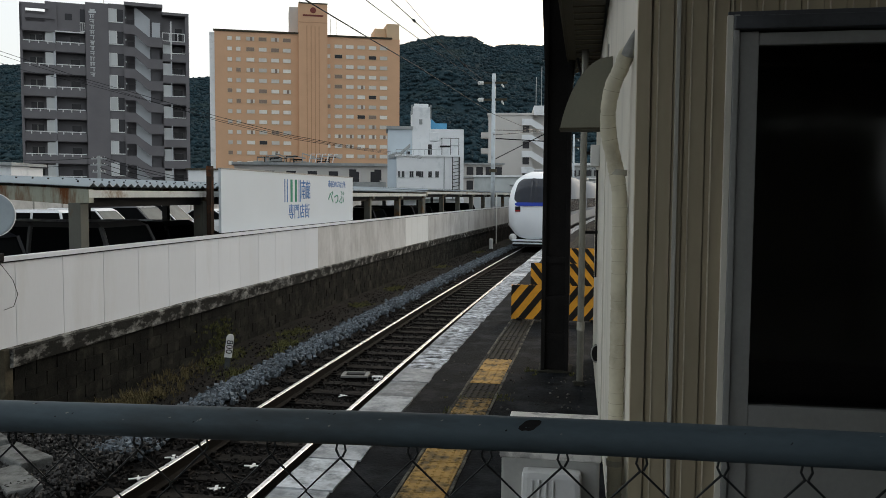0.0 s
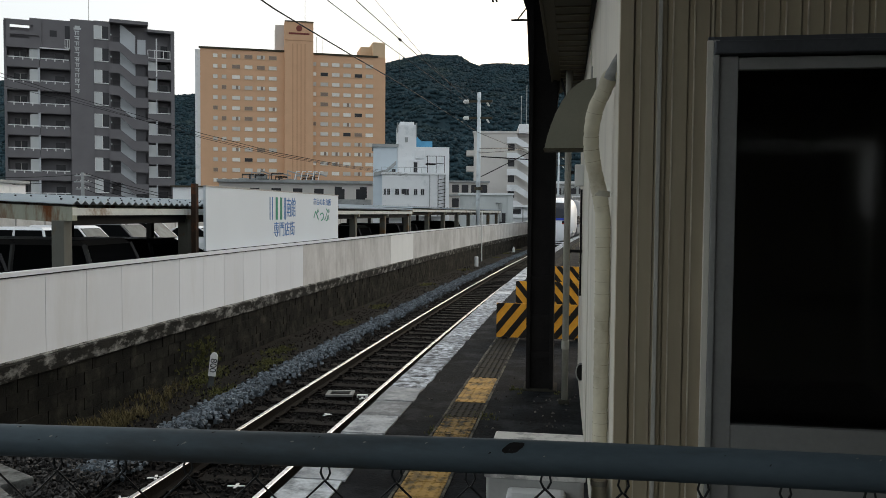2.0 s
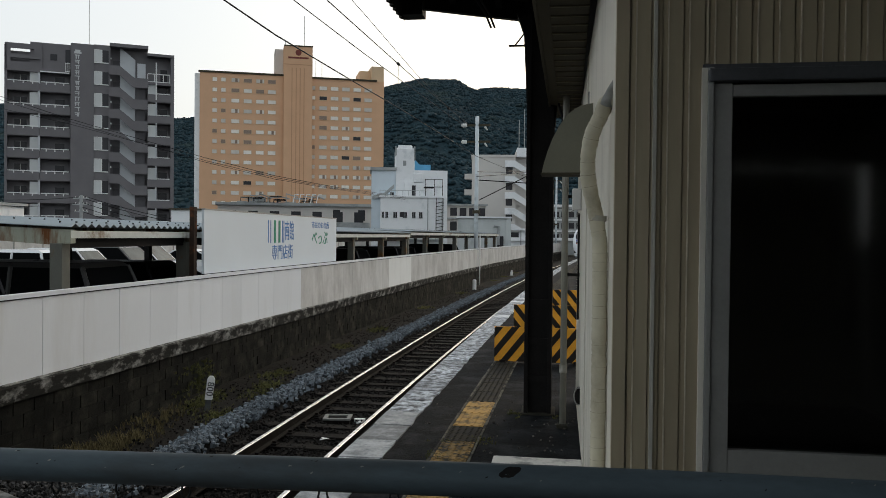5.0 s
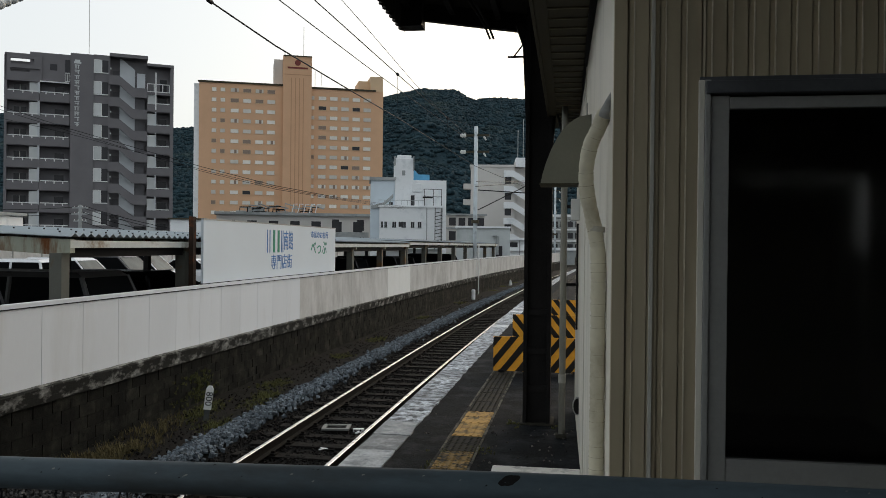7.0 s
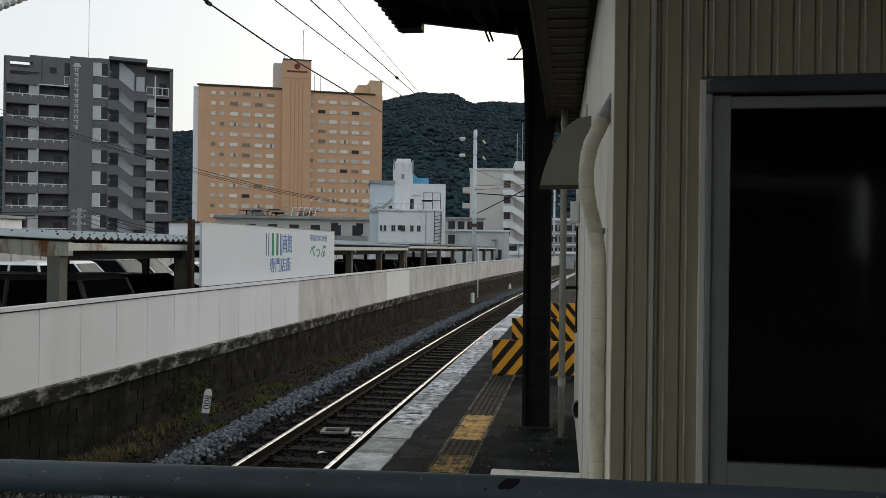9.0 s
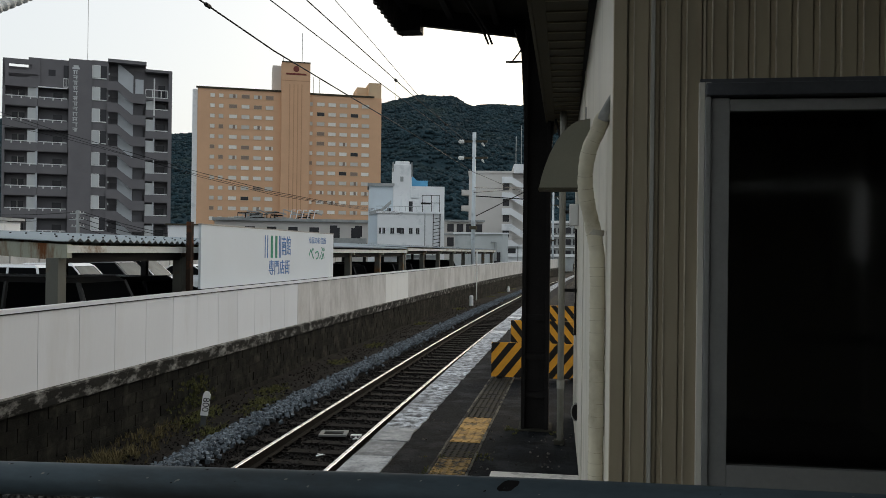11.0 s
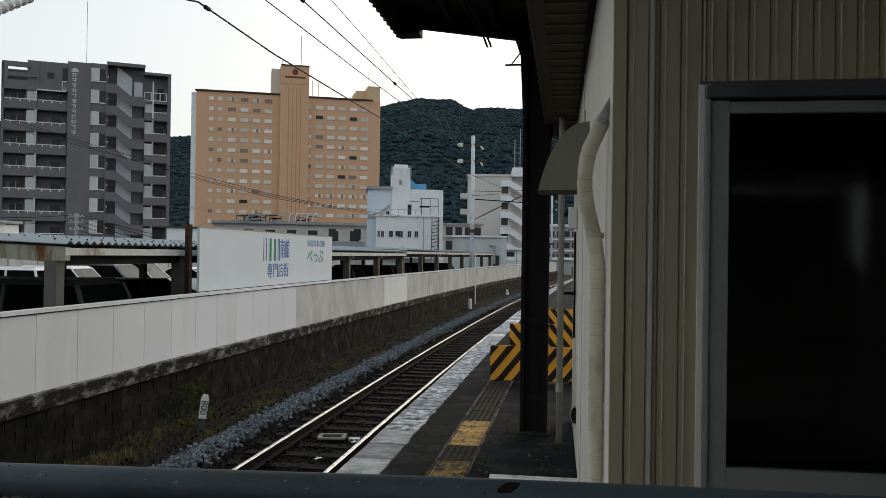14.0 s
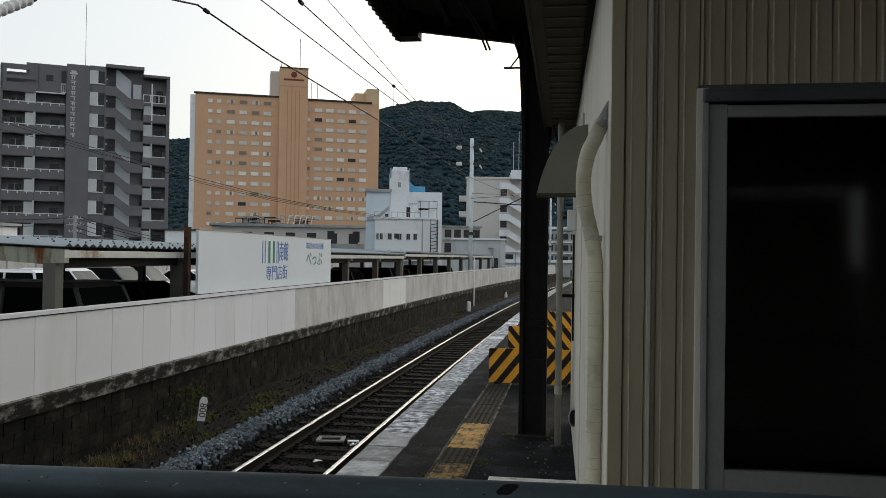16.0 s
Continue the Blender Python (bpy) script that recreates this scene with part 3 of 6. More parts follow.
def station_building():
    st = thing("station_building", "beige ribbed metal station office with a dark glazed door", "building", kind="structure")
    H = 3.25
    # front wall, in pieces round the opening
    # paler strips paint the light that the rib steps catch
    lip = mat("rib_highlight", (0.6, 0.54, 0.42), 0.45, scale=6, vary=0.25, bump=0.03, stain=(0.42, 0.36, 0.27), stain_scale=5, stain_amount=0.4, spec=0.3)
    part("rib_lip", rib_glint_strips(0.074, H), lip, st, m=pose(0.208, FRONT, 0))
    part("rib_lip", rib_glint_strips(0.133, H), lip, st, m=pose(0.317, FRONT, 0))
    part("rib_lip", rib_glint_strips(2.7, H - 2.433, 0.0707), lip, st, m=pose(0.4742, FRONT, 2.433))
    part("siding_sheet", siding(0.074, H), BEIGE, st, m=pose(0.208, FRONT, 0))
    part("siding_sheet", siding(0.157, H), BEIGE, st, m=pose(0.317, FRONT, 0))
    part("siding_sheet", siding(2.7, H - 2.433, 0.0707), BEIGE, st, m=pose(0.4742, FRONT, 2.433))
    part("siding_sheet", siding(1.4, 2.5), BEIGE, st, m=pose(1.75, FRONT, 0))
    part("corner_trim", boxes((SIDE0 - 0.002, FRONT - 0.008, 0, 0.2065, FRONT + 0.05, H), bevel=0.002), BEIGE, st, "folded corner trim")
    part("seam_backing", boxes((0.2825, FRONT - 0.004, 0, 0.3165, FRONT + 0.02, H)), BEIGE, st)
    part("seam_strip", boxes((0.2885, FRONT - 0.014, 0, 0.3025, FRONT - 0.005, H), bevel=0.002), mat("seam_metal", (0.5, 0.48, 0.43), 0.55, scale=6, vary=0.15, bump=0.03), st, "pale vertical seam strip")
    # casing and flashing
    part("casing", boxes((0.452, FRONT - 0.02, 0, 0.472, FRONT + 0.1, 2.42), bevel=0.003), CREAM, st, "pale weathered casing strip")
    part("casing", boxes((0.472, FRONT - 0.028, 0, 0.492, FRONT + 0.1, 2.42), bevel=0.003), ALU, st)
    part("door_flashing", boxes((0.472, FRONT - 0.05, 2.368, 1.78, FRONT, 2.412), bevel=0.006), DARK_ALU, st, "blue-grey metal drip flashing over the door")
    part("flashing_lip", boxes((0.455, FRONT - 0.018, 2.413, 1.8, FRONT, 2.432), bevel=0.003), DARK_ALU, st)
    # side wall
    bm = bmesh.new()
    box(bm, 0, 0, 0, 0.05, FAR_END - FRONT - 0.051, H)
    part("side_wall", bm, CREAM, st, "smooth cream metal side wall", m=pose(SIDE0 + 0.0005, FRONT + 0.051, 0, 0, 0, math.degrees(math.atan((SIDE0 - SIDE1) / (FAR_END - FRONT)))))
    for y in (6.2,):
        part("joint_strip", boxes((side_x(y) - 0.006, y - 0.012, 0, side_x(y) + 0.01, y + 0.012, H)), CREAM, st)
    part("back_wall", boxes((SIDE1 + 0.06, FAR_END - 0.1, 0, 3.2, FAR_END, H)), CREAM, st)
    part("end_wall", boxes((3.15, FRONT + 0.06, 0, 3.2, FAR_END - 0.1, H)), CREAM, st)
    part("base_course", boxes((SIDE0 + 0.01, FRONT - 0.012, -0.012, 0.45, FRONT + 0.03, 0.12)), CONCRETE, st)
    part("office_floor", boxes((SIDE0 + 0.06, FRONT + 0.1, -0.012, 3.1, FAR_END - 0.12, 0.05)), DARK, st)
    # eave: lapped boards between a plain edge strip and a dark wall trim
    part("soffit", boxes((-0.2, FRONT - 0.35, 3.2, 3.4, FAR_END, 3.26)), BROWN_SHEET, st, "dark brown slatted soffit")
    part("soffit_edge", boxes((-0.2, FRONT - 0.35, 3.172, -0.127, FAR_END, 3.199), bevel=0.003), BROWN_SHEET, st, "plain edge strip of the soffit")
    part("soffit_trim", boxes((0.106, FRONT + 0.06, 3.158, 0.155, FAR_END, 3.199), bevel=0.003), BLACK_STEEL, st, "dark wall trim")
    y = 2.738
    while y < FAR_END - 0.2:
        bm = bmesh.new()
        prism(bm, [(y, 3.199), (y, 3.176), (y + 0.2168, 3.178), (y + 0.2168, 3.199)], -0.126, 0.105, "x")
        slat = part("soffit_slat", bm, BROWN_SHEET, st)
        # lighter strip paints the glint on each lapped edge
        part("slat_bead", boxes((-0.126, y, 3.168, 0.105, y + 0.012, 3.1755), bevel=0.002), mat("soffit_highlight", (0.2, 0.18, 0.13), 0.5, scale=5, vary=0.25, bump=0.05), slat, "lapped edge with a painted highlight")
        y += 0.217
    part("fascia", boxes((-0.222, FRONT - 0.36, 3.16, -0.201, FAR_END + 0.01, 3.36), bevel=0.004), BROWN_SHEET, st)
    part("roof", boxes((-0.15, FRONT - 0.35, 3.262, 3.4, FAR_END, 3.34)), BROWN_SHEET, st)
    # door
    door = thing("sliding_door", "grey aluminium framed door with a large dark glass pane", "door", pose(0, FRONT, 0), kind="structure")
    fr = 0.063
    x0, x1 = 0.494, 1.74
    part("frame", boxes((x0, -0.012, 0, x0 + fr, 0.05, 2.366), bevel=0.004), ALU, door)
    part("frame", boxes((x1 - fr, -0.012, 0, x1, 0.05, 2.366), bevel=0.004), ALU, door)
    part("head", boxes((x0 + fr, -0.008, 2.32, x1 - fr, 0.05, 2.362), bevel=0.004), ALU, door)
    part("mid_rail", boxes((x0 + fr, -0.008, 1.01, x1 - fr, 0.05, 1.096), bevel=0.004), ALU, door)
    part("lower_panel", boxes((x0 + fr, 0.01, 0.02, x1 - fr, 0.03, 1.008)), ALU, door, "flat grey lower panel")
    pane = part("pane", boxes((x0 + fr, 0.015, 1.096, x1 - fr, 0.021, 2.32)), glass_mat("dark_door_glass", (0.35, 0.37, 0.37), 0.07), door, "dark tinted glass")
    pane.visible_shadow = False


def wrapped_pipe():
    p = thing("wrapped_pipe", "cream tape-wrapped air-conditioner pipe running down the side wall", "pipe")
    pts = [(side_x(3.35) + 0.03, 3.24, 2.36), (0.14, 3.26, 2.35), (0.117, 3.28, 2.3), (0.087, 3.3, 2.235), (0.072, 3.32, 2.155), (0.072, 3.34, 2.08), (0.083, 3.35, 2.01), (0.1, 3.36, 1.94), (0.115, 3.36, 1.86), (0.123, 3.36, 1.77), (0.125, 3.36, 1.4), (0.124, 3.36, 0.9), (0.122, 3.36, 0.45), (0.115, 3.36, 0.1), (0.113, 3.36, 0.0)]
    # finer, with the windings of the tape
    fine = []
    rad = []
    vs = [Vector(q) for q in pts]
    vs = [vs[0] * 2 - vs[1]] + vs + [vs[-1] * 2 - vs[-2]]
    for p0, p1, p2, p3 in zip(vs, vs[1:], vs[2:], vs[3:]):
        k = max(2, int((p2 - p1).length / 0.009))
        for i in range(k):
            q = i / k
            fine.append(0.5 * (2 * p1 + (p2 - p0) * q + (2 * p0 - 5 * p1 + 4 * p2 - p3) * q * q + (3 * p1 - 3 * p2 + p3 - p0) * q ** 3))
    fine.append(vs[-2])
    for i, q in enumerate(fine):
        rad.append(0.0298 - (0.0013 if i % 5 == 0 else 0) + 0.00025 * (i % 5) + 0.0007 * math.sin(i * 0.37))
    bm = bmesh.new()
    tube(bm, fine, rad, 16)
    bmesh.ops.recalc_face_normals(bm, faces=bm.faces)
    bmesh.ops.translate(bm, verts=bm.verts, vec=(0.002, 0, 0))
    part("wrapping", bm, TAPE, p, soft=True)
    shift = Vector((0.002, 0, 0))
    seams = []
    for i in range(6, len(fine) - 2, 5):
        if i % 4 == 2:
            continue
        d = (fine[i + 1] - fine[i]).normalized() * 0.0008
        d2 = Vector((0, 0, 0.0025 * math.sin(i * 1.7)))
        seams.append(([fine[i] + shift + d2 - d, fine[i] + shift + d2 + d], rad[i] + 0.0009))
    edge_mat = mat("tape_edge_line", (0.42, 0.385, 0.29), 0.7, scale=30, vary=0.5, bump=0.1)
    for seam in seams:
        part("tape_seam", tubes(seam, n=16), edge_mat, p, soft=True)
    part("putty", tubes(([(0.168, 3.215, 2.43), (0.158, 3.22, 2.4), (0.148, 3.235, 2.365), (0.14, 3.25, 2.34)], [0.005, 0.013, 0.022, 0.027]), n=12), mat("grey_putty", (0.3, 0.3, 0.29), 0.8, scale=20, vary=0.3, bump=0.3), p, "grey sealing putty at the wall hole", soft=True)
    for z in (1.905, 0.75):
        part("clamp", tubes(([(0.116 if z > 1 else 0.124, 3.36, z - 0.011), (0.118 if z > 1 else 0.124, 3.36, z + 0.011)], 0.0335), ([(0.16, 3.36, z), (side_x(3.36) + 0.02, 3.37, z)], 0.006), n=16), mat("clamp_metal", (0.42, 0.4, 0.34), 0.5, scale=8, vary=0.15, bump=0.03), p, "metal pipe clamp")


def vent_hood():
    h = thing("vent_hood", "khaki metal vent hood with a curved front on the side wall", "vent hood")
    out = [(0.0, 0.0), (-0.31, 0.0), (-0.296, 0.06), (-0.277, 0.12), (-0.245, 0.2), (-0.205, 0.272), (-0.17, 0.317), (-0.138, 0.348), (-0.105, 0.372), (-0.075, 0.387), (0.0, 0.4)]
    out = [(p, q * 1.075) for p, q in out]
    bm = bmesh.new()
    prism(bm, out, 0, 0.24)
    part("shell", bm, HOOD, h)
    part("lip", boxes((-0.316, -0.006, -0.006, 0.0, 0.246, 0.003)), BROWN_SHEET, h, "dark folded bottom lip")
    part("bracket", boxes((-0.03, 0.0, 0.425, -0.022, 0.03, 0.5)), ALU, h)
    h.matrix_basis = pose(side_x(5.2), 5.2, 2.224)


def downpipe():
    d = thing("downpipe", "slim grey metal rainwater pipe standing on the platform", "pipe")
    x, y = -0.04, 8.05
    part("tube", tubes(([(x, y, 0.0), (x, y, 2.6), (x, y, 3.2)], 0.031), n=12), GREY_PIPE, d, soft=True)
    part("collar", tubes(([(x, y, 0.52), (x, y, 0.6)], 0.037), n=12), GREY_PIPE, d)
    part("foot", boxes((x - 0.06, y - 0.05, -0.012, x + 0.045, y + 0.05, 0.03), bevel=0.012), MATS["mossy_footing"], d, "rough concrete foot block")
    for z in (1.45, 2.2):
        part("bracket", boxes((x, y - 0.012, z, 0.105, y + 0.012, z + 0.03)), BLACK_STEEL, d)
    b = thing("switch_box", "small white electrical box fixed to the side wall", "electrical box", pose(side_x(7.9), 7.9, 2.05))
    part("case", boxes((-0.085, -0.06, 0.03, 0.0, 0.08, 0.23), bevel=0.01), WHITE, b)
    part("conduit", tubes(([(-0.02, 0.0, 0.0), (-0.02, 0.0, -1.0)], 0.01)), BLACK_STEEL, b)
    m = thing("hose_reel", "small dark round meter with chrome rim low on the side wall", "meter", pose(side_x(7.6) + 0.02, 7.6, 0.37))
    bm = bmesh.new()
    bmesh.ops.create_cone(bm, cap_ends=True, segments=24, radius1=0.05, radius2=0.05, depth=0.06, matrix=pose(-0.03, 0, 0.02, 90, 0, 0) @ Matrix.Diagonal((0.8, 1.5, 1, 1)))
    part("body", bm, BLACK_STEEL, m)
    bm = bmesh.new()
    tube(bm, [(-0.03 + 0.041 * math.cos(a / 24 * 6.2832), -0.032, 0.02 + 0.076 * math.sin(a / 24 * 6.2832)) for a in range(25)], 0.006, 6)
    part("rim", bm, ALU, m)


# ---- platform roof and its column ----
def platform_roof():
    col = thing("roof_column", "black-painted riveted steel column on a concrete footing", "column", kind="structure")
    x0, x1, y0, y1 = -0.445, -0.165, 8.6, 8.9
    part("web", boxes((x0 + 0.03, y0 + 0.02, 0, x1 - 0.03, y0 + 0.05, 4.3)), BLACK_STEEL, col)
    part("flange", boxes((x0, y0 - 0.03, 0, x0 + 0.04, y1, 4.3), bevel=0.004), BLACK_STEEL, col)
    part("flange", boxes((x1 - 0.04, y0 - 0.03, 0, x1, y1, 4.3), bevel=0.004), BLACK_STEEL, col)
    for z in (0.33, 0.72, 1.12):
        part("batten_plate", boxes((x0 + 0.04, y0 - 0.012, z, x1 - 0.04, y0 + 0.02, z + 0.06)), BLACK_STEEL, col)
    part("footing", boxes((x0 - 0.03, y0 - 0.06, -0.012, x1 + 0.04, y1 + 0.05, 0.008), bevel=0.006), mat("mossy_footing", (0.035, 0.034, 0.027), 0.9, scale=6, vary=0.5, bump=0.5), col, "rough low concrete footing")
    # haunch under the rafter
    bm = bmesh.new()
    prism(bm, [(x0 + 0.001, 3.05), (x0 - 0.016, 3.45), (x0 - 0.04, 3.91), (x0 - 0.09, 4.06), (x0 - 0.12, 4.14), (x0 + 0.001, 4.12)], y0, y1)
    part("haunch", bm, BLACK_STEEL, col)
    bm = bmesh.new()
    prism(bm, [(x1 - 0.001, 2.9), (x1 + 0.05, 3.4), (x1 + 0.3, 4.1), (x1 - 0.001, 4.12)], y0, y1)
    part("haunch", bm, BLACK_STEEL, col)
    roof = thing("platform_roof", "dark corrugated sheet platform roof on black steel rafters", "platform roof", kind="structure")

    def under(x):
        return 4.15 + (-0.3 - x) * 0.13 if x < -0.3 else 4.15 + (x + 0.3) * 0.1
    # wavy sheet
    for xa, xb in ((-1.86, -0.3), (-0.3, 5.0)):
        bm = bmesh.new()
        rows = []
        n = int((9.05 + 4.0) / 0.035)
        for j in range(n + 1):
            y = -4 + j * 0.035
            w = 0.016 * math.cos(j * math.pi / 2)
            rows.append([bm.verts.new((x, y, under(x) + 0.17 + w + dz)) for dz in (0, 0.01) for x in (xa, xb)])
        for a, b in zip(rows, rows[1:]):
            bm.faces.new((a[0], a[1], b[1], b[0]))
            bm.faces.new((a[2], b[2], b[3], a[3]))
            bm.faces.new((a[0], b[0], b[2], a[2]))
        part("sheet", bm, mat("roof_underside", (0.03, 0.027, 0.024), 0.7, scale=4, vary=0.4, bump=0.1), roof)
    for y in (9.0, 4.6, 0.2, -3.8):
        bm = bmesh.new()
        prism(bm, [(-1.62, under(-1.62) - 0.02), (-0.3, 4.112), (3.6, under(3.6)), (3.6, under(3.6) + 0.17), (-0.3, 4.32), (-1.8, under(-1.8) + 0.17), (-1.8, under(-1.8) - 0.02)][::-1], y - 0.06, y + 0.03)
        part("rafter", bm, BLACK_STEEL, roof)
    for x in (-1.78, -1.3, -0.8):
        part("purlin", boxes((x, -4, under(x) + 0.06, x + 0.06, 9.02, under(x) + 0.165)), BLACK_STEEL, roof)
    # hanging corrugated fascia along the eave
    bm = bmesh.new()
    rows = []
    for j in range(330):
        y = -4 + j * 0.0395
        x = -1.838 + (0.022 if j % 4 in (0, 1) else -0.022)
        rows.append([bm.verts.new((x + dx, y, z)) for dx in (0, 0.004) for z in (4.186 + 0.008 * (j % 4 > 1), 4.53)])
    for p, q in zip(rows, rows[1:]):
        bm.faces.new((p[0], q[0], q[1], p[1]))
        bm.faces.new((p[2], p[3], q[3], q[2]))
        bm.faces.new((p[0], p[2], q[2], q[0]))
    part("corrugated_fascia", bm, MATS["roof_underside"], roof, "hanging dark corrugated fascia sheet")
    part("fascia_block", boxes((-1.815, 8.8, 4.203, -1.588, 9.03, 4.5)), BLACK_STEEL, roof)
    # conduits under the sheet and small brackets
    part("conduit", tubes(([(-1.12, 5.5, 4.2), (-0.9, 8.8, 4.17), (-0.87, 9.05, 4.1)], 0.012), ([(-1.08, 5.5, 4.2), (-0.86, 8.8, 4.17), (-0.83, 9.05, 4.1)], 0.012)), BLACK_STEEL, roof)
    part("signal_bracket", tubes(([(x0 - 0.02, 8.75, 3.826), (x0 - 0.205, 8.75, 3.826)], 0.011), ([(x0 - 0.14, 8.75, 3.83), (x0 - 0.04, 8.75, 3.96)], 0.008)), BLACK_STEEL, col)
    part("cable", tubes(([(x1 + 0.02, 8.55, 3.6), (x1 + 0.04, 8.5, 3.2), (x1 + 0.1, 8.45, 2.95), (x1 + 0.25, 8.45, 2.85)], 0.012)), CABLE, col)
    part("stretcher", boxes((x1, 8.64, 2.82, 0.1, 8.72, 2.9)), BLACK_STEEL, col)


# ---- fence in front ----
def fence():
    f = thing("chain_link_fence", "galvanised tube handrail over a dark chain-link mesh", "fence")
    z = lambda x: 1.381 + (x + 1.1) * 0.0212 - 0.0115 * max(0.0, x + 0.45) ** 2
    y = 1.45
    a, b = -3.2, 2.4
    n = 40
    part("handrail", tubes(([(a + (b - a) * i / n, y, z(a + (b - a) * i / n)) for i in range(n + 1)], 0.0303), n=28), GALV, f, "scratched blue-grey galvanised tube", soft=True)
    def blotch(x, turn, w, h, m, label):
        bm = bmesh.new()
        c = bm.verts.new((x, y + 0.0308 * math.sin(turn), z(x) + 0.0308 * math.cos(turn)))
        ring = []
        for i in range(18):
            a = i / 18 * 2 * math.pi
            q = 1 + 0.35 * noise.noise(Vector((math.cos(a) * 1.4, math.sin(a) * 1.4, x * 50)))
            t2 = turn + h * q * math.sin(a) / 0.0308
            xx = x + w * q * math.cos(a) + h * 0.8 * math.sin(a)
            ring.append(bm.verts.new((xx, y + 0.0308 * math.sin(t2), z(xx) + 0.0308 * math.cos(t2))))
        for i in range(18):
            bm.faces.new((c, ring[i], ring[(i + 1) % 18]))
        part("worn_patch", bm, m, f, label)
    blotch(-0.092, -0.72, 0.0155, 0.0125, BLACK_STEEL, "dark worn patch on the tube")
    rnd = random.Random(11)
    for i in range(26):
        blotch(rnd.uniform(-1.1, 0.55), rnd.uniform(-1.3, -0.3), rnd.uniform(0.0008, 0.003), rnd.uniform(0.0006, 0.0022), CONCRETE if rnd.random() < 0.6 else BLACK_STEEL, "")
    bm = bmesh.new()
    dx, dz = 0.0655, 0.064
    x = a + 0.021
    k = 0
    while x < b:
        pts = []
        top = z(x) - 0.05
        for i in range(24):
            side = (i + k) % 2
            pts.append((x + side * dx, y - 0.012 + (0.004 if side else -0.004), top - i * dz))
        tube(bm, pts, 0.0022, 5)
        # the loop over the selvage wire
        if k % 2 == 0:
            lx = x + (0 if k % 2 == 0 else dx)
            tube(bm, [(lx - 0.003, y - 0.012, top), (lx - 0.009, y - 0.012, top + 0.012), (lx - 0.006, y - 0.012, top + 0.026), (lx + 0.006, y - 0.012, top + 0.026), (lx + 0.009, y - 0.012, top + 0.012), (lx + 0.003, y - 0.012, top)], 0.0022, 5)
        x += dx
        k += 1
    part("mesh", bm, WIRE, f, "dark chain-link wire mesh")
    for px in (-2.9, 2.2):
        part("post", tubes(([(px, y, -0.012), (px, y, z(px) - 0.02)], 0.026), n=14), GALV, f)
    part("bottom_rail", tubes(([(a, y, 0.06), (b, y, 0.06)], 0.02), n=10), GALV, f)


def outdoor_unit():
    u = thing("outdoor_unit", "grey air-conditioner outdoor unit with pale top and white valve cover", "air conditioner", pose(-0.119, 3.05, 0))
    part("case", boxes((-0.18, 0.006, 0.12, 0.18, 0.475, 0.85), bevel=0.012), mat("unit_grey", (0.42, 0.42, 0.4), 0.5, scale=4, vary=0.12, bump=0.03), u)
    part("top_plate", boxes((-0.186, 0, 0.842, 0.186, 0.48, 0.893), bevel=0.006), mat("unit_top", (0.78, 0.76, 0.72), 0.55, scale=4, vary=0.1, bump=0.03, stain=(0.34, 0.33, 0.32), stain_scale=9, stain_amount=0.4), u, "pale top plate with grey blotches")
    part("valve_cover", boxes((-0.1, -0.07, 0.4, 0.115, 0.005, 0.818), bevel=0.022), WHITE, u, "ribbed white plastic valve cover")
    for x in (-0.06, -0.035, -0.01, 0.015):
        part("rib", boxes((x - 0.004, -0.076, 0.44, x + 0.004, -0.066, 0.79), bevel=0.003), WHITE, u)
    for x, y in ((-0.15, 0.05), (0.15, 0.05), (-0.15, 0.43), (0.15, 0.43)):
        part("foot", boxes((x - 0.03, y - 0.04, -0.012, x + 0.03, y + 0.04, 0.12)), BLACK_STEEL, u)


def barrier(name, m, width, height, lean, label):
    g = thing(name, label, "barrier", m, "striped platform barriers")
    part("board", boxes((0, 0, 0.0, width, 0.02, height), bevel=0.003), ORANGE, g)
    bm = bmesh.new()
    w = 0.11
    x = -height - w
    while x < width:
        # a slanted black stripe, cut to the board
        a0, a1 = (x, x + w)
        poly = [(a0, 0.0), (a1, 0.0), (a1 + height * 0.8, height), (a0 + height * 0.8, height)] if lean > 0 else [(a0 + height * 0.8, 0.0), (a1 + height * 0.8, 0.0), (a1, height), (a0, height)]
        cut = poly
        for edge, keep in ((0.0, 1), (width, -1)):
            res = []
            for i in range(len(cut)):
                p, q = cut[i], cut[(i + 1) % len(cut)]
                ip, iq = (p[0] - edge) * keep >= 0, (q[0] - edge) * keep >= 0
                if ip:
                    res.append(p)
                if ip != iq:
                    t = (edge - p[0]) / (q[0] - p[0])
                    res.append((edge, p[1] + t * (q[1] - p[1])))
            cut = res
            if not cut:
                break
        if len(cut) > 2:
            prism(bm, cut, -0.004, 0.0)
        x += w * 2.1
    part("stripes", bm, BLACK_PAINT, g, "black slanted stripes")
    for x in (0.12, width - 0.12):
        part("leg", boxes((x - 0.025, 0.02, 0.0, x + 0.025, 0.07, height * 0.9)), BLACK_STEEL, g)
        part("foot", boxes((x - 0.04, -0.05, -0.012, x + 0.04, 0.35, 0.02)), BLACK_STEEL, g)


def barriers():
    barrier("striped_barrier", pose(-1.06, 12.05, 0.012, 0, 0, -1), 1.3, 0.5, 1, "orange and black striped board barrier across the platform")
    barrier("striped_barrier", pose(-0.93, 14.3, 0.012, 0, 0, -1), 1.2, 0.64, -1, "orange and black striped barrier standing behind another")
    barrier("striped_barrier", pose(-0.4, 17.2, 0.012, 0, 0, -1), 0.95, 0.72, -1, "taller orange and black striped barrier by the office wall")


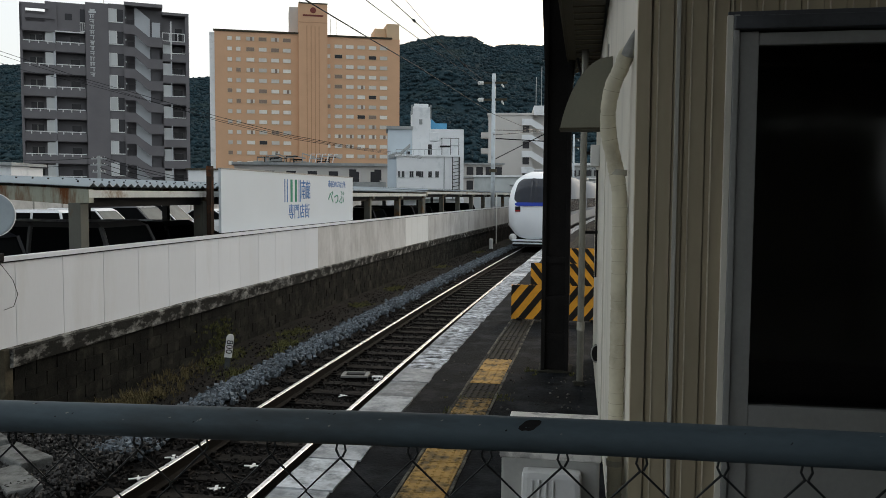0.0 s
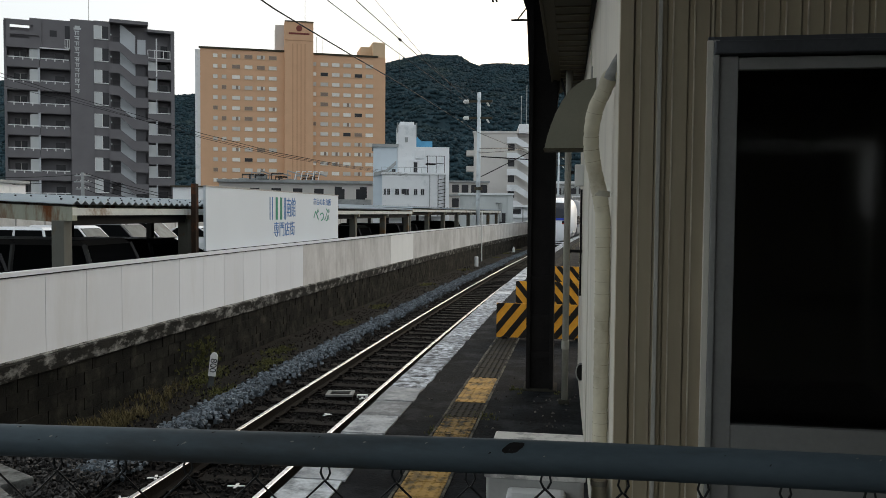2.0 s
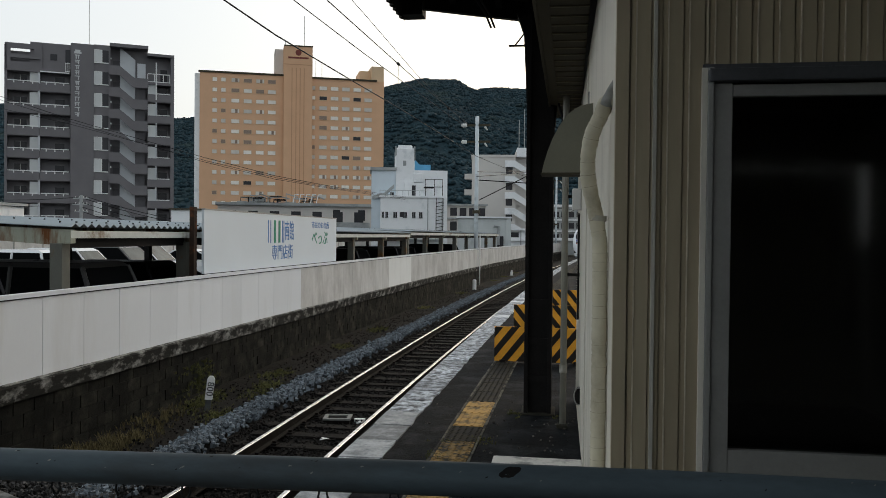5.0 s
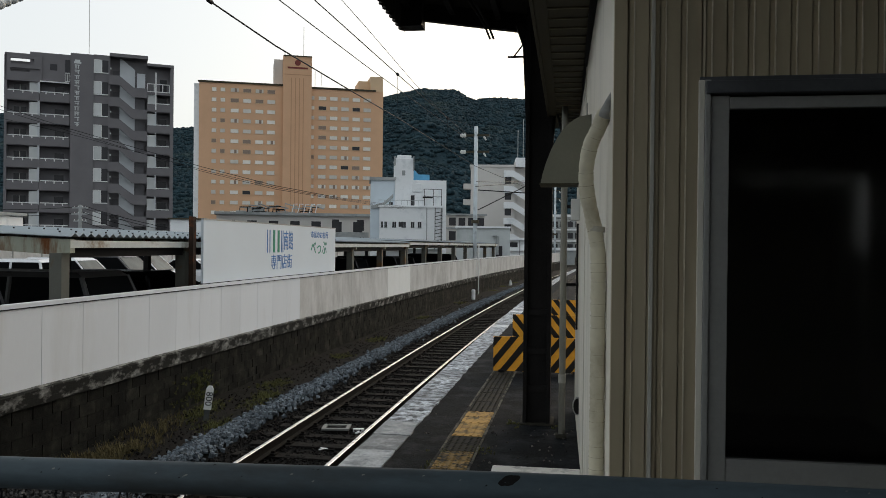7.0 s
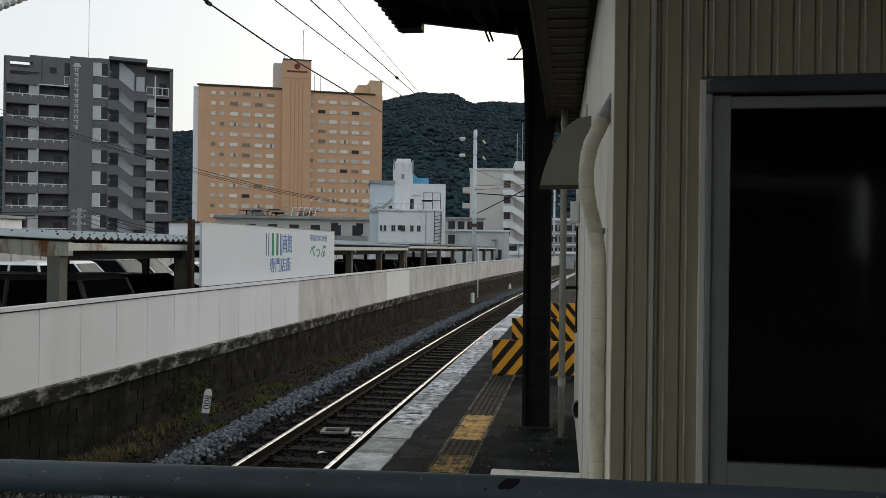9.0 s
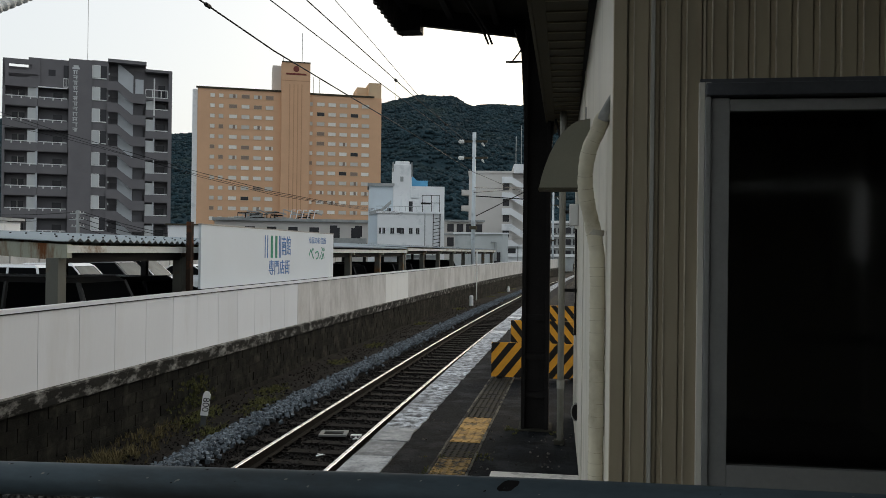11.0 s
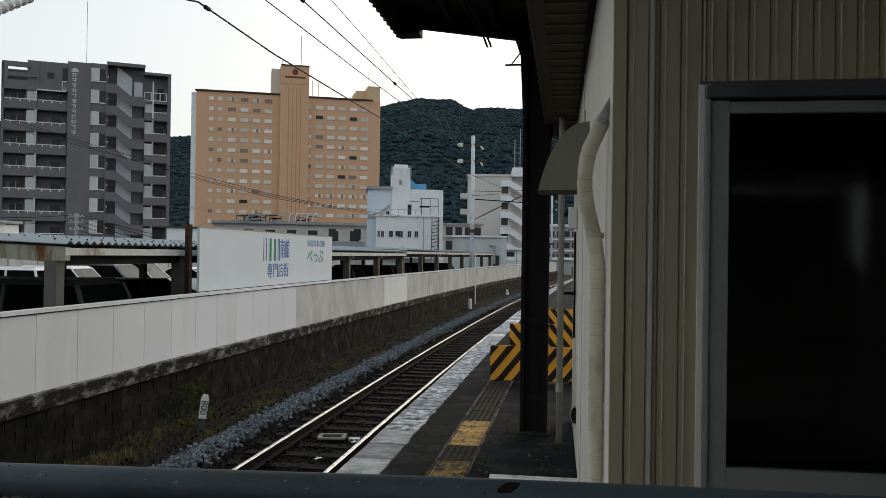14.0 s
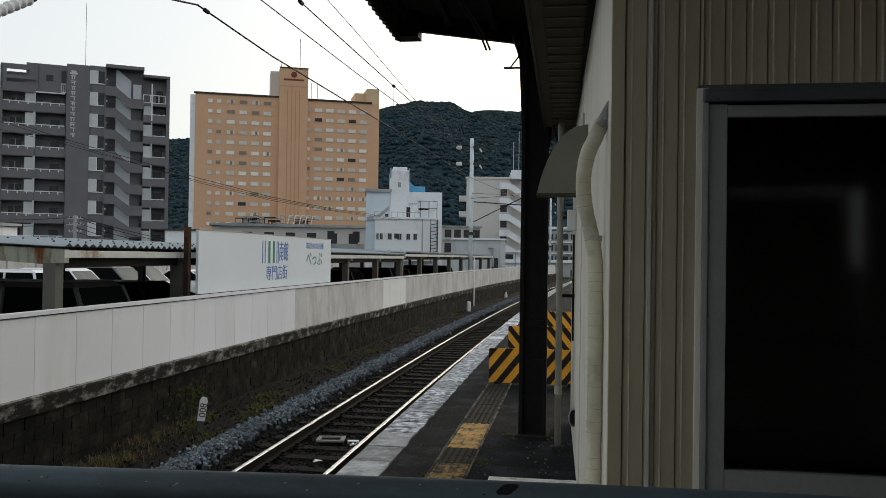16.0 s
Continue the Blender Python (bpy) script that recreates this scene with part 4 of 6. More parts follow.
def light_blockers():
    """Unseen plain walls and ceiling, added behind and beside the viewer to block light."""
    grey = mat("light_blocker_grey", (0.29, 0.275, 0.245), 0.8, scale=2, vary=0.2, bump=0.1)
    # slots in this added wall let sky through as a glow in the pane
    structure("wall_south", boxes((0.4, -4.3, -0.012, 1.9, -4.0, 3.3), (1.9, -4.3, 2.66, 3.2, -4.0, 3.3), (1.9, -4.3, -0.012, 3.26, -4.0, 2.619), (3.2, -4.3, 2.66, 3.5, -4.0, 3.3), (3.44, -4.3, -0.012, 3.5, -4.0, 2.66)), grey, "unseen added wall behind the viewer, slotted for the door's reflection", "wall")
    structure("ceiling", boxes((-0.2, -4.3, 3.262, 3.7, 2.64, 3.34)), grey, "unseen added ceiling that keeps sky light off the front wall", "ceiling")
    structure("wall_east", boxes((3.5, -4.0, -0.012, 3.7, 3.0, 4.6)), grey, "unseen added side wall that blocks and bounces light", "wall")


# ---- things by the track ----
def words(name, body, size, m, material, parent, depth=0.004, stretch=1.0):
    cu = bpy.data.curves.new(name, "FONT")
    cu.body, cu.size, cu.extrude = body, size, depth
    cu.align_x, cu.align_y = "CENTER", "CENTER"
    tmp = bpy.data.objects.new(name, cu)
    scene.collection.objects.link(tmp)
    me = bpy.data.meshes.new_from_object(tmp.evaluated_get(bpy.context.evaluated_depsgraph_get()))
    bpy.data.objects.remove(tmp)
    me.transform(Matrix.Diagonal((stretch, 1, 1, 1)))
    me.materials.clear()
    me.materials.append(material)
    ob = new(name, me)
    ob.parent = parent
    ob.matrix_basis = m
    return ob


def kilometre_post():
    p = thing("distance_post", "small white distance post with black numerals on a grey stake", "marker post", Matrix.Translation(B(-6.03, 12.95, GROUND - 0.095)) @ pose(0, 0, 0, -4, 7, 22))
    part("stake", boxes((-0.045, -0.03, 0, 0.045, 0.03, 0.26), bevel=0.006), mat("stake_grey", (0.07, 0.075, 0.075), 0.8), p, "dark grey stake")
    bm = bmesh.new()
    prism(bm, [(-0.062, 0.26), (0.062, 0.26), (0.062, 0.6), (0.03, 0.65), (-0.03, 0.65), (-0.062, 0.6)], -0.04, 0.04)
    part("head", bm, WHITE, p, "white bevelled head")
    words("numerals", "800", 0.15, pose(0, -0.044, 0.44) @ pose(0, 0, 0, 90, 0, 0) @ pose(0, 0, 0, 0, 0, -90), INK_BLACK, p, 0.002, 1.05)
    q = thing("white_marker_post", "short white round-topped boundary marker beside the rails", "marker post", Matrix.Translation(B(-6.2, 45, GROUND - 0.03)))
    part("stub", tubes(([(0, 0, 0), (0, 0, 0.5), (0, 0, 0.56)], [0.11, 0.11, 0.07]), n=14), WHITE, q)
    r = thing("white_marker_post", "small white pointed marker on the far bank", "marker post", Matrix.Translation(B(-6.3, 62, GROUND - 0.03)))
    part("stub", tubes(([(0, 0, 0), (0, 0, 0.22), (0, 0, 0.42)], [0.13, 0.1, 0.04]), n=8), WHITE, r)
    t = thing("track_device", "grey steel trackside device box between the rails", "track device", Matrix.Translation(B(-3.57, 12.3, -1.1)) @ pose(0, 0, 0, 0, 0, 8))
    part("tray", boxes((-0.2, -0.16, 0, 0.2, 0.16, 0.1), bevel=0.01), RUST, t)
    part("frame", boxes((-0.21, -0.17, 0.1, 0.21, -0.12, 0.13), (-0.21, 0.12, 0.1, 0.21, 0.17, 0.13), (-0.21, -0.12, 0.1, -0.15, 0.12, 0.13), (0.15, -0.12, 0.1, 0.21, 0.12, 0.13), bevel=0.004), CONCRETE, t)
    part("cable_clip", boxes((0.25, 0.0, 0.0, 0.42, 0.08, 0.09), (0.3, -0.12, 0.0, 0.5, -0.05, 0.07), bevel=0.01), WHITE, t)
    g = "white litter on the sleepers"
    for x, s in ((-3.51, 7.36), (-3.43, 8.05), (-4.4, 7.48), (-4.38, 8.15), (-3.41, 11.15)):
        c = thing("paint_mark", "small white chalk cross on the ballast", "paint mark", Matrix.Translation(B(x, s, -1.035)) @ pose(0, 0, 0, 0, 0, random.uniform(0, 90)), g)
        part("stroke", boxes((-0.09, -0.014, 0, 0.09, 0.016, 0.012), bevel=0.004), WHITE, c)
        part("stroke", boxes((-0.014, -0.07, 0, 0.018, 0.075, 0.014), bevel=0.004), WHITE, c)
    for k, (x, y, a, l) in enumerate(((-6.6, 8.2, -38, 0.7), (-5.4, 7.05, -40, 0.95), (-5.87, 7.78, -33, 0.95))):
        c = thing("concrete_slab", "broken pale concrete slab lying in the gravel", "concrete slab", pose(x, y, GROUND + 0.03, 3, -4, a))
        bm = boxes((-l / 2, -0.16, -0.04, l / 2, 0.16, 0.14), bevel=0.02)
        for v in bm.verts:
            v.co += Vector([noise.noise(v.co * 5 + Vector((k, i, 0))) * 0.03 for i in range(3)])
        part("slab", bm, mat("slab_concrete", (0.15, 0.155, 0.15), 0.85, scale=6, vary=0.4, bump=0.5, stain=(0.06, 0.06, 0.057), stain_scale=5, stain_amount=0.5), c)


def tufts(name, count, place, height, material, label):
    verts, faces = [], []
    for i in range(count):
        p = place()
        for j in range(7):
            a = random.uniform(0, 6.28)
            h = random.uniform(*height)
            lean = random.uniform(0.1, 0.7) * h
            k = len(verts)
            d = Vector((math.cos(a), math.sin(a), 0))
            w = Vector((-d.y, d.x, 0)) * random.uniform(0.004, 0.008)
            q = p + d * random.uniform(0, 0.04)
            verts += [q - w, q + w, q + d * lean * 0.45 + Vector((0, 0, h * 0.65)) + w * 0.7, q + d * lean * 0.45 + Vector((0, 0, h * 0.65)) - w * 0.7, q + d * lean + Vector((0, 0, h))]
            faces += [(k, k + 1, k + 2, k + 3), (k + 3, k + 2, k + 4)]
    me = bpy.data.meshes.new(name)
    me.from_pydata(verts, [], faces)
    me.materials.append(material)
    tagged(new(name, me), label, "grass", "", "stuff")


def weeds():
    def clump(centres, spread):
        def place():
            x, s = random.choice(centres)
            return B(max(WALL + 0.03, random.gauss(x, spread * 0.45)), random.gauss(s, spread), GROUND - 0.03)
        return place
    tufts("dry_grass", 520, clump([(-6.3, 10.4), (-6.2, 10.9), (-6.4, 10.0), (-6.45, 12.2), (-6.6, 9.6)], 0.4), (0.03, 0.13), GRASS, "straw-coloured dry grass along the wall foot")
    tufts("green_weeds", 1500, clump([(-5.75, 14.6), (-5.9, 15.4), (-6.5, 14.0), (-5.7, 12.6), (-6.3, 13.2), (-6.2, 16.5), (-6.1, 21), (-6.2, 25), (-6.4, 33), (-6.3, 42), (-6.4, 54), (-6.5, 60), (-6.5, 66)], 0.3), (0.02, 0.07), GRASS_GREEN, "low green weeds on the trackside earth")

    def wall_weeds():
        return B(WALL + 0.03, random.gauss(14.3, 0.35), random.uniform(GROUND, -0.55))
    tufts("wall_weeds", 120, wall_weeds, (0.02, 0.08), GRASS_GREEN, "green weeds clinging to the block wall")

    def crack():
        return Vector((random.choice([(-0.52, 8.55), (-0.1, 8.5), (-1.12, 6.9), (-1.1, 7.3), (-0.78, 7.4)]) + (0,))) + Vector((random.gauss(0, 0.05), random.gauss(0, 0.1), -0.012))
    tufts("platform_weeds", 60, crack, (0.006, 0.022), GRASS_GREEN, "tiny weeds in the platform cracks")


# ---- parking lot behind the wall ----
LOT = -0.5


def sign_board():
    b = thing("sign_board", "long white advertising board with blue and green lettering above the fence", "sign board")
    X = WALL - 0.13
    z0, z1 = 1.055, 2.27
    part("face", sweep(rect(X - 0.05, z0, X, z1), 14.745, 23.1, 1.2), SIGN_WHITE, b)
    part("frame", sweep(rect(X - 0.06, z1, X + 0.01, z1 + 0.025), 14.745, 23.1, 1.2), ALU, b)
    part("frame", sweep(rect(X - 0.06, z0 - 0.03, X + 0.02, z0), 14.745, 23.1, 1.2), BLACK_STEEL, b)
    part("rusty_end", boxes((X - 0.07, 14.62, z0 - 1.48, X + 0.02, 14.74, z1 + 0.05)), mat("rusty_brown_sheet", (0.035, 0.022, 0.016), 0.8, scale=3, vary=0.4, bump=0.15, stain=(0.14, 0.05, 0.02), stain_scale=3, stain_amount=0.36), b, "rust-streaked dark end plate")
    for s in (17.5, 20.2, 22.9):
        part("post", boxes((-0.04, -0.04, LOT, 0.04, 0.04, z1), bevel=0.004), BLACK_STEEL, b, m=Matrix.Translation(B(X - 0.1, s)))

    def at(s, z):
        p = B(X + 0.004, s, z)
        return Matrix.Translation(p) @ pose(0, 0, 0, 0, 0, heading(s) + 90) @ pose(0, 0, 0, 90, 0, 0)
    words("lettering", "南館", 0.5, at(19.3, 1.87), INK_BLUE, b, 0.003, 0.65)
    words("lettering", "専門店街", 0.37, at(18.86, 1.37), INK_BLUE, b, 0.003, 0.95)
    words("lettering", "べっぷ", 0.43, at(21.62, 1.7), INK_GREEN, b, 0.003, 1.06)
    words("lettering", "市民のお台所", 0.2, at(21.68, 2.06), INK_BLUE, b, 0.003, 1.25)
    # a plain emblem of upright bars
    for s, m, w in ((17.95, INK_BLUE, 0.018), (18.1, INK_BLUE, 0.018), (18.36, INK_GREEN, 0.06), (18.64, INK_GREEN, 0.06), (18.84, INK_BLUE, 0.018), (18.93, INK_BLUE, 0.018)):
        part("emblem_bar", boxes((0, -w, -0.26, 0.006, w, 0.26)), m, b, m=Matrix.Translation(B(X, s, 1.88)) @ pose(0, 0, 0, 0, 0, heading(s)))


def carport(s0, s1, name, label, rise=0.22, height=1.86, depth=5.6, x0=-7.2):
    c = thing(name, label, "carport")
    # wavy roof sheet; ridges run from the eave back
    bm = bmesh.new()
    n = int((s1 - s0) / 0.1)
    rows = []
    for j in range(n + 1):
        s = s0 + (s1 - s0) * j / n
        w = 0.028 if j % 2 else -0.028
        rows.append([bm.verts.new(B(x0, s, height + 0.06 + w)), bm.verts.new(B(x0 - depth, s, height + 0.06 + w + rise)), bm.verts.new(B(x0, s, height + 0.07 + w)), bm.verts.new(B(x0 - depth, s, height + 0.07 + w + rise))])
    for a, b in zip(rows, rows[1:]):
        bm.faces.new((a[0], b[0], b[1], a[1]))
        bm.faces.new((a[2], a[3], b[3], b[2]))
        bm.faces.new((a[0], a[2], b[2], b[0]))
    part("roof_sheet", bm, ROOF_BLUE, c, "pale blue-grey corrugated sheet")
    bolts = bmesh.new()
    j = 1
    while j < n and s0 + (s1 - s0) * j / n < s0 + 14:
        s = s0 + (s1 - s0) * j / n
        for k in (0.25, 2.2):
            p = B(x0 - k, s, height + 0.1 + rise * k / depth)
            box(bolts, p.x - 0.011, p.y - 0.011, p.z - 0.012, p.x + 0.011, p.y + 0.011, p.z + 0.018)
        j += 4
    tagged(part("bolts", bolts, BLACK_STEEL, c, "rows of dark roofing bolts"), kind="stuff")
    part("eave_beam", sweep(rect(x0 - 0.12, height - 0.125, x0 - 0.04, height - 0.015), s0 + 0.05, s1, 2), mat("pale_green_beam", (0.55, 0.56, 0.53), 0.6, scale=3, vary=0.15, bump=0.05, stain=(0.2, 0.12, 0.06), stain_scale=1.5, stain_amount=0.2), c, "pale painted eave beam")
    part("girder", sweep(rect(x0 - 0.3, height - 0.27, x0 - 0.2, height - 0.03), s0 + 0.2, s1, 2), BLACK_STEEL, c, "dark steel girder")
    part("back_beam", sweep(rect(x0 - depth + 0.1, height + rise - 0.2, x0 - depth + 0.2, height + rise), s0 + 0.05, s1, 2), BLACK_STEEL, c)
    s = s0 + 0.1
    rustbeam = mat("rusty_pale_beam", (0.3, 0.31, 0.25), 0.65, scale=3, vary=0.15, bump=0.08, stain=(0.13, 0.05, 0.018), stain_scale=2.2, stain_amount=0.55, stretch=(2.2, 2.2, 0.4))
    while s < s1:
        bm = bmesh.new()
        prism(bm, [(-depth, height + rise - 0.02), (-depth, height + rise - 0.12), (-0.35, height - 0.22), (0.0, height - 0.2), (0.0, height + 0.0)][::-1], -0.06, 0.06)
        part("rafter", bm, rustbeam, c, "pale green steel rafter with rust streaks", m=Matrix.Translation(B(x0 - 0.04, s)) @ pose(0, 0, 0, 0, 0, heading(s)))
        part("post", boxes((-0.1, -0.1, LOT, 0.1, 0.1, height - 0.2), bevel=0.01), mat("grey_green_post", (0.115, 0.115, 0.1), 0.7, scale=3, vary=0.2, bump=0.1, stain=(0.15, 0.08, 0.03), stain_scale=2, stain_amount=0.2), c, m=Matrix.Translation(B(x0 - 0.25, s)) @ pose(0, 0, 0, 0, 0, heading(s)))
        part("post", boxes((-0.08, -0.08, LOT, 0.08, 0.08, height + rise - 0.1)), BLACK_STEEL, c, m=Matrix.Translation(B(x0 - depth + 0.3, s)) @ pose(0, 0, 0, 0, 0, heading(s)))
        s += 3.8


def loft(bm, sections):
    """Skin over rings of equal count."""
    rings = [[bm.verts.new(p) for p in sec] for sec in sections]
    n = len(rings[0])
    for a, b in zip(rings, rings[1:]):
        for k in range(n):
            bm.faces.new((a[k], a[(k + 1) % n], b[(k + 1) % n], b[k]))
    bm.faces.new(rings[0][::-1])
    bm.faces.new(rings[-1])
    bmesh.ops.recalc_face_normals(bm, faces=bm.faces)
    return bm


CAR_KINDS = {
    # length, width, height, bonnet end, windscreen top, roof end, rear foot, waist
    "van": (4.4, 1.7, 1.82, 0.75, 1.45, 4.05, 4.35, 1.05),
    "kei": (3.4, 1.48, 1.75, 0.55, 1.15, 3.15, 3.36, 1.0),
    "saloon": (4.3, 1.7, 1.45, 1.15, 1.95, 3.3, 4.0, 0.92),
}


def car(kind, paint, m, label, group="parked cars"):
    L, W, H, bon, wst, rend, foot, waist = CAR_KINDS[kind]
    c = thing("parked_car", label, "car", m, group)
    bm = bmesh.new()
    hw = W / 2

    def ring(y, zb, zt, w):
        return [(-w, y, zb), (-w * 1.02, y, (zb + zt) / 2), (-w * 0.97, y, zt - 0.06), (-w * 0.86, y, zt), (w * 0.86, y, zt), (w * 0.97, y, zt - 0.06), (w * 1.02, y, (zb + zt) / 2), (w, y, zb)]
    loft(bm, [ring(0.0, 0.4, 0.62, hw * 0.8), ring(0.06, 0.28, 0.74, hw * 0.92), ring(0.3, 0.22, 0.84, hw), ring(bon, 0.2, waist - 0.03, hw), ring(rend, 0.2, waist, hw), ring(L - 0.1, 0.24, waist - 0.02, hw * 0.97), ring(L, 0.36, waist - 0.2, hw * 0.9)])
    part("body", bm, paint, c, soft=False)
    a = hw * 0.8
    bm2 = bmesh.new()
    cab = [[(-hw * 0.95, bon - 0.1, waist - 0.02), (hw * 0.95, bon - 0.1, waist - 0.02), (hw * 0.95, foot, waist - 0.02), (-hw * 0.95, foot, waist - 0.02)],
           [(-a, wst, H - 0.07), (a, wst, H - 0.07), (a, rend, H - 0.07), (-a, rend, H - 0.07)]]
    loft(bm2, cab)
    part("cabin_glass", bm2, CAR_GLASS, c, "dark car windows")
    part("windscreen", loft(bmesh.new(), [[(-hw * 0.9, bon - 0.115, waist - 0.01), (hw * 0.9, bon - 0.115, waist - 0.01), (hw * 0.9, bon - 0.1, waist - 0.01), (-hw * 0.9, bon - 0.1, waist - 0.01)],
                                          [(-a * 0.93, wst - 0.055, H - 0.1), (a * 0.93, wst - 0.055, H - 0.1), (a * 0.93, wst - 0.04, H - 0.1), (-a * 0.93, wst - 0.04, H - 0.1)]]), CAR_SCREEN if paint.name in ("car_white", "car_silver", "car_grey") else CAR_GLASS, c, "sloping windscreen")
    bm3 = bmesh.new()
    loft(bm3, [[(-a * 1.03, wst - 0.05, H - 0.09), (a * 1.03, wst - 0.05, H - 0.09), (a * 1.03, rend + 0.04, H - 0.09), (-a * 1.03, rend + 0.04, H - 0.09)],
               [(-a * 0.92, wst + 0.12, H), (a * 0.92, wst + 0.12, H), (a * 0.92, rend - 0.12, H), (-a * 0.92, rend - 0.12, H)]])
    part("roof", bm3, paint, c)
    for sx in (-1, 1):
        for y0, y1, w in ((bon - 0.08, wst, 0.03), (foot, rend, 0.045)):
            part("pillar", tubes(([(sx * hw * 0.95, y0, waist - 0.02), (sx * a * 1.01, y1, H - 0.08)], w), n=6), paint, c)
        mid = (wst + rend) / 2
        part("pillar", tubes(([(sx * hw * 0.955, mid, waist - 0.02), (sx * a * 1.012, mid, H - 0.08)], 0.04), n=6), paint, c)
        part("headlight", boxes((sx * hw * 0.62 - 0.16, -0.005, 0.62, sx * hw * 0.62 + 0.16, 0.12, 0.76), bevel=0.03), PANE_GREY, c, "clear headlight")
        part("tail_light", boxes((sx * hw * 0.82 - 0.06, L - 0.1, 0.75, sx * hw * 0.82 + 0.06, L - 0.02, waist + 0.05), bevel=0.02), TRAIN_RED, c, "red tail light")
        part("mirror", boxes((sx * (hw + 0.1) - 0.08, bon + 0.15, waist, sx * (hw + 0.1) + 0.08, bon + 0.25, waist + 0.14), bevel=0.02), paint, c)
        for y in (0.72, L - 0.7):
            w = part("wheel", tubes(([(sx * hw - sx * 0.2, y, 0.3), (sx * hw, y, 0.3)], 0.3), n=18), RUBBER, c)
            part("rim", tubes(([(sx * hw, y, 0.3), (sx * (hw + 0.012), y, 0.3)], 0.19), n=14), ALU, w)
    part("bumper", boxes((-hw * 0.85, -0.04, 0.3, hw * 0.85, 0.1, 0.5), bevel=0.04), paint, c)
    part("grille", boxes((-hw * 0.4, -0.02, 0.56, hw * 0.4, 0.06, 0.7), bevel=0.02), BLACK_STEEL, c)
    return c


def parking_lot():
    structure("parking_lot", sweep([(-75, LOT - 0.1), (WALL - 0.32, LOT - 0.1), (WALL - 0.32, LOT), (-75, LOT)], 8.9, 85, 3), ASPHALT, "raised asphalt parking lot behind the wall", "parking lot")
    carport(11.0, 34.0, "carport", "long low carport with corrugated roof and rusty rafters")
    carport(34.1, 61.5, "carport", "far carport with flat pale roof on slim posts", rise=0.15, height=1.95)
    black = mat("car_black", (0.008, 0.008, 0.01), 0.2, scale=3, vary=0.1, bump=0, spec=0.3)
    brown = mat("car_dark_brown", (0.045, 0.044, 0.044), 0.3, scale=3, vary=0.1, bump=0, spec=0.15)
    white = mat("car_white", (0.7, 0.72, 0.74), 0.2, scale=3, vary=0.04, bump=0, spec=0.5)
    silver = mat("car_silver", (0.33, 0.34, 0.36), 0.25, metal=0.5, scale=3, vary=0.05, bump=0)
    grey = mat("car_grey", (0.075, 0.077, 0.082), 0.3, scale=3, vary=0.1, bump=0, spec=0.4)
    yellow = mat("car_yellow", (0.6, 0.45, 0.03), 0.25, scale=3, vary=0.05, bump=0)
    green = mat("car_dark_green", (0.02, 0.04, 0.035), 0.2, scale=3, vary=0.05, bump=0)

    def put(kind, paint, x, s, turn, label):
        car(kind, paint, Matrix.Translation(B(x, s, LOT)) @ pose(0, 0, 0, 0, 0, heading(s) + turn), label)
    put("kei", black, -11.4, 10.2, -90, "black boxy kei car parked at the lot's edge")
    put("van", brown, -12.0, 13.1, -90, "dark brown boxy van under the carport")
    put("kei", black, -11.4, 15.6, -90, "black boxy kei car under the carport")
    put("saloon", green, -12.2, 17.9, -90, "dark green saloon under the carport")
    for s, k, p, l in ((24.5, "saloon", black, "black saloon under the carport by the board"), (26.6, "saloon", black, "black saloon under the carport"), (29.2, "van", black, "black van under the carport"), (32.2, "kei", yellow, "yellow and black kei car under the carport"), (35, "van", black, "dark van under the far carport"), (37.8, "saloon", silver, "silver saloon under the far carport"), (41, "kei", black, "dark kei car under the far carport"), (44.5, "saloon", black, "dark saloon under the far carport"), (48, "van", black, "dark van under the far carport"), (53, "saloon", silver, "silver saloon at the lot's far end")):
        put(k, p, -12.0, s, -90, l)
    put("van", white, -16.2, 21.0, 90, "white van with pale windscreen in the second row")
    put("kei", white, -19.6, 23.7, -90, "white boxy kei car backed into the second row")
    put("kei", white, -16.0, 26.5, 90, "white kei wagon parked beside a grey van")
    put("van", grey, -16.0, 29.6, 90, "dark grey van with pale windscreen in the second row")
    put("van", white, -18.8, 36, 90, "white van in the second row")
    put("saloon", white, -18.8, 42, 90, "white saloon far along the second row")
    put("van", white, -18.8, 49, 90, "white van at the far end of the second row")
    f = thing("lot_fence", "pale metal fence along the back of the parking lot", "fence")
    s = 14
    while s < 80:
        part("panel", boxes((-0.02, 0.02, LOT, 0.02, 1.96, 1.5)), PANEL_GREY, f, m=Matrix.Translation(B(-26, s)) @ pose(0, 0, 0, 0, 0, heading(s)))
        part("post", boxes((-0.03, -0.03, LOT, 0.03, 0.03, 1.6)), ALU, f, m=Matrix.Translation(B(-26, s)))
        s += 2


def facing(xl, yl, xr, yr, z=-0.3):
    """A frame at a facade's left foot: x along it to the right, y into the house."""
    return pose(xl, yl, z, 0, 0, math.degrees(math.atan2(yr - yl, xr - xl)))


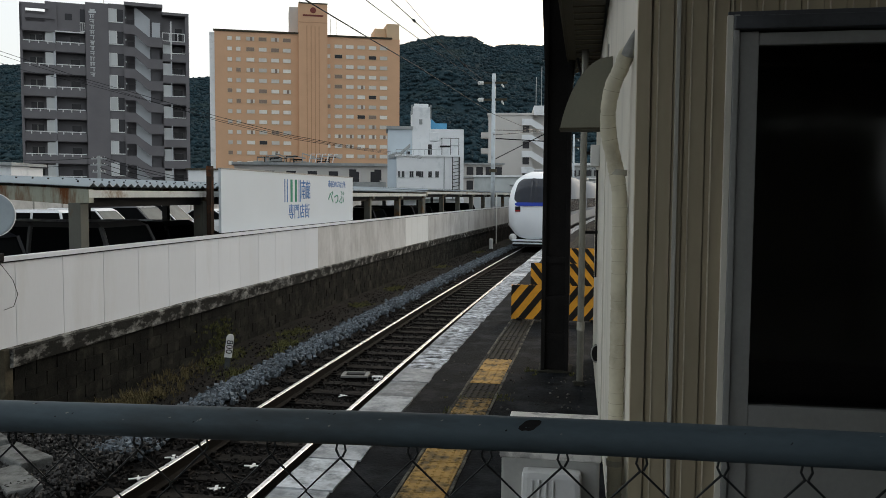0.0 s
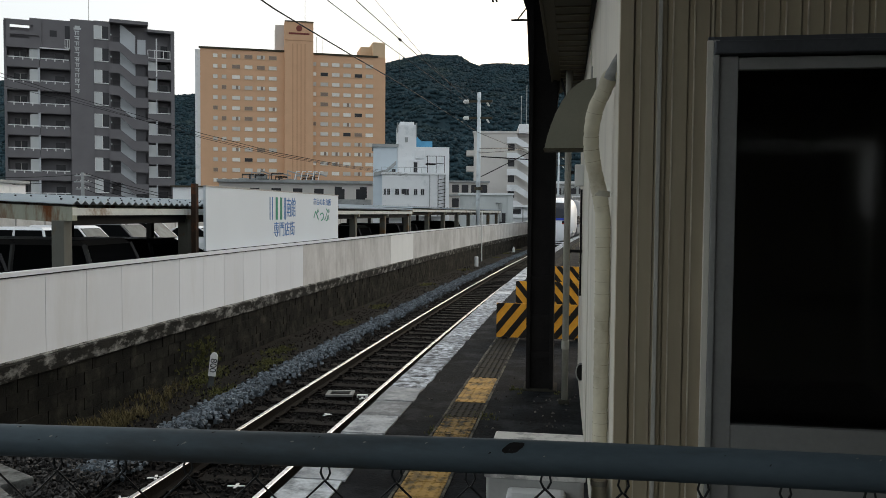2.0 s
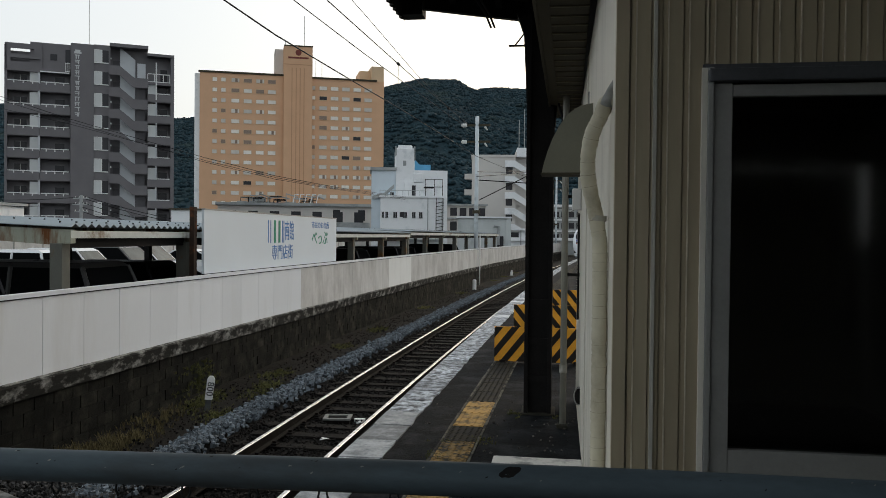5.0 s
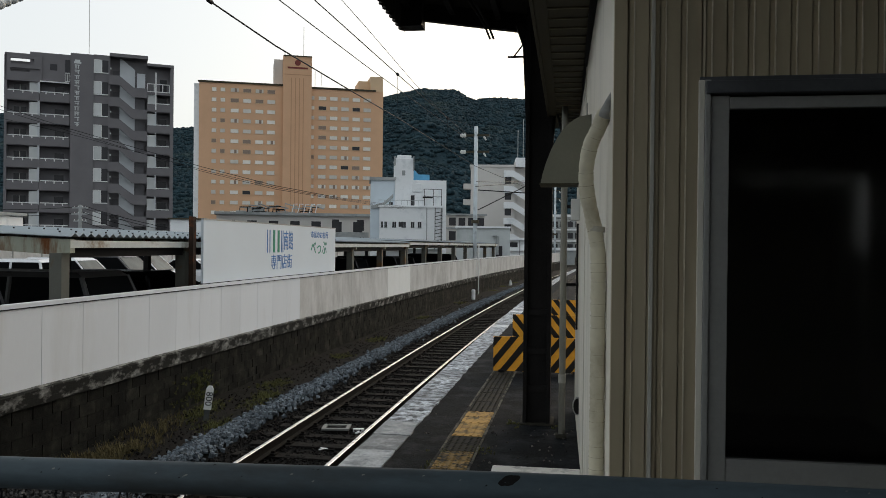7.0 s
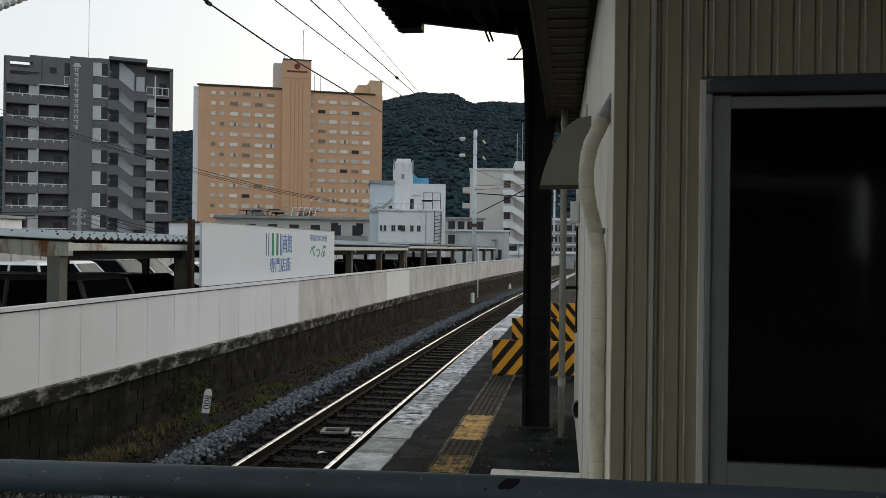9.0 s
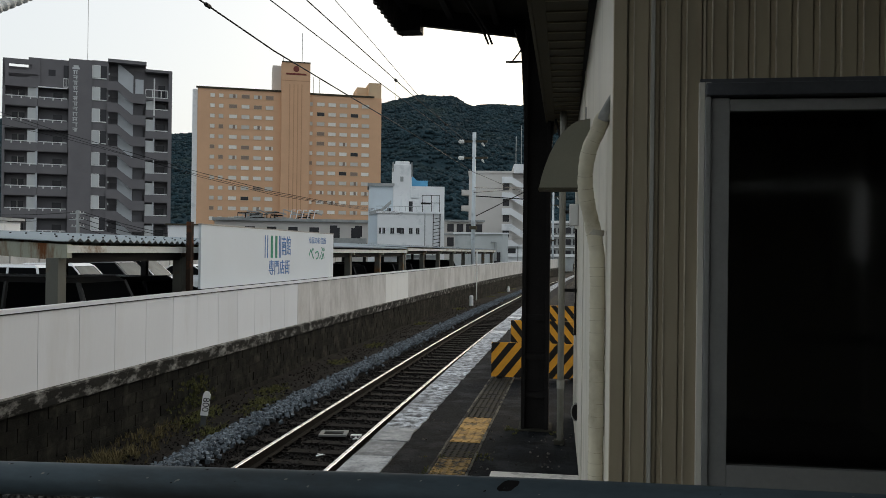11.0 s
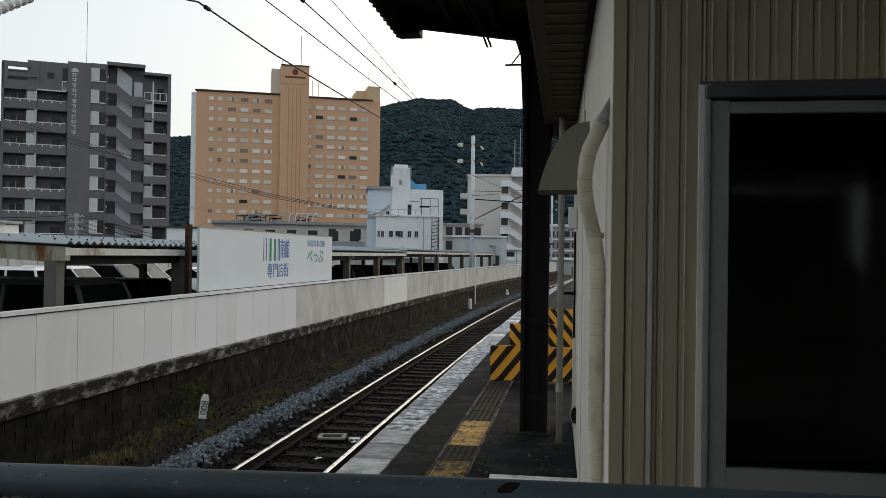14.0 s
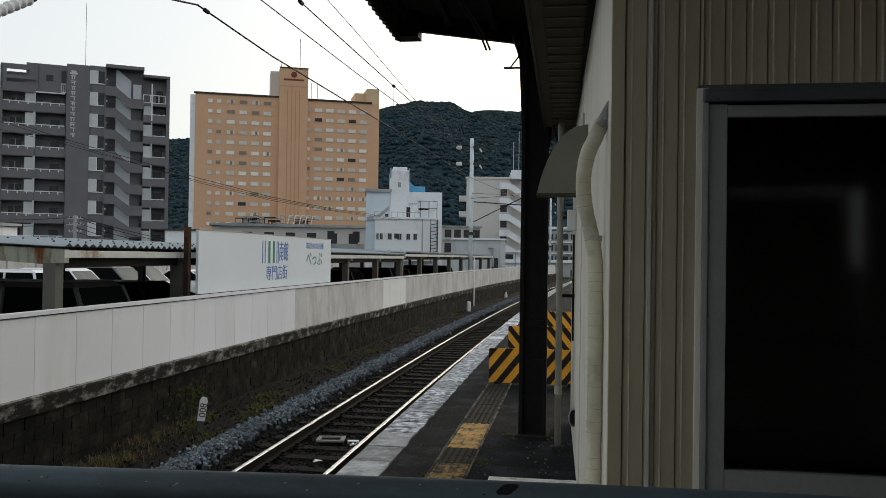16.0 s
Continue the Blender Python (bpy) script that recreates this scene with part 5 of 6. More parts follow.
def satellite_dish():
    d = thing("satellite_dish", "small grey satellite dish clamped to the top of the panel fence", "satellite dish", Matrix.Translation(B(WALL - 0.05, 8.62, 1.04)))
    part("mast", tubes(([(0, 0, 0), (0, 0.0, 0.2), (0.0, 0.03, 0.46)], 0.022), n=10), GALV, d)
    part("clamp", boxes((-0.06, -0.07, -0.05, 0.07, 0.09, 0.05), bevel=0.01), BLACK_STEEL, d, "dark clamp")
    bm = bmesh.new()
    rings = []
    for i in range(9):
        r = 0.235 * i / 8
        rings.append([bm.verts.new((r * math.cos(k * math.pi / 14), r * math.sin(k * math.pi / 14) * 1.08, 0.6 * r * r)) for k in range(28)])
    for p, q in zip(rings, rings[1:]):
        for k in range(28):
            bm.faces.new((p[k], p[(k + 1) % 28], q[(k + 1) % 28], q[k]))
    bmesh.ops.remove_doubles(bm, verts=bm.verts, dist=0.0005)
    bmesh.ops.solidify(bm, geom=bm.faces, thickness=0.006)
    turn = pose(0, 0, 0.5, 0, 0, 38) @ pose(0, 0, 0, 82, 0, 0)
    part("reflector", bm, mat("dish_grey", (0.33, 0.38, 0.41), 0.5, scale=6, vary=0.12, bump=0.03), d, m=turn, soft=True)
    part("rim", tubes(([(0.238 * math.cos(k * math.pi / 14), 0.257 * math.sin(k * math.pi / 14), 0.034) for k in range(29)], 0.007), n=6), WHITE, d, m=turn)
    part("feed_arm", tubes(([(0, -0.24, 0.03), (0, -0.2, 0.25), (0, -0.08, 0.3)], 0.012), n=8), GALV, d, m=turn)
    part("feed_horn", tubes(([(0, -0.12, 0.3), (0, -0.03, 0.26)], 0.03), n=10), PANE_GREY, d, m=turn)
    part("cable", tubes(([(0.02, 0.0, 0.0), (0.07, 0.05, -0.1), (0.075, 0.22, -0.28), (0.075, 0.3, -0.46), (0.075, 0.22, -0.6), (0.075, 0.05, -0.62)], 0.004), n=6), CABLE, d)


def utility_pole():
    p = thing("utility_pole", "concrete utility pole with crossarms and many cables", "utility pole", pose(-47.3, 75, LOT))
    part("shaft", tubes(([(0, 0, 0), (0, 0, 5.9)], [0.2, 0.15]), n=10), FAR_GREY, p)
    for z, w in ((5.6, 1.6), (5.0, 1.8), (4.3, 1.4)):
        part("crossarm", boxes((-w / 2, -0.08, z - 0.06, w / 2, 0.08, z + 0.06)), FAR_GREY, p)
        for x in (-0.6, -0.2, 0.25, 0.6):
            part("insulator", tubes(([(x, 0, z + 0.06), (x, 0, z + 0.2)], 0.04), n=6), CERAMIC, p)
    for k, (z, x1, z1) in enumerate(((5.8, 19, 2.6), (5.6, 19, 2.3), (5.2, 18, 2.1), (4.8, 18, 1.7), (4.4, 17, 1.5), (5.7, -20, 6.2), (5.1, -20, 5.4))):
        pts = []
        for i in range(13):
            q = i / 12
            pts.append((0.4 - 0.15 * k + x1 * q, -2.0 * q, z + (z1 - z) * q - 2.2 * q * (1 - q)))
        part("cable", tubes((pts, 0.028), n=5), CABLE, p)
    h = thing("low_white_building", "low white building with a grey roof beside the apartments", "building", facing(-60, 70, -53.3, 71))
    part("wall", boxes((0, 0, 0, 6.2, 6, 4.6)), FAR_WHITE, h)
    part("roof", boxes((-0.3, -0.4, 4.6, 6.5, 6.3, 4.9)), FAR_GREY, h)
    part("window", boxes((0.6, -0.06, 2.6, 5.6, 0.02, 3.6)), PANE_DARK, h)


# ---- buildings ----
def apartment():
    a = thing("apartment_building", "grey tiled nine-storey apartment block with balconies and outside stairs", "apartment building", facing(-71.6, 97, -54.1, 107.5))
    W, T, F = 20.4, 26.2, 2.9
    k = W / 736
    u = lambda c: (c - 12) * k
    for r in ((0, 1.5, 0, u(455), 13, T - 0.6), (u(455), 1.5, 0, W, 13, T + 0.1), (u(283), -0.1, 0, u(385), 13, T + 0.75)):
        part("wall", boxes(r), APT, a, "plain grey tiled wall")
    part("wall", boxes((u(110), 0.2, T - 3.2, u(283), 13, T + 0.5)), APT, a)
    part("wall", boxes((u(385), 0.1, 0, u(458), 1.6, T + 0.85)), APT, a)
    part("side_fin", boxes((-0.25, 0, 0, 0.05, 13, T - 0.1)), APT, a)
    part("side_fin", boxes((W - 0.35, 0, 0, W + 0.1, 13, T + 0.1)), APT, a)
    part("roof_slab", boxes((u(455), -0.2, T + 0.75, u(630), 13, T + 1.2), (u(455), 1.5, T, u(630), 13, T + 0.75)), APT, a)
    part("roof_slab", boxes((u(628), -0.1, T - 0.1, W + 0.1, 13, T + 0.25)), APT, a)
    part("roof_frame", boxes((-0.2, 0, T - 0.5, u(160), 0.3, T + 0.15), (-0.2, 0, T - 3.4, 0.45, 0.3, T - 0.5), (u(126), 0, T - 1.25, u(160), 0.3, T - 0.5), (0.45, 0, T - 1.75, u(160), 0.3, T - 1.25), (u(150), 0, T - 2.2, u(160), 0.3, T - 1.75), (0.45, 0, T - 3.4, u(160), 0.3, T - 2.2)), APT, a, "rooftop screen wall with open slots")
    part("backdrop_wall", boxes((u(150), 1.2, 0, u(283), 1.49, T - 3)), APT_SHADED, a)
    for i in range(9):
        z = i * F + 0.15
        zr = z + 1.1
        if i < 8:
            for x0, x1 in ((0.0, u(150)), (u(152), u(280))):
                b = part("balcony", boxes((x0, 0, z - 0.1, x1, 0.14, zr - 0.1), (x0, 0.14, z - 0.18, x1, 1.5, z + 0.02)), APT, a)
                part("railing", boxes((x0 + 0.1, 0.02, zr - 0.02, x1 - 0.1, 0.08, zr + 0.09)), PANEL_NEW, b, "pale handrail")
            part("screen", boxes((u(108), 0.25, z + 0.95, u(150), 0.32, z + F - 0.25)), PANE_GREY, a, "frosted wind screen")
            part("column", boxes((u(143), 0.02, z + 0.9, u(152), 0.25, z + F)), APT_LIGHT, a)
            w = part("window", boxes((u(40), 1.42, z + 0.1, u(92), 1.52, z + 2.1)), PANE_DARK, a, "dark balcony door")
            part("window_frame", boxes((u(64), 1.38, z + 0.1, u(67), 1.42, z + 2.1)), ALU, w)
            w = part("window", boxes((u(215), 1.12, z + 0.1, u(255), 1.2, z + 2.0)), PANE_DARK, a)
        # window column
        zw = z + 0.65
        w = part("window", boxes((u(388), 0.02, zw + 0.75, u(420), 0.1, zw + 2.3)), PANE_GREY, a, "pale screened window")
        part("window_frame", boxes((u(384), 0.0, zw + 0.7, u(388), 0.12, zw + 2.35), (u(419), 0.0, zw + 0.7, u(422), 0.12, zw + 2.35), (u(384), -0.02, zw + 0.6, u(450), 0.12, zw + 0.72), (u(384), 0.0, zw + 2.32, u(420), 0.12, zw + 2.4)), PANEL_NEW, w, "white frame")
        part("window", boxes((u(422), 0.04, zw + 0.7, u(450), 0.12, zw + 2.35)), PANE_DARK, a)
        # stair flights slope down to the right
        zt = z + 0.9
        part("stair_lamp", boxes((u(458), 0.0, z + 1.9, u(464), 0.06, z + 2.1)), PANE_GREY, a)
        bm = bmesh.new()
        prism(bm, [(u(452), zt + 0.15), (u(500), zt + 0.15), (u(565), zt - 1.3), (u(628), zt - 1.3), (u(628), zt - 2.6), (u(560), zt - 2.6), (u(500), zt - 1.1), (u(452), zt - 1.1)], -0.35, -0.2)
        st = part("stair_parapet", bm, APT, a, "sloping stair parapet")
        bm = bmesh.new()
        prism(bm, [(u(502), zt + 0.16 + (F - 0.2)), (u(572), zt - 1.3 + (F - 0.3)), (u(572), zt - 1.3 + 0.05), (u(502), zt + 0.1)], 0.9, 1.0)
        part("stair_wall", bm, APT_LIGHT, a, "pale painted stairwell wall")
        part("door", boxes((u(470), 1.42, z + 0.1, u(500), 1.5, z + 2.0)), APT_SHADED, a)
        part("stair_recess", boxes((u(574), 0.8, zt - 1.3, u(618), 0.9, zt + 0.3)), APT_SHADED, a)
        # right balconies
        zb = z - 0.5
        if i < 8:
            b = part("balcony", boxes((u(628), 0, zb + 0.0, W - 0.35, 0.14, zb + 1.0), (u(628), 0.14, zb - 0.1, W - 0.35, 1.5, zb + 0.05)), APT, a)
            part("railing", boxes((u(670), 0.02, zb + 1.05, W - 0.4, 0.08, zb + 1.16)), PANEL_NEW, b, "pale handrail")
            part("screen", boxes((u(630), 0.2, zb + 1.0, u(665), 0.28, zb + 2.6)), PANE_GREY, a, "frosted wind screen")
            part("window", boxes((u(680), 1.42, zb + 0.1, u(722), 1.5, zb + 2.1)), PANE_DARK, a)
            part("column", boxes((u(665), 0.02, zb + 1.0, u(671), 0.25, zb + F)), APT_LIGHT, a)
    for x0, x1 in ((0.3, u(140)), (u(160), u(272))):
        for i in range(8):
            zr = i * F + 1.25
            for j in range(3):
                x = x0 + (x1 - x0) * (j + 0.5) / 3
                part("bracket", boxes((x - 0.06, -0.06, zr - 0.3, x + 0.06, 0.03, zr + 0.02)), PANEL_NEW, a)
    part("stair_wall", boxes((u(581), 0.72, T - 3.9, u(619), 0.79, T - 1.1)), APT_LIGHT, a, "pale painted stairwell wall")
    part("loggia_post", boxes((u(665), -0.03, T - 6.0, u(671), 0.12, T - 0.9)), PANEL_NEW, a, "white loggia post")
    rail = [(u(628), -0.04, z, u(731), 0.02, z + 0.1) for z in (T - 2.55, T - 3.6)]
    rail += [(u(c) - 0.05, -0.04, T - 3.6, u(c) + 0.05, 0.02, T - 2.5) for c in (628, 660, 700, 731)]
    part("loggia_railing", boxes(*rail), PANEL_NEW, a, "white loggia railing")
    part("loggia_floor", boxes((u(628), 0, T - 3.95, W - 0.35, 1.5, T - 3.62)), APT, a)
    part("window", boxes((u(690), 1.42, T - 3.5, u(722), 1.5, T - 1.6)), PANE_DARK, a)
    part("ledge", boxes((u(152), -0.05, T - 3.35, u(277), 0.1, T - 3.2)), PANEL_NEW, a, "white ledge")
    # dark sheet on the wall paints the shade of a recess
    part("recess", boxes((u(260), 0.12, T - 1.9, u(281), 0.19, T - 0.2)), PANE_DARK, a)
    part("small_railing", boxes((u(259), 0.05, T - 2.0, u(281), 0.12, T - 1.9), (u(259), 0.05, T - 3.1, u(281), 0.12, T - 3.0), (u(259), 0.05, T - 3.1, u(261), 0.12, T - 1.9), (u(270), 0.05, T - 3.1, u(272), 0.12, T - 1.9), (u(279), 0.05, T - 3.1, u(281), 0.12, T - 1.9)), PANEL_NEW, a, "short white railing")
    # name down the tower: plain bars
    rnd = random.Random(3)
    for i in range(12):
        z = T - 0.85 - i * 0.69
        rows = [(u(301), -0.16, z, u(323), -0.1, z + 0.1)]
        if i % 2:
            rows.append((u(303), -0.16, z - 0.22, u(321), -0.1, z - 0.13))
        if i % 3 != 1:
            x = u(302 + rnd.uniform(0, 10))
            rows.append((x, -0.16, z - 0.42, x + 0.13, -0.1, z))
        rows.append((u(315), -0.16, z - 0.42, u(319), -0.1, z))
        part("sign_bar", boxes(*rows), PANE_GREY, a)
    part("emblem", boxes((u(298), -0.16, T - 0.6, u(330), -0.1, T - 0.35), (u(303), -0.16, T - 0.35, u(325), -0.1, T - 0.1)), PANE_GREY, a)
    part("window", boxes((u(195), 0.15, T - 1.7, u(225), 0.22, T - 0.9)), PANE_DARK, a)
    part("lightning_rod", tubes(([(u(364), 0, T - 1.5), (u(364), 0, T + 9)], 0.035), n=6), ALU, a)


def hotel():
    h = thing("hotel_building", "tall tan tiled hotel tower block with rows of pale windows", "hotel", facing(-109.2, 233.5, -57.8, 254))
    W, T = 55.3, 50.0
    k = W / 795
    u = lambda c: (c - 60) * k
    zz = lambda c: T - (c - 150) * k * 0.985
    part("wall", boxes((0, 0, 0, u(412), 14, T)), HOTEL, h)
    part("wall", boxes((u(535), 0, 0, W, 14, T - 0.3)), HOTEL, h)
    part("tower", boxes((u(412), -1.5, 0, u(535), 14, T + 9.1)), HOTEL, h)
    # left side of the tower, its light put in as a paler colour
    part("tower_top", boxes((u(375), 4, T - 2, u(412), 14, T + 8.9)), mat("lit_side_render", (0.6, 0.57, 0.53), 0.7, scale=0.3, vary=0.06, bump=0.02), h)
    part("stair_tower", boxes((u(800), 1.0, T - 2, W + 0.05, 14, T + 4.6), (u(752), 4, T - 2, u(800), 14, T + 3.6)), HOTEL_PALE, h, "pale rooftop stair house")
    part("parapet", boxes((-0.4, -0.35, T, u(412), 0.4, T + 0.5)), BROWN_SHEET, h, "dark roof edge")
    part("parapet", boxes((u(536), -0.35, T - 0.3, u(822), 0.4, T + 0.2)), BROWN_SHEET, h, "dark roof edge")
    part("end_wall", boxes((-1.5, 0.6, 0, 0, 14, T - 0.3)), FAR_WHITE, h, "pale end wall")
    for c in (447, 465, 482, 499):
        part("groove", boxes((u(c) - 0.12, -1.56, 2, u(c) + 0.12, -1.49, T + 2.4)), mat("tan_groove", (0.5, 0.29, 0.17), 0.8, scale=0.5, vary=0.1, bump=0), h)
    part("tower_band", boxes((u(413), -1.56, T + 3.3, u(534), -1.49, T + 3.5)), MATS["tan_groove"], h)
    part("tower_band", boxes((u(413), -1.7, T + 8.9, u(536), -1.3, T + 9.2)), BROWN_SHEET, h)
    bm = bmesh.new()
    bmesh.ops.create_cone(bm, cap_ends=True, segments=20, radius1=0.9, radius2=0.9, depth=0.2, matrix=pose(u(474), -1.55, T + 7.0, 90, 0, 0))
    part("emblem", bm, mat("dark_red_sign", (0.2, 0.06, 0.05), 0.6), h, "round dark red emblem")
    part("sign_bar", boxes((u(430), -1.6, T + 5.2, u(518), -1.5, T + 5.7)), MATS["dark_red_sign"], h)

    def window(w, hgt, m):
        bm = boxes((-w / 2, -0.12, -hgt / 2, w / 2, 0.02, hgt / 2))
        me = bpy.data.meshes.new("window")
        bm.to_mesh(me)
        bm.free()
        me.materials.append(m)
        return me
    meshes = {}
    for key, w in (("w", 2.25), ("n", 1.25), ("t", 1.0)):
        for name, m in (("c", CURTAIN), ("d", PANE_DARK), ("b", mat("brown_pane", (0.27, 0.21, 0.17), 0.3))):
            meshes[key + name] = window(w, 1.05, m)
    half = window(0.7, 1.05, MATS["brown_pane"])
    frame_me = {key: window(w + 0.3, 1.45, mat("window_surround", (0.6, 0.42, 0.27), 0.6)) for key, w in (("w", 2.25), ("n", 1.25), ("t", 1.0))}
    rnd = random.Random(5)
    for cols, y0, pitch, rows in ((((122, "n"), (158, "n"), (208, "w"), (260, "w"), (312, "w"), (362, "w")), 179, 44.8, 13), (((541, "t"), (584, "w"), (634, "w"), (684, "w"), (734, "w"), (783, "w")), 196, 44.0, 12)):
        for r in range(rows):
            for c, key in cols:
                z = zz(y0 + r * pitch)
                q = rnd.random()
                state = "c" if q < 0.9 else "b" if q < 0.985 else "d"
                if r in (10, 11) and rnd.random() < 0.25:
                    state = "d"
                f = new("window_frame", frame_me[key])
                w = new("window", meshes[key + state])
                w.parent = h
                w.matrix_basis = pose(u(c), -0.02, z)
                f.parent = w
                f.matrix_basis = pose(0, 0.04, 0)
                if q > 0.66 and q < 0.8 and key == "w":
                    d = new("dark_half", half)
                    d.parent = w
                    d.matrix_basis = pose(0.3, -0.03, 0)
    for c in (420, 502):
        part("mast", tubes(([(u(c), 2, T + 9), (u(c), 2, T + (19 if c > 500 else 11))], 0.09), n=5), FAR_GREY, h)
    for c in (553, 580):
        part("mast", tubes(([(u(c), 2, T - 1), (u(c), 2, T + 5.5)], 0.08), n=5), FAR_GREY, h)
    # low annex in front
    a = thing("low_annex", "low pale building with balconies and rooftop pipework before the hotel", "building", facing(-62, 140, -35, 150))
    part("wall", boxes((0, 0, 0, 28, 8, 7.2)), FAR_BEIGE, a)
    part("roof_edge", boxes((-0.4, -0.6, 7.2, 28.4, 8, 7.7)), FAR_GREY, a)
    for i in range(7):
        w = part("window", boxes((1.5 + i * 3.8, -0.08, 3.8, 3.2 + i * 3.8, 0.02, 6.2)), PANE_DARK, a)
    part("balcony", boxes((16, -1.4, 3.0, 27, 0, 3.2), (16, -1.4, 3.2, 27, -1.25, 4.3)), FAR_GREY, a)
    for i in range(9):
        x = 4 + i * 1.6
        part("roof_pipe", tubes(([(x, 1, 7.7), (x, 1, 8.6 + 0.4 * (i % 3)), (x + 2.2, 1, 8.5 + 0.3 * (i % 2))], 0.14), n=6), FAR_GREY, a)
    rnd = random.Random(21)
    for i in range(26):
        x, z = rnd.uniform(3, 18), 7.75 + rnd.uniform(0, 1.1)
        w = rnd.uniform(0.5, 2.2)
        part("roof_pipe", tubes(([(x, 0.6, 7.7), (x, 0.6, z), (x + w, 0.6, z)], rnd.uniform(0.05, 0.13)), n=5), BLACK_STEEL if i % 3 else FAR_GREY, a)
    for i in range(5):
        x = 13.2 + i * 1.05
        part("roof_rack", tubes(([(x, 0.4, 7.7), (x + 0.35, 0.4, 9.3), (x + 1.0, 0.4, 9.3)], 0.08), n=5), FAR_WHITE, a, "white slanted roof rack")
    part("roof_tank", boxes((6, 1, 7.7, 8.4, 3, 8.7)), FAR_GREY, a)
    for x in (20.4, 25.0):
        part("window", boxes((x, -0.09, 4.6, x + 1.3, 0.02, 6.6)), PANE_DARK, a)
    g = thing("garage", "small cream garage with a dark flat roof", "building", facing(-27.8, 55, -25.4, 55.5))
    part("wall", boxes((0, 0, 0, 2.4, 6, 3.75)), FAR_WHITE, g)
    part("roof", boxes((-0.15, -0.15, 3.75, 2.5, 6, 3.85)), BROWN_SHEET, g)


def white_house():
    w = thing("white_building", "white rendered low building with a tower and blue roof hut", "building", facing(-31.5, 130, -19.4, 133, 1.15))
    part("base", boxes((0, 0, -2.4, 12.3, 9, 0)), FAR_WHITE, w)
    part("wing", boxes((0, 0, 0, 4.0, 9, 11.2)), mat("pale_blue_render", (0.62, 0.7, 0.76), 0.7, scale=0.5, vary=0.08, bump=0.02), w, "pale blue-white stair wing")
    part("wing_roof", boxes((-0.2, -0.3, 11.0, 4.1, 9, 11.5)), FAR_GREY, w)
    part("tower", boxes((3.85, -0.3, 0, 6.85, 6, 14.6), (4.2, 0, 14.6, 6.5, 5, 15.1), bevel=0.12), FAR_WHITE, w, "white lift tower")
    part("main", boxes((6.0, 1.0, 0, 12.3, 10, 11.2)), FAR_WHITE, w)
    part("front_block", boxes((1.4, -2.2, 0, 11.4, 2, 6.6)), FAR_WHITE, w)
    part("block_roof", boxes((1.2, -2.4, 6.6, 11.6, 2, 6.9)), FAR_WHITE, w)
    part("terrace_house", boxes((5.2, -1.0, 6.9, 8.4, 1.2, 9.0)), FAR_WHITE, w)
    part("terrace_door", boxes((6.4, -1.08, 6.95, 7.0, -0.98, 8.6)), PANE_DARK, w)
    part("blue_hut", boxes((6.7, 2.0, 11.2, 9.6, 6, 12.2)), TARP, w, "bright blue rooftop hut")
    bm = bmesh.new()
    prism(bm, [(6.6, 12.2), (7.8, 12.2), (6.6, 13.4)], 2.0, 2.4)
    part("blue_brace", bm, TARP, w)
    for x0, x1 in ((1.65, 1.97), (2.2, 2.62), (3.45, 4.05), (4.95, 5.6), (6.4, 6.95), (7.5, 8.05)):
        f = part("window", boxes((x0, -2.26, 3.4, x1, -2.18, 4.3)), PANE_DARK, w)
        part("window_frame", boxes((x0 - 0.06, -2.3, 3.32, x1 + 0.06, -2.2, 3.4), ((x0 + x1) / 2 - 0.03, -2.29, 3.4, (x0 + x1) / 2 + 0.03, -2.2, 4.3)), FAR_GREY, f)
    part("window", boxes((4.45, -2.26, 3.5, 4.95, -2.18, 4.3)), PANE_DARK, w)
    part("window", boxes((5.0, -0.38, 11.8, 5.5, -0.28, 12.6)), FAR_GREY, w)
    part("stair_opening", boxes((3.0, -0.08, 5.5, 3.55, 0.02, 7.5)), PANE_DARK, w)
    bm = bmesh.new()
    prism(bm, [(0.1, 6.9), (2.0, 7.4), (3.6, 8.8), (3.6, 8.2), (2.0, 6.8), (0.1, 6.3)], -0.25, 0.0)
    part("stair_band", bm, FAR_GREY, w)
    part("frame", tubes(([(8.6, -1.2, 6.9), (8.6, -1.2, 9.6), (11.3, -1.2, 9.6), (11.3, -1.2, 6.9)], 0.06), ([(8.6, -1.2, 8.4), (11.3, -1.2, 8.4)], 0.05), ([(10, -1.2, 6.9), (10, -1.2, 9.6)], 0.05), ([(8.6, -1.2, 9.6), (8.6, 0.8, 9.6)], 0.05), n=5), BLACK_STEEL, w, "steel laundry frame on the roof")
    part("water_tank", boxes((6.6, -0.6, 9.2, 8.2, 0.6, 10.6), bevel=0.1), FAR_WHITE, w, "white rooftop water tank")
    part("tower_cap", boxes((3.75, -0.4, 13.4, 3.95, 1, 14.9), (6.75, -0.4, 12.6, 6.95, 1, 14.9)), FAR_GREY, w)
    part("handrail", tubes(*[([(1.3 + i * 0.9, -2.3, 6.9), (1.3 + i * 0.9, -2.3, 7.7)], 0.03) for i in range(8)], ([(1.3, -2.3, 7.7), (8.5, -2.3, 7.7)], 0.035), n=5), FAR_GREY, w)
    part("drain_pipe", tubes(([(8.9, -2.3, 0), (8.9, -2.3, 6.6)], 0.07), ([(11.2, -2.3, 0), (11.2, -2.3, 6.6)], 0.07), n=6), FAR_GREY, w)
    part("awning", boxes((8.3, -1.6, 8.2, 9.9, -0.2, 8.4)), BLACK_STEEL, w, "dark awning")
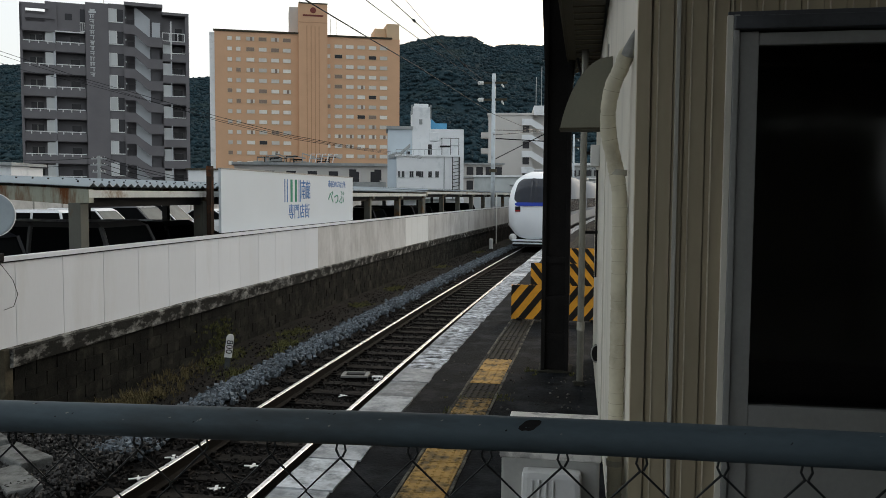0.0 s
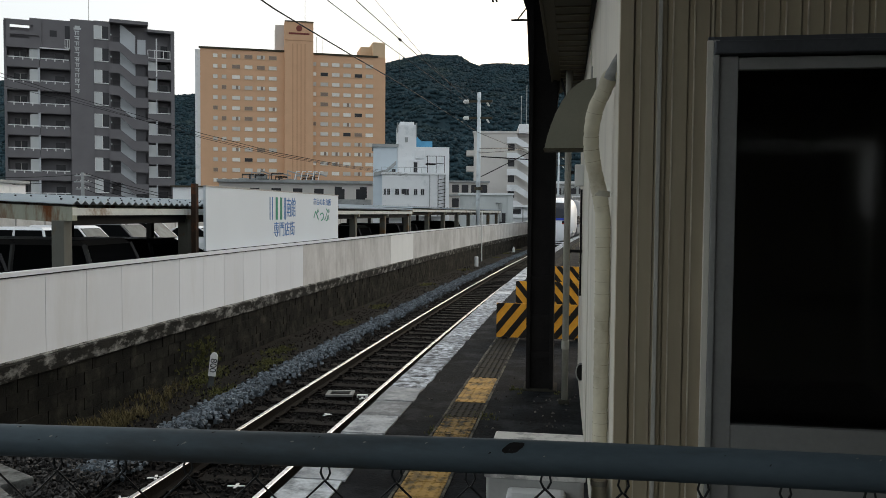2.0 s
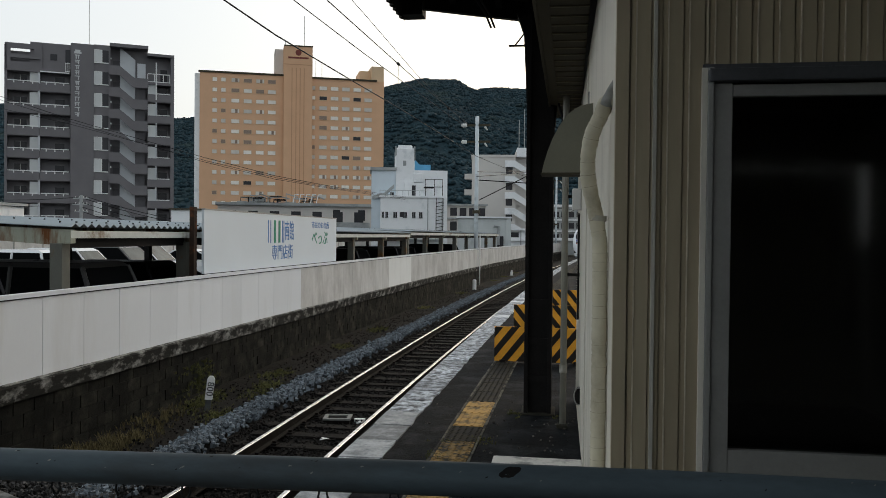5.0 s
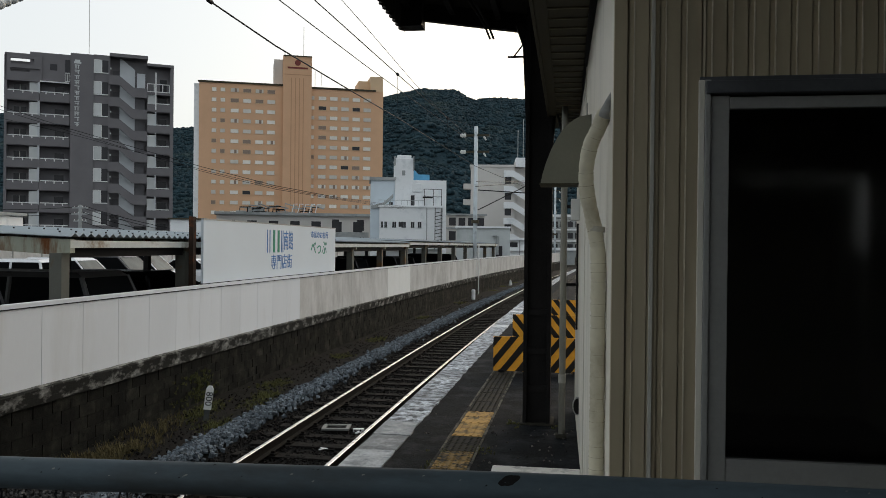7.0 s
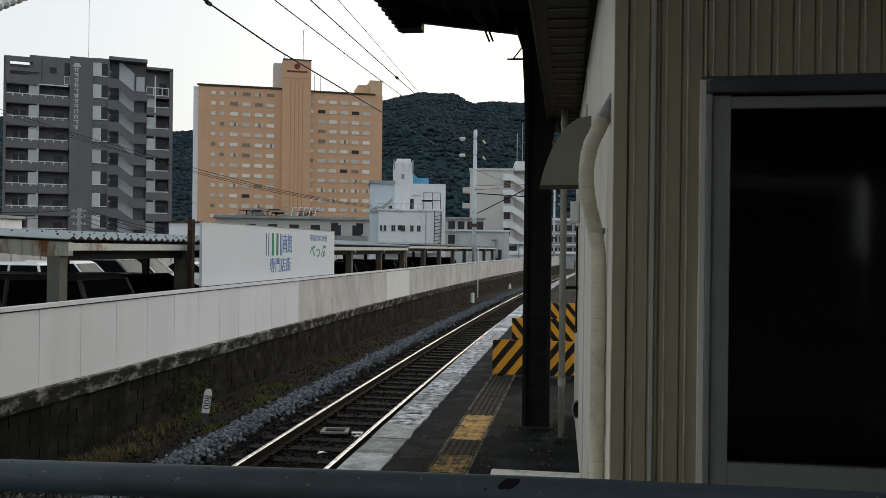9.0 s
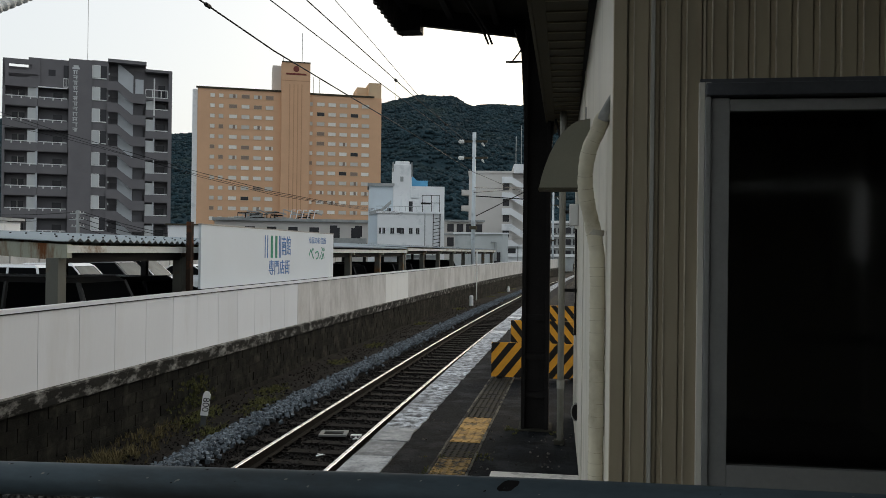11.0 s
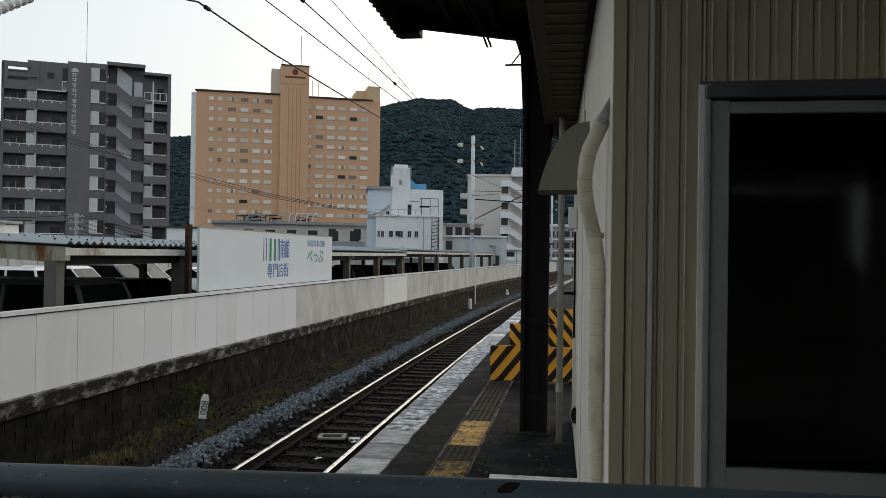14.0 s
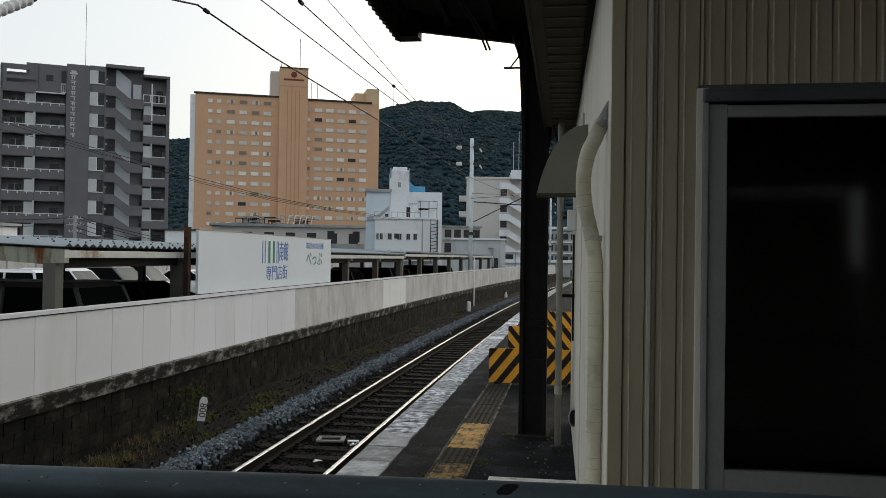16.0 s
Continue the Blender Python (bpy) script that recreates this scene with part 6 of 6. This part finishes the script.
    part("escape_stair", tubes(*[([(10.2, -2.7, 0.8 + i * 0.55), (11.3, -2.7, 1.0 + i * 0.55)], 0.05) for i in range(10)], ([(10.2, -2.7, 0), (10.2, -2.7, 6.6)], 0.06), ([(11.3, -2.7, 0), (11.3, -2.7, 6.6)], 0.06), n=5), BLACK_STEEL, w)
    # small roofs further right
    r = thing("long_low_house", "low cream house with a tiled roof behind the parking lot", "house", facing(-21.5, 145, -15, 147))
    part("wall", boxes((0, 0, 0, 7, 6, 7.4)), FAR_BEIGE, r)
    part("roof", boxes((-0.3, -0.5, 7.4, 7.3, 6, 7.7), (-0.2, -0.3, 5.0, 7.2, 0, 5.3)), FAR_GREY, r)
    for i in range(4):
        part("window", boxes((0.6 + i * 1.7, -0.08, 3.0, 1.8 + i * 1.7, 0.02, 4.6)), PANE_DARK, r)
        part("window", boxes((0.6 + i * 1.7, -0.08, 5.6, 1.8 + i * 1.7, 0.02, 7.0)), PANE_DARK, r)


def beige_flats():
    b = thing("beige_apartment_house", "beige concrete flats with zigzag outside stairs", "apartment building", facing(-18.3, 155, -4.9, 156.3))
    part("wall", boxes((0, 0, 0, 8.2, 12, 16.9), (8.2, 1.4, 0, 13.4, 12, 18)), FAR_BEIGE, b)
    part("parapet", boxes((-0.2, -0.2, 16.9, 8.4, 12, 17.3)), FAR_BEIGE, b)
    for i in range(5):
        z = i * 2.95 + 1.0
        part("side_balcony", boxes((-1.4, 1, z, 0, 4, z + 1.0)), FAR_BEIGE, b)
        bm = bmesh.new()
        prism(bm, [(6.2, z + 3.4), (8.0, z + 3.4), (10.4, z + 1.9), (12.8, z + 1.9), (12.8, z + 0.7), (10.3, z + 0.7), (7.9, z + 2.2), (6.2, z + 2.2)], -0.7, -0.5)
        part("stair_parapet", bm, FAR_WHITE, b, "pale sloping stair parapet")
        # dark sheets before the wall paint the shade within the stairs
        part("stair_recess", boxes((6.4, -0.06, z + 0.9, 7.6, 0.02, z + 2.2)), PANE_DARK, b)
        part("stair_recess", boxes((10.6, 1.3, z + 2.0, 12.6, 1.38, z + 3.3)), BROWN_SHEET, b)
    part("stair_house", boxes((8.4, -0.4, 16.9, 12.4, 6, 18.6)), FAR_WHITE, b)
    for x, z in ((8.8, 24), (9.8, 26)):
        part("antenna", tubes(([(x, 1, 17), (x, 1, z)], 0.07), n=5), FAR_GREY, b)
    c = thing("concrete_shed", "grey streaked concrete shed at the end of the parking lot", "shed", facing(-8.9, 66, -4.75, 66.5, -1.1))
    part("wall", boxes((0, 0.3, 0, 3.85, 9, 4.35)), WASHED, c)
    part("roof_edge", boxes((-0.1, 0.1, 4.35, 4.34, 9, 4.47)), FAR_WHITE, c)
    part("front_wall", boxes((3.85, 0.22, 0, 4.3, 9, 4.35)), WASHED, c)
    part("vent_pipe", tubes(([(3.3, 0.2, 2.2), (3.3, 0.2, 3.7), (2.9, 0.2, 3.7)], 0.1), n=8), FAR_GREY, c)
    part("door", boxes((3.2, 0.22, 1.2, 3.7, 0.3, 2.9)), PANE_DARK, c)
    d = thing("white_kiosk", "small white shop front beyond the shed", "building", facing(-6.3, 85, -4.4, 85.2, -0.8))
    part("wall", boxes((0, 0, 0, 1.9, 4, 3.2)), FAR_WHITE, d)
    part("opening", boxes((0.3, -0.06, 2.5, 1.15, 0.02, 3.0)), PANE_DARK, d)
    part("ledge", boxes((-0.2, -0.6, 3.2, 1.95, 3, 3.4), (-0.1, -0.3, 2.1, 1.95, 0, 2.3)), FAR_WHITE, d)

    part("post", boxes((1.3, -0.5, 0, 1.4, -0.4, 3.2)), FAR_GREY, d)
    e = thing("distant_office", "grey distant building with rows of windows beyond the curve", "building", facing(-5.6, 178, 6.5, 179, -0.5))
    part("wall", boxes((0, 0, 0, 12, 8, 8.6)), FAR_GREY, e)
    part("parapet", boxes((-0.2, -0.2, 8.6, 12.2, 8, 9.1)), FAR_WHITE, e)
    for i in range(7):
        for z in (1.6, 4.0, 6.4):
            part("window", boxes((0.6 + i * 1.6, -0.06, z, 1.7 + i * 1.6, 0.02, z + 1.2)), PANE_DARK, e)
    for z in (3.3, 5.7):
        part("ledge", boxes((-0.1, -0.4, z, 12.1, 0, z + 0.3)), FAR_WHITE, e)
    h = thing("low_white_house", "low white-roofed hut beside the line", "building", facing(-2.6, 128, 1.0, 128.4, -1.0))
    part("wall", boxes((0, 0, 0, 3.6, 5, 2.2)), FAR_GREY, h)
    part("roof", boxes((-0.3, -0.4, 2.2, 3.9, 5, 2.6)), FAR_WHITE, h)


# ---- masts and wires ----
def catenary_mast(name, m, height, label):
    c = thing(name, label, "overhead line mast", m)
    part("pole", tubes(([(0, 0, 0), (0, 0, height)], [0.13, 0.115]), n=16), mat("mast_paint", (0.55, 0.6, 0.63), 0.6, scale=2, vary=0.12, bump=0.05, stain=(0.35, 0.38, 0.4), stain_scale=1.5, stain_amount=0.35), c, soft=True)
    for z in (height - 0.55, height - 1.55):
        part("cross_arm", boxes((-0.75, -0.07, z - 0.06, 0.8, 0.07, z + 0.06)), BROWN_SHEET, c, "rusty cross arm")
        for x in (-0.85, -0.7):
            part("insulator", tubes(([(x, -0.1, z), (x, -0.06, z), (x, 0.06, z), (x, 0.1, z)], [0.04, 0.12, 0.12, 0.04]), n=12), CERAMIC, c, "white disc insulator")
        part("insulator", tubes(([(0.5, 0, z), (0.5, 0, z - 0.12), (0.62, 0, z - 0.3)], [0.03, 0.07, 0.04]), n=8), CERAMIC, c)
    part("sleeve", tubes(([(0, 0, height * 0.42), (0, 0, height * 0.44)], 0.24), n=12), BROWN_SHEET, c)
    part("bracket", tubes(([(0.15, 0, height * 0.62), (3.4, 0, height * 0.6)], 0.035), ([(0.15, 0, height * 0.5), (3.4, 0, height * 0.66)], 0.03), n=6), BLACK_STEEL, c, "hinged wire bracket")
    return c


def wires():
    c = catenary_mast("catenary_mast", Matrix.Translation(B(-6.96, 50, GROUND)), 10.2, "pale blue-grey overhead line pole behind the fence")
    part("earth_pipe", tubes(([(0.3, -0.5, 0.0), (0.3, -0.5, 3.0)], 0.035), n=8), WHITE, c, "thin white cable pipe")
    catenary_mast("catenary_mast", Matrix.Translation(B(-6.96, 100.5, GROUND)), 10.2, "distant overhead line pole beside the curve")
    catenary_mast("catenary_mast", Matrix.Translation(B(-6.96, 150, GROUND)), 10.2, "far overhead line pole beside the curve")
    catenary_mast("catenary_mast", Matrix.Translation(B(0.9, 115, GROUND)), 9.6, "distant overhead line pole on the platform side")

    def wire(name, pts, r, label, sag=0.0, extra=None):
        w = thing(name, label, "overhead wire")
        out = []
        for a, b in zip(pts, pts[1:]):
            a, b = Vector(a), Vector(b)
            for i in range(16):
                t = i / 16
                q = a.lerp(b, t)
                q.z -= sag * 4 * t * (1 - t)
                out.append(q)
        out.append(Vector(pts[-1]))
        part("strand", tubes((out, r), n=5), CABLE, w)
        if extra:
            extra(w, out)
        return w
    return wire


def sky_lines():
    wire = wires()
    wire("feeder_wire", [(-3.57, 7.08, 4.13), (-3.57, 7.65, 4.25), (-3.57, 7.85, 4.25), (-3.55, 9.69, 4.24), (-3.51, 13.40, 4.33), (-3.45, 16.70, 4.41), (-3.34, 22.34, 4.49), (-3.18, 28.31, 4.55), (-2.48, 46.43, 5.14)], 0.0095, "slack overhead catenary wire above the track")
    wire("feeder_wire", [(-7.7, 17.78, 8.23), (-7.66, 20.01, 8.26), (-7.46, 29.34, 8.40), (-7.3, 35.12, 8.51), (-6.47, 50.53, 8.54)], 0.015, "thin overhead feeder wire beside the track")
    wire("feeder_wire", [(-7.59, 20.13, 9.07), (-7.53, 22.83, 9.05), (-7.35, 29.30, 9.03), (-7.19, 34.27, 9.00), (-6.72, 45.65, 8.88), (-6.41, 51.71, 8.84)], 0.018, "overhead feeder wire with dark clamps")
    wire("feeder_wire", [(-7.91, 23.77, 10.41), (-7.84, 26.52, 10.28), (-7.71, 30.68, 10.10), (-7.38, 39.65, 9.56), (-7.02, 47.70, 9.22), (-5.65, 50.0, 9.0)], 0.012, "very thin overhead wire")
    wire("power_line", [(-47.43, 60.00, 13.37), (-44.44, 60.00, 12.41), (-38.96, 60.00, 10.69), (-27.77, 60.00, 7.62), (-21.89, 60.00, 6.17), (-17.1, 60.00, 5.3), (-25.5, 128.5, 7.8)], 0.02, "black utility cable sagging before the buildings")
    wire("power_line", [(-47.41, 60.00, 12.42), (-44.42, 60.00, 11.49), (-38.95, 60.00, 10.29), (-27.77, 60.00, 7.41), (-21.89, 60.00, 6.04), (-17.1, 60.00, 5.22), (-25.6, 128.5, 7.6)], 0.016, "second black utility cable before the buildings")
    wire("power_line", [(-48.21, 61.00, 13.24), (-45.17, 61.00, 12.29), (-39.61, 61.00, 10.65), (-28.23, 61.00, 7.37), (-22.25, 61.00, 5.98), (-17.3, 61.00, 5.2), (-25.7, 128.5, 7.4)], 0.016, "thin utility cable before the buildings")
    wire("feeder_wire", [(-5.38, 48.52, 5.58), (-4.78, 59.24, 6.37), (-3.22, 80.63, 8.18)], 0.022, "dark bracket cable at the mast")
    wire("feeder_wire", [(-5.39, 48.19, 5.28), (-4.77, 59.29, 6.2), (-3.72, 74.40, 7.54)], 0.022, "dark stay cable at the mast")
    clamps = thing("wire_clamps", "small dark clamps on the overhead wires", "wire clamp")
    for x, y, z, r in ((-3.57, 7.85, 4.25, 0.022), (-7.19, 34.27, 9.0, 0.06), (-6.72, 45.65, 8.88, 0.07), (-7.53, 22.83, 9.05, 0.06)):
        part("clamp", tubes(([(x, y - r * 2, z), (x, y + r * 2, z)], r), n=8), CABLE, clamps)
    for x, y, z in ((-7.19, 34.27, 9.0), (-6.72, 45.65, 8.88)):
        part("dropper", tubes(([(x, y, z), (x, y, z - 1.75)], 0.007), n=5), CABLE, clamps, "thin dropper wire")
    ins = thing("strain_insulator", "ribbed white strain insulator on the overhead line", "insulator")
    a, b = Vector((-7.9, 9.2, 4.4)), Vector((-7.73, 11.0, 5.47))
    pts, rad = [], []
    for i in range(60):
        pts.append(a.lerp(b, i / 59))
        rad.append(0.05 if i % 4 in (0, 1) else 0.085)
    part("ribs", tubes((pts, rad), n=16), CERAMIC, ins, soft=False)
    part("end_cap", tubes(([b, b + (b - a) * 0.06], 0.06), n=12), BLACK_STEEL, ins)
    part("wire", tubes(([b, b + (b - a) * 6], 0.012), n=5), CABLE, ins)


# ---- distance ----
def hill():
    prof = [(-2.5, 0.1), (-1.6, 0.13), (-1.1, 0.15), (-0.74, 0.168), (-0.6, 0.15), (-0.487, 0.146), (-0.36, 0.16), (-0.2275, 0.181), (-0.2, 0.187), (-0.179, 0.1905), (-0.16, 0.189), (-0.14, 0.1885), (-0.116, 0.176), (-0.095, 0.178), (-0.0547, 0.176), (0.05, 0.165), (0.2, 0.15), (0.6, 0.1), (1.5, 0.06)]

    def ridge(r):
        for (a, ha), (b, hb) in zip(prof, prof[1:]):
            if a <= r <= b:
                t = (r - a) / (b - a)
                t = t * t * (3 - 2 * t) * 0.5 + t * 0.5
                return ha + (hb - ha) * t
        return 0.05
    bm = bmesh.new()
    rows = []
    D, nr, ny = 1500.0, 760, 84
    depths = [620 + (D - 620) * (1 - (1 - i / ny) ** 1.15) for i in range(ny + 1)] + [1508, 1530, 1900]
    for y in depths:
        t = min(1, max(0, (y - 620) / (D - 620)))
        row = []
        for i in range(nr + 1):
            r = -1.15 + 1.65 * i / nr
            top = ridge(r) * D
            x = r * y
            spur = 0.2 * math.sin(x * 0.012 + 1.7 * math.sin(y * 0.005)) + 0.35 * noise.noise(Vector((x * 0.006, y * 0.005, 1))) + 0.16 * noise.noise(Vector((x * 0.02, y * 0.016, 4)))
            z = top * (t ** 0.85) * (1 + spur * (1 - t) * 0.8)
            if y > 1520:
                z = top * 0.6
            elif t > 0:
                z += (noise.noise(Vector((x * 0.085, y * 0.085, 5))) * 3.0 + noise.noise(Vector((x * 0.2, y * 0.2, 9))) * 2.0) * (0.45 if t > 0.97 else 1)
            row.append(bm.verts.new((x, y, 1.8 + z)))
        rows.append(row)
    for a, b in zip(rows, rows[1:]):
        for k in range(nr):
            bm.faces.new((a[k], a[k + 1], b[k + 1], b[k]))
    ball = bmesh.new()
    bmesh.ops.create_icosphere(ball, subdivisions=1, radius=1)
    base = [v.co.copy() for v in ball.verts]
    tri = [tuple(v.index for v in f.verts) for f in ball.faces]
    ball.free()
    crowns_v, crowns_f = [], []
    for i in range(34000):
        y = depths[min(ny, int(random.random() * (ny + 1)))]
        r = random.uniform(-0.78, -0.42) if i % 5 < 2 else random.uniform(-0.26, 0.05)
        row = rows[depths.index(y)]
        q = row[min(nr, max(0, round((r + 1.15) / 1.65 * nr)))].co.copy()
        dy = random.uniform(-5, 5) if y < 1440 else 0.0
        q += Vector((random.uniform(-3, 3), dy, dy * 0.17))
        size = random.uniform(1.3, 3.0) * (0.7 if y > 1440 else 1.0)
        n0 = len(crowns_v)
        for d in base:
            g = 1 + 0.45 * noise.noise(d * 1.7 + Vector((i * 3.1, 0, 0)))
            crowns_v.append((q.x + d.x * size * g, q.y + d.y * size * g, q.z + size * 0.1 + d.z * size * g * 0.9))
        crowns_f += [(n0 + a, n0 + b, n0 + c) for a, b, c in tri]
    me = bpy.data.meshes.new("woodland")
    me.from_pydata(crowns_v, [], crowns_f)
    me.materials.append(HAZY_FOREST)
    smooth(tagged(new("woodland", me), "dense dark green tree crowns covering the hillside, blue haze in their colour", "trees", "", "stuff"))
    structure("wooded_hill", bm, HAZY_FOREST, "dark green wooded mountain ridge beyond the town, blue haze in its colour", "backdrop", True)


# ---- train ----
def train_car(name, label, tail):
    c = thing(name, label, "train car", None, "train")
    Lc = 20.0
    floor, roof, hw = 0.95, 3.95, 1.44

    def ring(y, w, zb, zt, n=20):
        out = []
        for i in range(n):
            a = 2 * math.pi * (i + 0.5) / n
            ca, sa = math.cos(a), math.sin(a)
            e = 0.76 if tail and y < 4 else 0.6
            out.append((w * math.copysign(abs(ca) ** e, ca), y, (zb + zt) / 2 + (zt - zb) / 2 * math.copysign(abs(sa) ** e, sa)))
        return out
    bm = bmesh.new()
    if tail:
        secs = [ring(-0.0, 0.85, 0.62, 2.1), ring(0.12, 1.1, 0.5, 2.5), ring(0.5, 1.27, 0.45, 3.05), ring(1.1, 1.37, 0.44, 3.5), ring(2.0, 1.43, 0.44, 3.8), ring(3.2, hw, 0.42, 3.92), ring(4.5, hw, 0.5, roof)]
        part("coach_shell", loft(bmesh.new(), [ring(4.505, hw, 0.5, roof), ring(Lc, hw, 0.5, roof)]), TRAIN_WHITE_SHADED, c, "white coach sides greyed as if in shade", soft=True)
    else:
        secs = [ring(0.2, hw, 0.5, roof), ring(Lc, hw, 0.5, roof)]
    loft(bm, secs)
    part("body", bm, TRAIN_WHITE if tail else TRAIN_WHITE_SHADED, c, "glossy white body shell" if tail else "white body shell greyed as if in shade", soft=True)
    part("underframe", boxes((-1.15, 1.2 if tail else 0.3, 0.2, 1.15, Lc - 0.2, 0.62)), TRAIN_BLACK, c)
    for sx in (-1, 1):
        part("window_band", boxes((sx * 1.445 - 0.01, 4.6 if tail else 1.5, 1.75, sx * 1.445 + 0.01, Lc - 1.5, 2.45)), PANE_DARK, c, "dark window band")
        part("skirt_band", boxes((sx * 1.44 - 0.012, 4.6 if tail else 0.5, 1.0, sx * 1.44 + 0.012, Lc - 0.3, 1.55)), TRAIN_GREY, c, "grey lower band")
    part("roof_unit", boxes((-0.8, 7, 3.9, 0.8, 12, 4.15), bevel=0.08), TRAIN_GREY, c)
    for y in (3.2, Lc - 3.2):
        b = part("bogie", boxes((-0.9, y - 1.3, 0.15, 0.9, y + 1.3, 0.5)), TRAIN_BLACK, c)
        for dy in (-0.9, 0.9):
            part("wheel", tubes(([(-0.6, y + dy, 0.42), (0.6, y + dy, 0.42)], 0.42), n=16), RUST, b)
    if tail:
        # windscreen: a slice of the nose, a little proud
        def patch(z0, z1, wfrac, lift, nz=6, nx=10, taper=0.0, rounded=0.0):
            bm = bmesh.new()
            rows = []
            for i in range(nz + 1):
                z = z0 + (z1 - z0) * i / nz
                row = []
                for j in range(nx + 1):
                    q = i / nz
                    fx = (-1 + 2 * j / nx) * wfrac * (1 - taper * q) * (1 - 0.3 * rounded * abs(2 * q - 1) ** 5)
                    x, y = nose(fx, z)
                    row.append(bm.verts.new((x, y - lift, z)))
                rows.append(row)
            for a, b in zip(rows, rows[1:]):
                for k in range(nx):
                    bm.faces.new((a[k], a[k + 1], b[k + 1], b[k]))
            return bm

        def half_width(y, z):
            for p, q in zip(KEYS, KEYS[1:]):
                if p[0] <= y <= q[0]:
                    t = (y - p[0]) / (q[0] - p[0])
                    w, zb, zt = (p[i] + (q[i] - p[i]) * t for i in (1, 2, 3))
                    v = (z - (zb + zt) / 2) / ((zt - zb) / 2)
                    if abs(v) >= 1:
                        return 0.0
                    sa = abs(v) ** (1 / 0.76)
                    ca = math.sqrt(max(0, 1 - sa * sa))
                    return w * ca ** 0.76
            return 0.0
        KEYS = [(0.0, 0.85, 0.62, 2.1), (0.12, 1.1, 0.5, 2.5), (0.5, 1.27, 0.45, 3.05), (1.1, 1.37, 0.44, 3.5), (2.0, 1.43, 0.44, 3.8), (3.2, 1.44, 0.42, 3.92), (4.5, 1.44, 0.5, 3.95)]

        def nose(fx, z):
            x = fx * 1.35
            y = 0.0
            while y < 4.4 and half_width(y, z) < abs(x):
                y += 0.02
            return x, y
        part("windscreen", patch(2.26, 3.5, 0.75, 0.06, 14, 18, 0.16, 1.0), TRAIN_SCREEN, c, "wide dark wraparound windscreen", soft=True)
        part("blue_band", patch(2.13, 2.3, 0.66, 0.075, 3, 16, 0.0, 0.3), TRAIN_BLUE, c, "blue band under the windscreen", soft=True)
        for sx in (-1, 1):
            x, y = nose(sx * 0.55, 1.96)
            part("emblem", boxes((x - 0.13, y - 0.07, 1.84, x + 0.13, y - 0.03, 2.1), bevel=0.01), TRAIN_BLACK, c, "square red and black emblem")
            part("emblem_stripe", boxes((x - 0.11, y - 0.08, 1.86, x + 0.11, y - 0.06, 1.93)), TRAIN_RED, c)
            x, y = nose(sx * 0.95, 1.16)
            bm = bmesh.new()
            bmesh.ops.create_uvsphere(bm, u_segments=12, v_segments=8, radius=0.15, matrix=pose(x, y - 0.05, 1.16))
            part("lamp", bm, CERAMIC, c, "round white lamp", soft=True)
            x, y = nose(sx * 0.74, 0.85)
            bm = bmesh.new()
            bmesh.ops.create_uvsphere(bm, u_segments=12, v_segments=8, radius=0.19, matrix=pose(x, y - 0.08, 0.56))
            part("lamp", bm, CERAMIC, c, "large round white buffer lamp", soft=True)
            part("lamp_recess", tubes(([(x, y - 0.03, 0.85), (x, y + 0.1, 0.85)], 0.15), n=14), TRAIN_BLACK, c)
        part("coupler_cover", boxes((-1.0, -0.12, 0.38, 1.0, 0.25, 0.46), (-0.98, -0.1, 0.24, 0.98, 0.25, 0.31), bevel=0.03), TRAIN_WHITE, c, "white snow-plough bar")
        part("plough", boxes((-0.95, -0.02, 0.12, 0.95, 0.6, 0.3)), TRAIN_BLACK, c)
    return c


def train():
    cars = [train_car("train_car", "glossy white streamlined tail car of a limited express train", True)]
    for i in range(3):
        cars.append(train_car("train_car", "white intermediate car of a limited express train", False))
    return cars


def motions():
    for i, c in enumerate(TRAIN):
        rows = []
        for k in range(33):
            t = k * 0.5
            s = 41.0 + 11.6 * t + i * 20.3
            a, b = B(-3.483, s + 2.5, RAIL_TOP), B(-3.483, s + 17.5, RAIL_TOP)
            d = (b - a).normalized()
            rows.append((t, Matrix.Translation(a - d * 2.5) @ pose(0, 0, 0, 0, 0, math.degrees(math.atan2(-d.x, d.y)))))
        walk(c, rows)


ground_sheet()
rails()
ballast()
platform()
station_building()
platform_roof()
light_blockers()
parking_lot()
sign_board()
satellite_dish()
utility_pole()
apartment()
hotel()
white_house()
beige_flats()
hill()
sky_lines()
fence()
outdoor_unit()
wrapped_pipe()
vent_hood()
downpipe()
barriers()
kilometre_post()
weeds()
TRAIN = train()
boundary_wall()
tactile_paving()
motions()
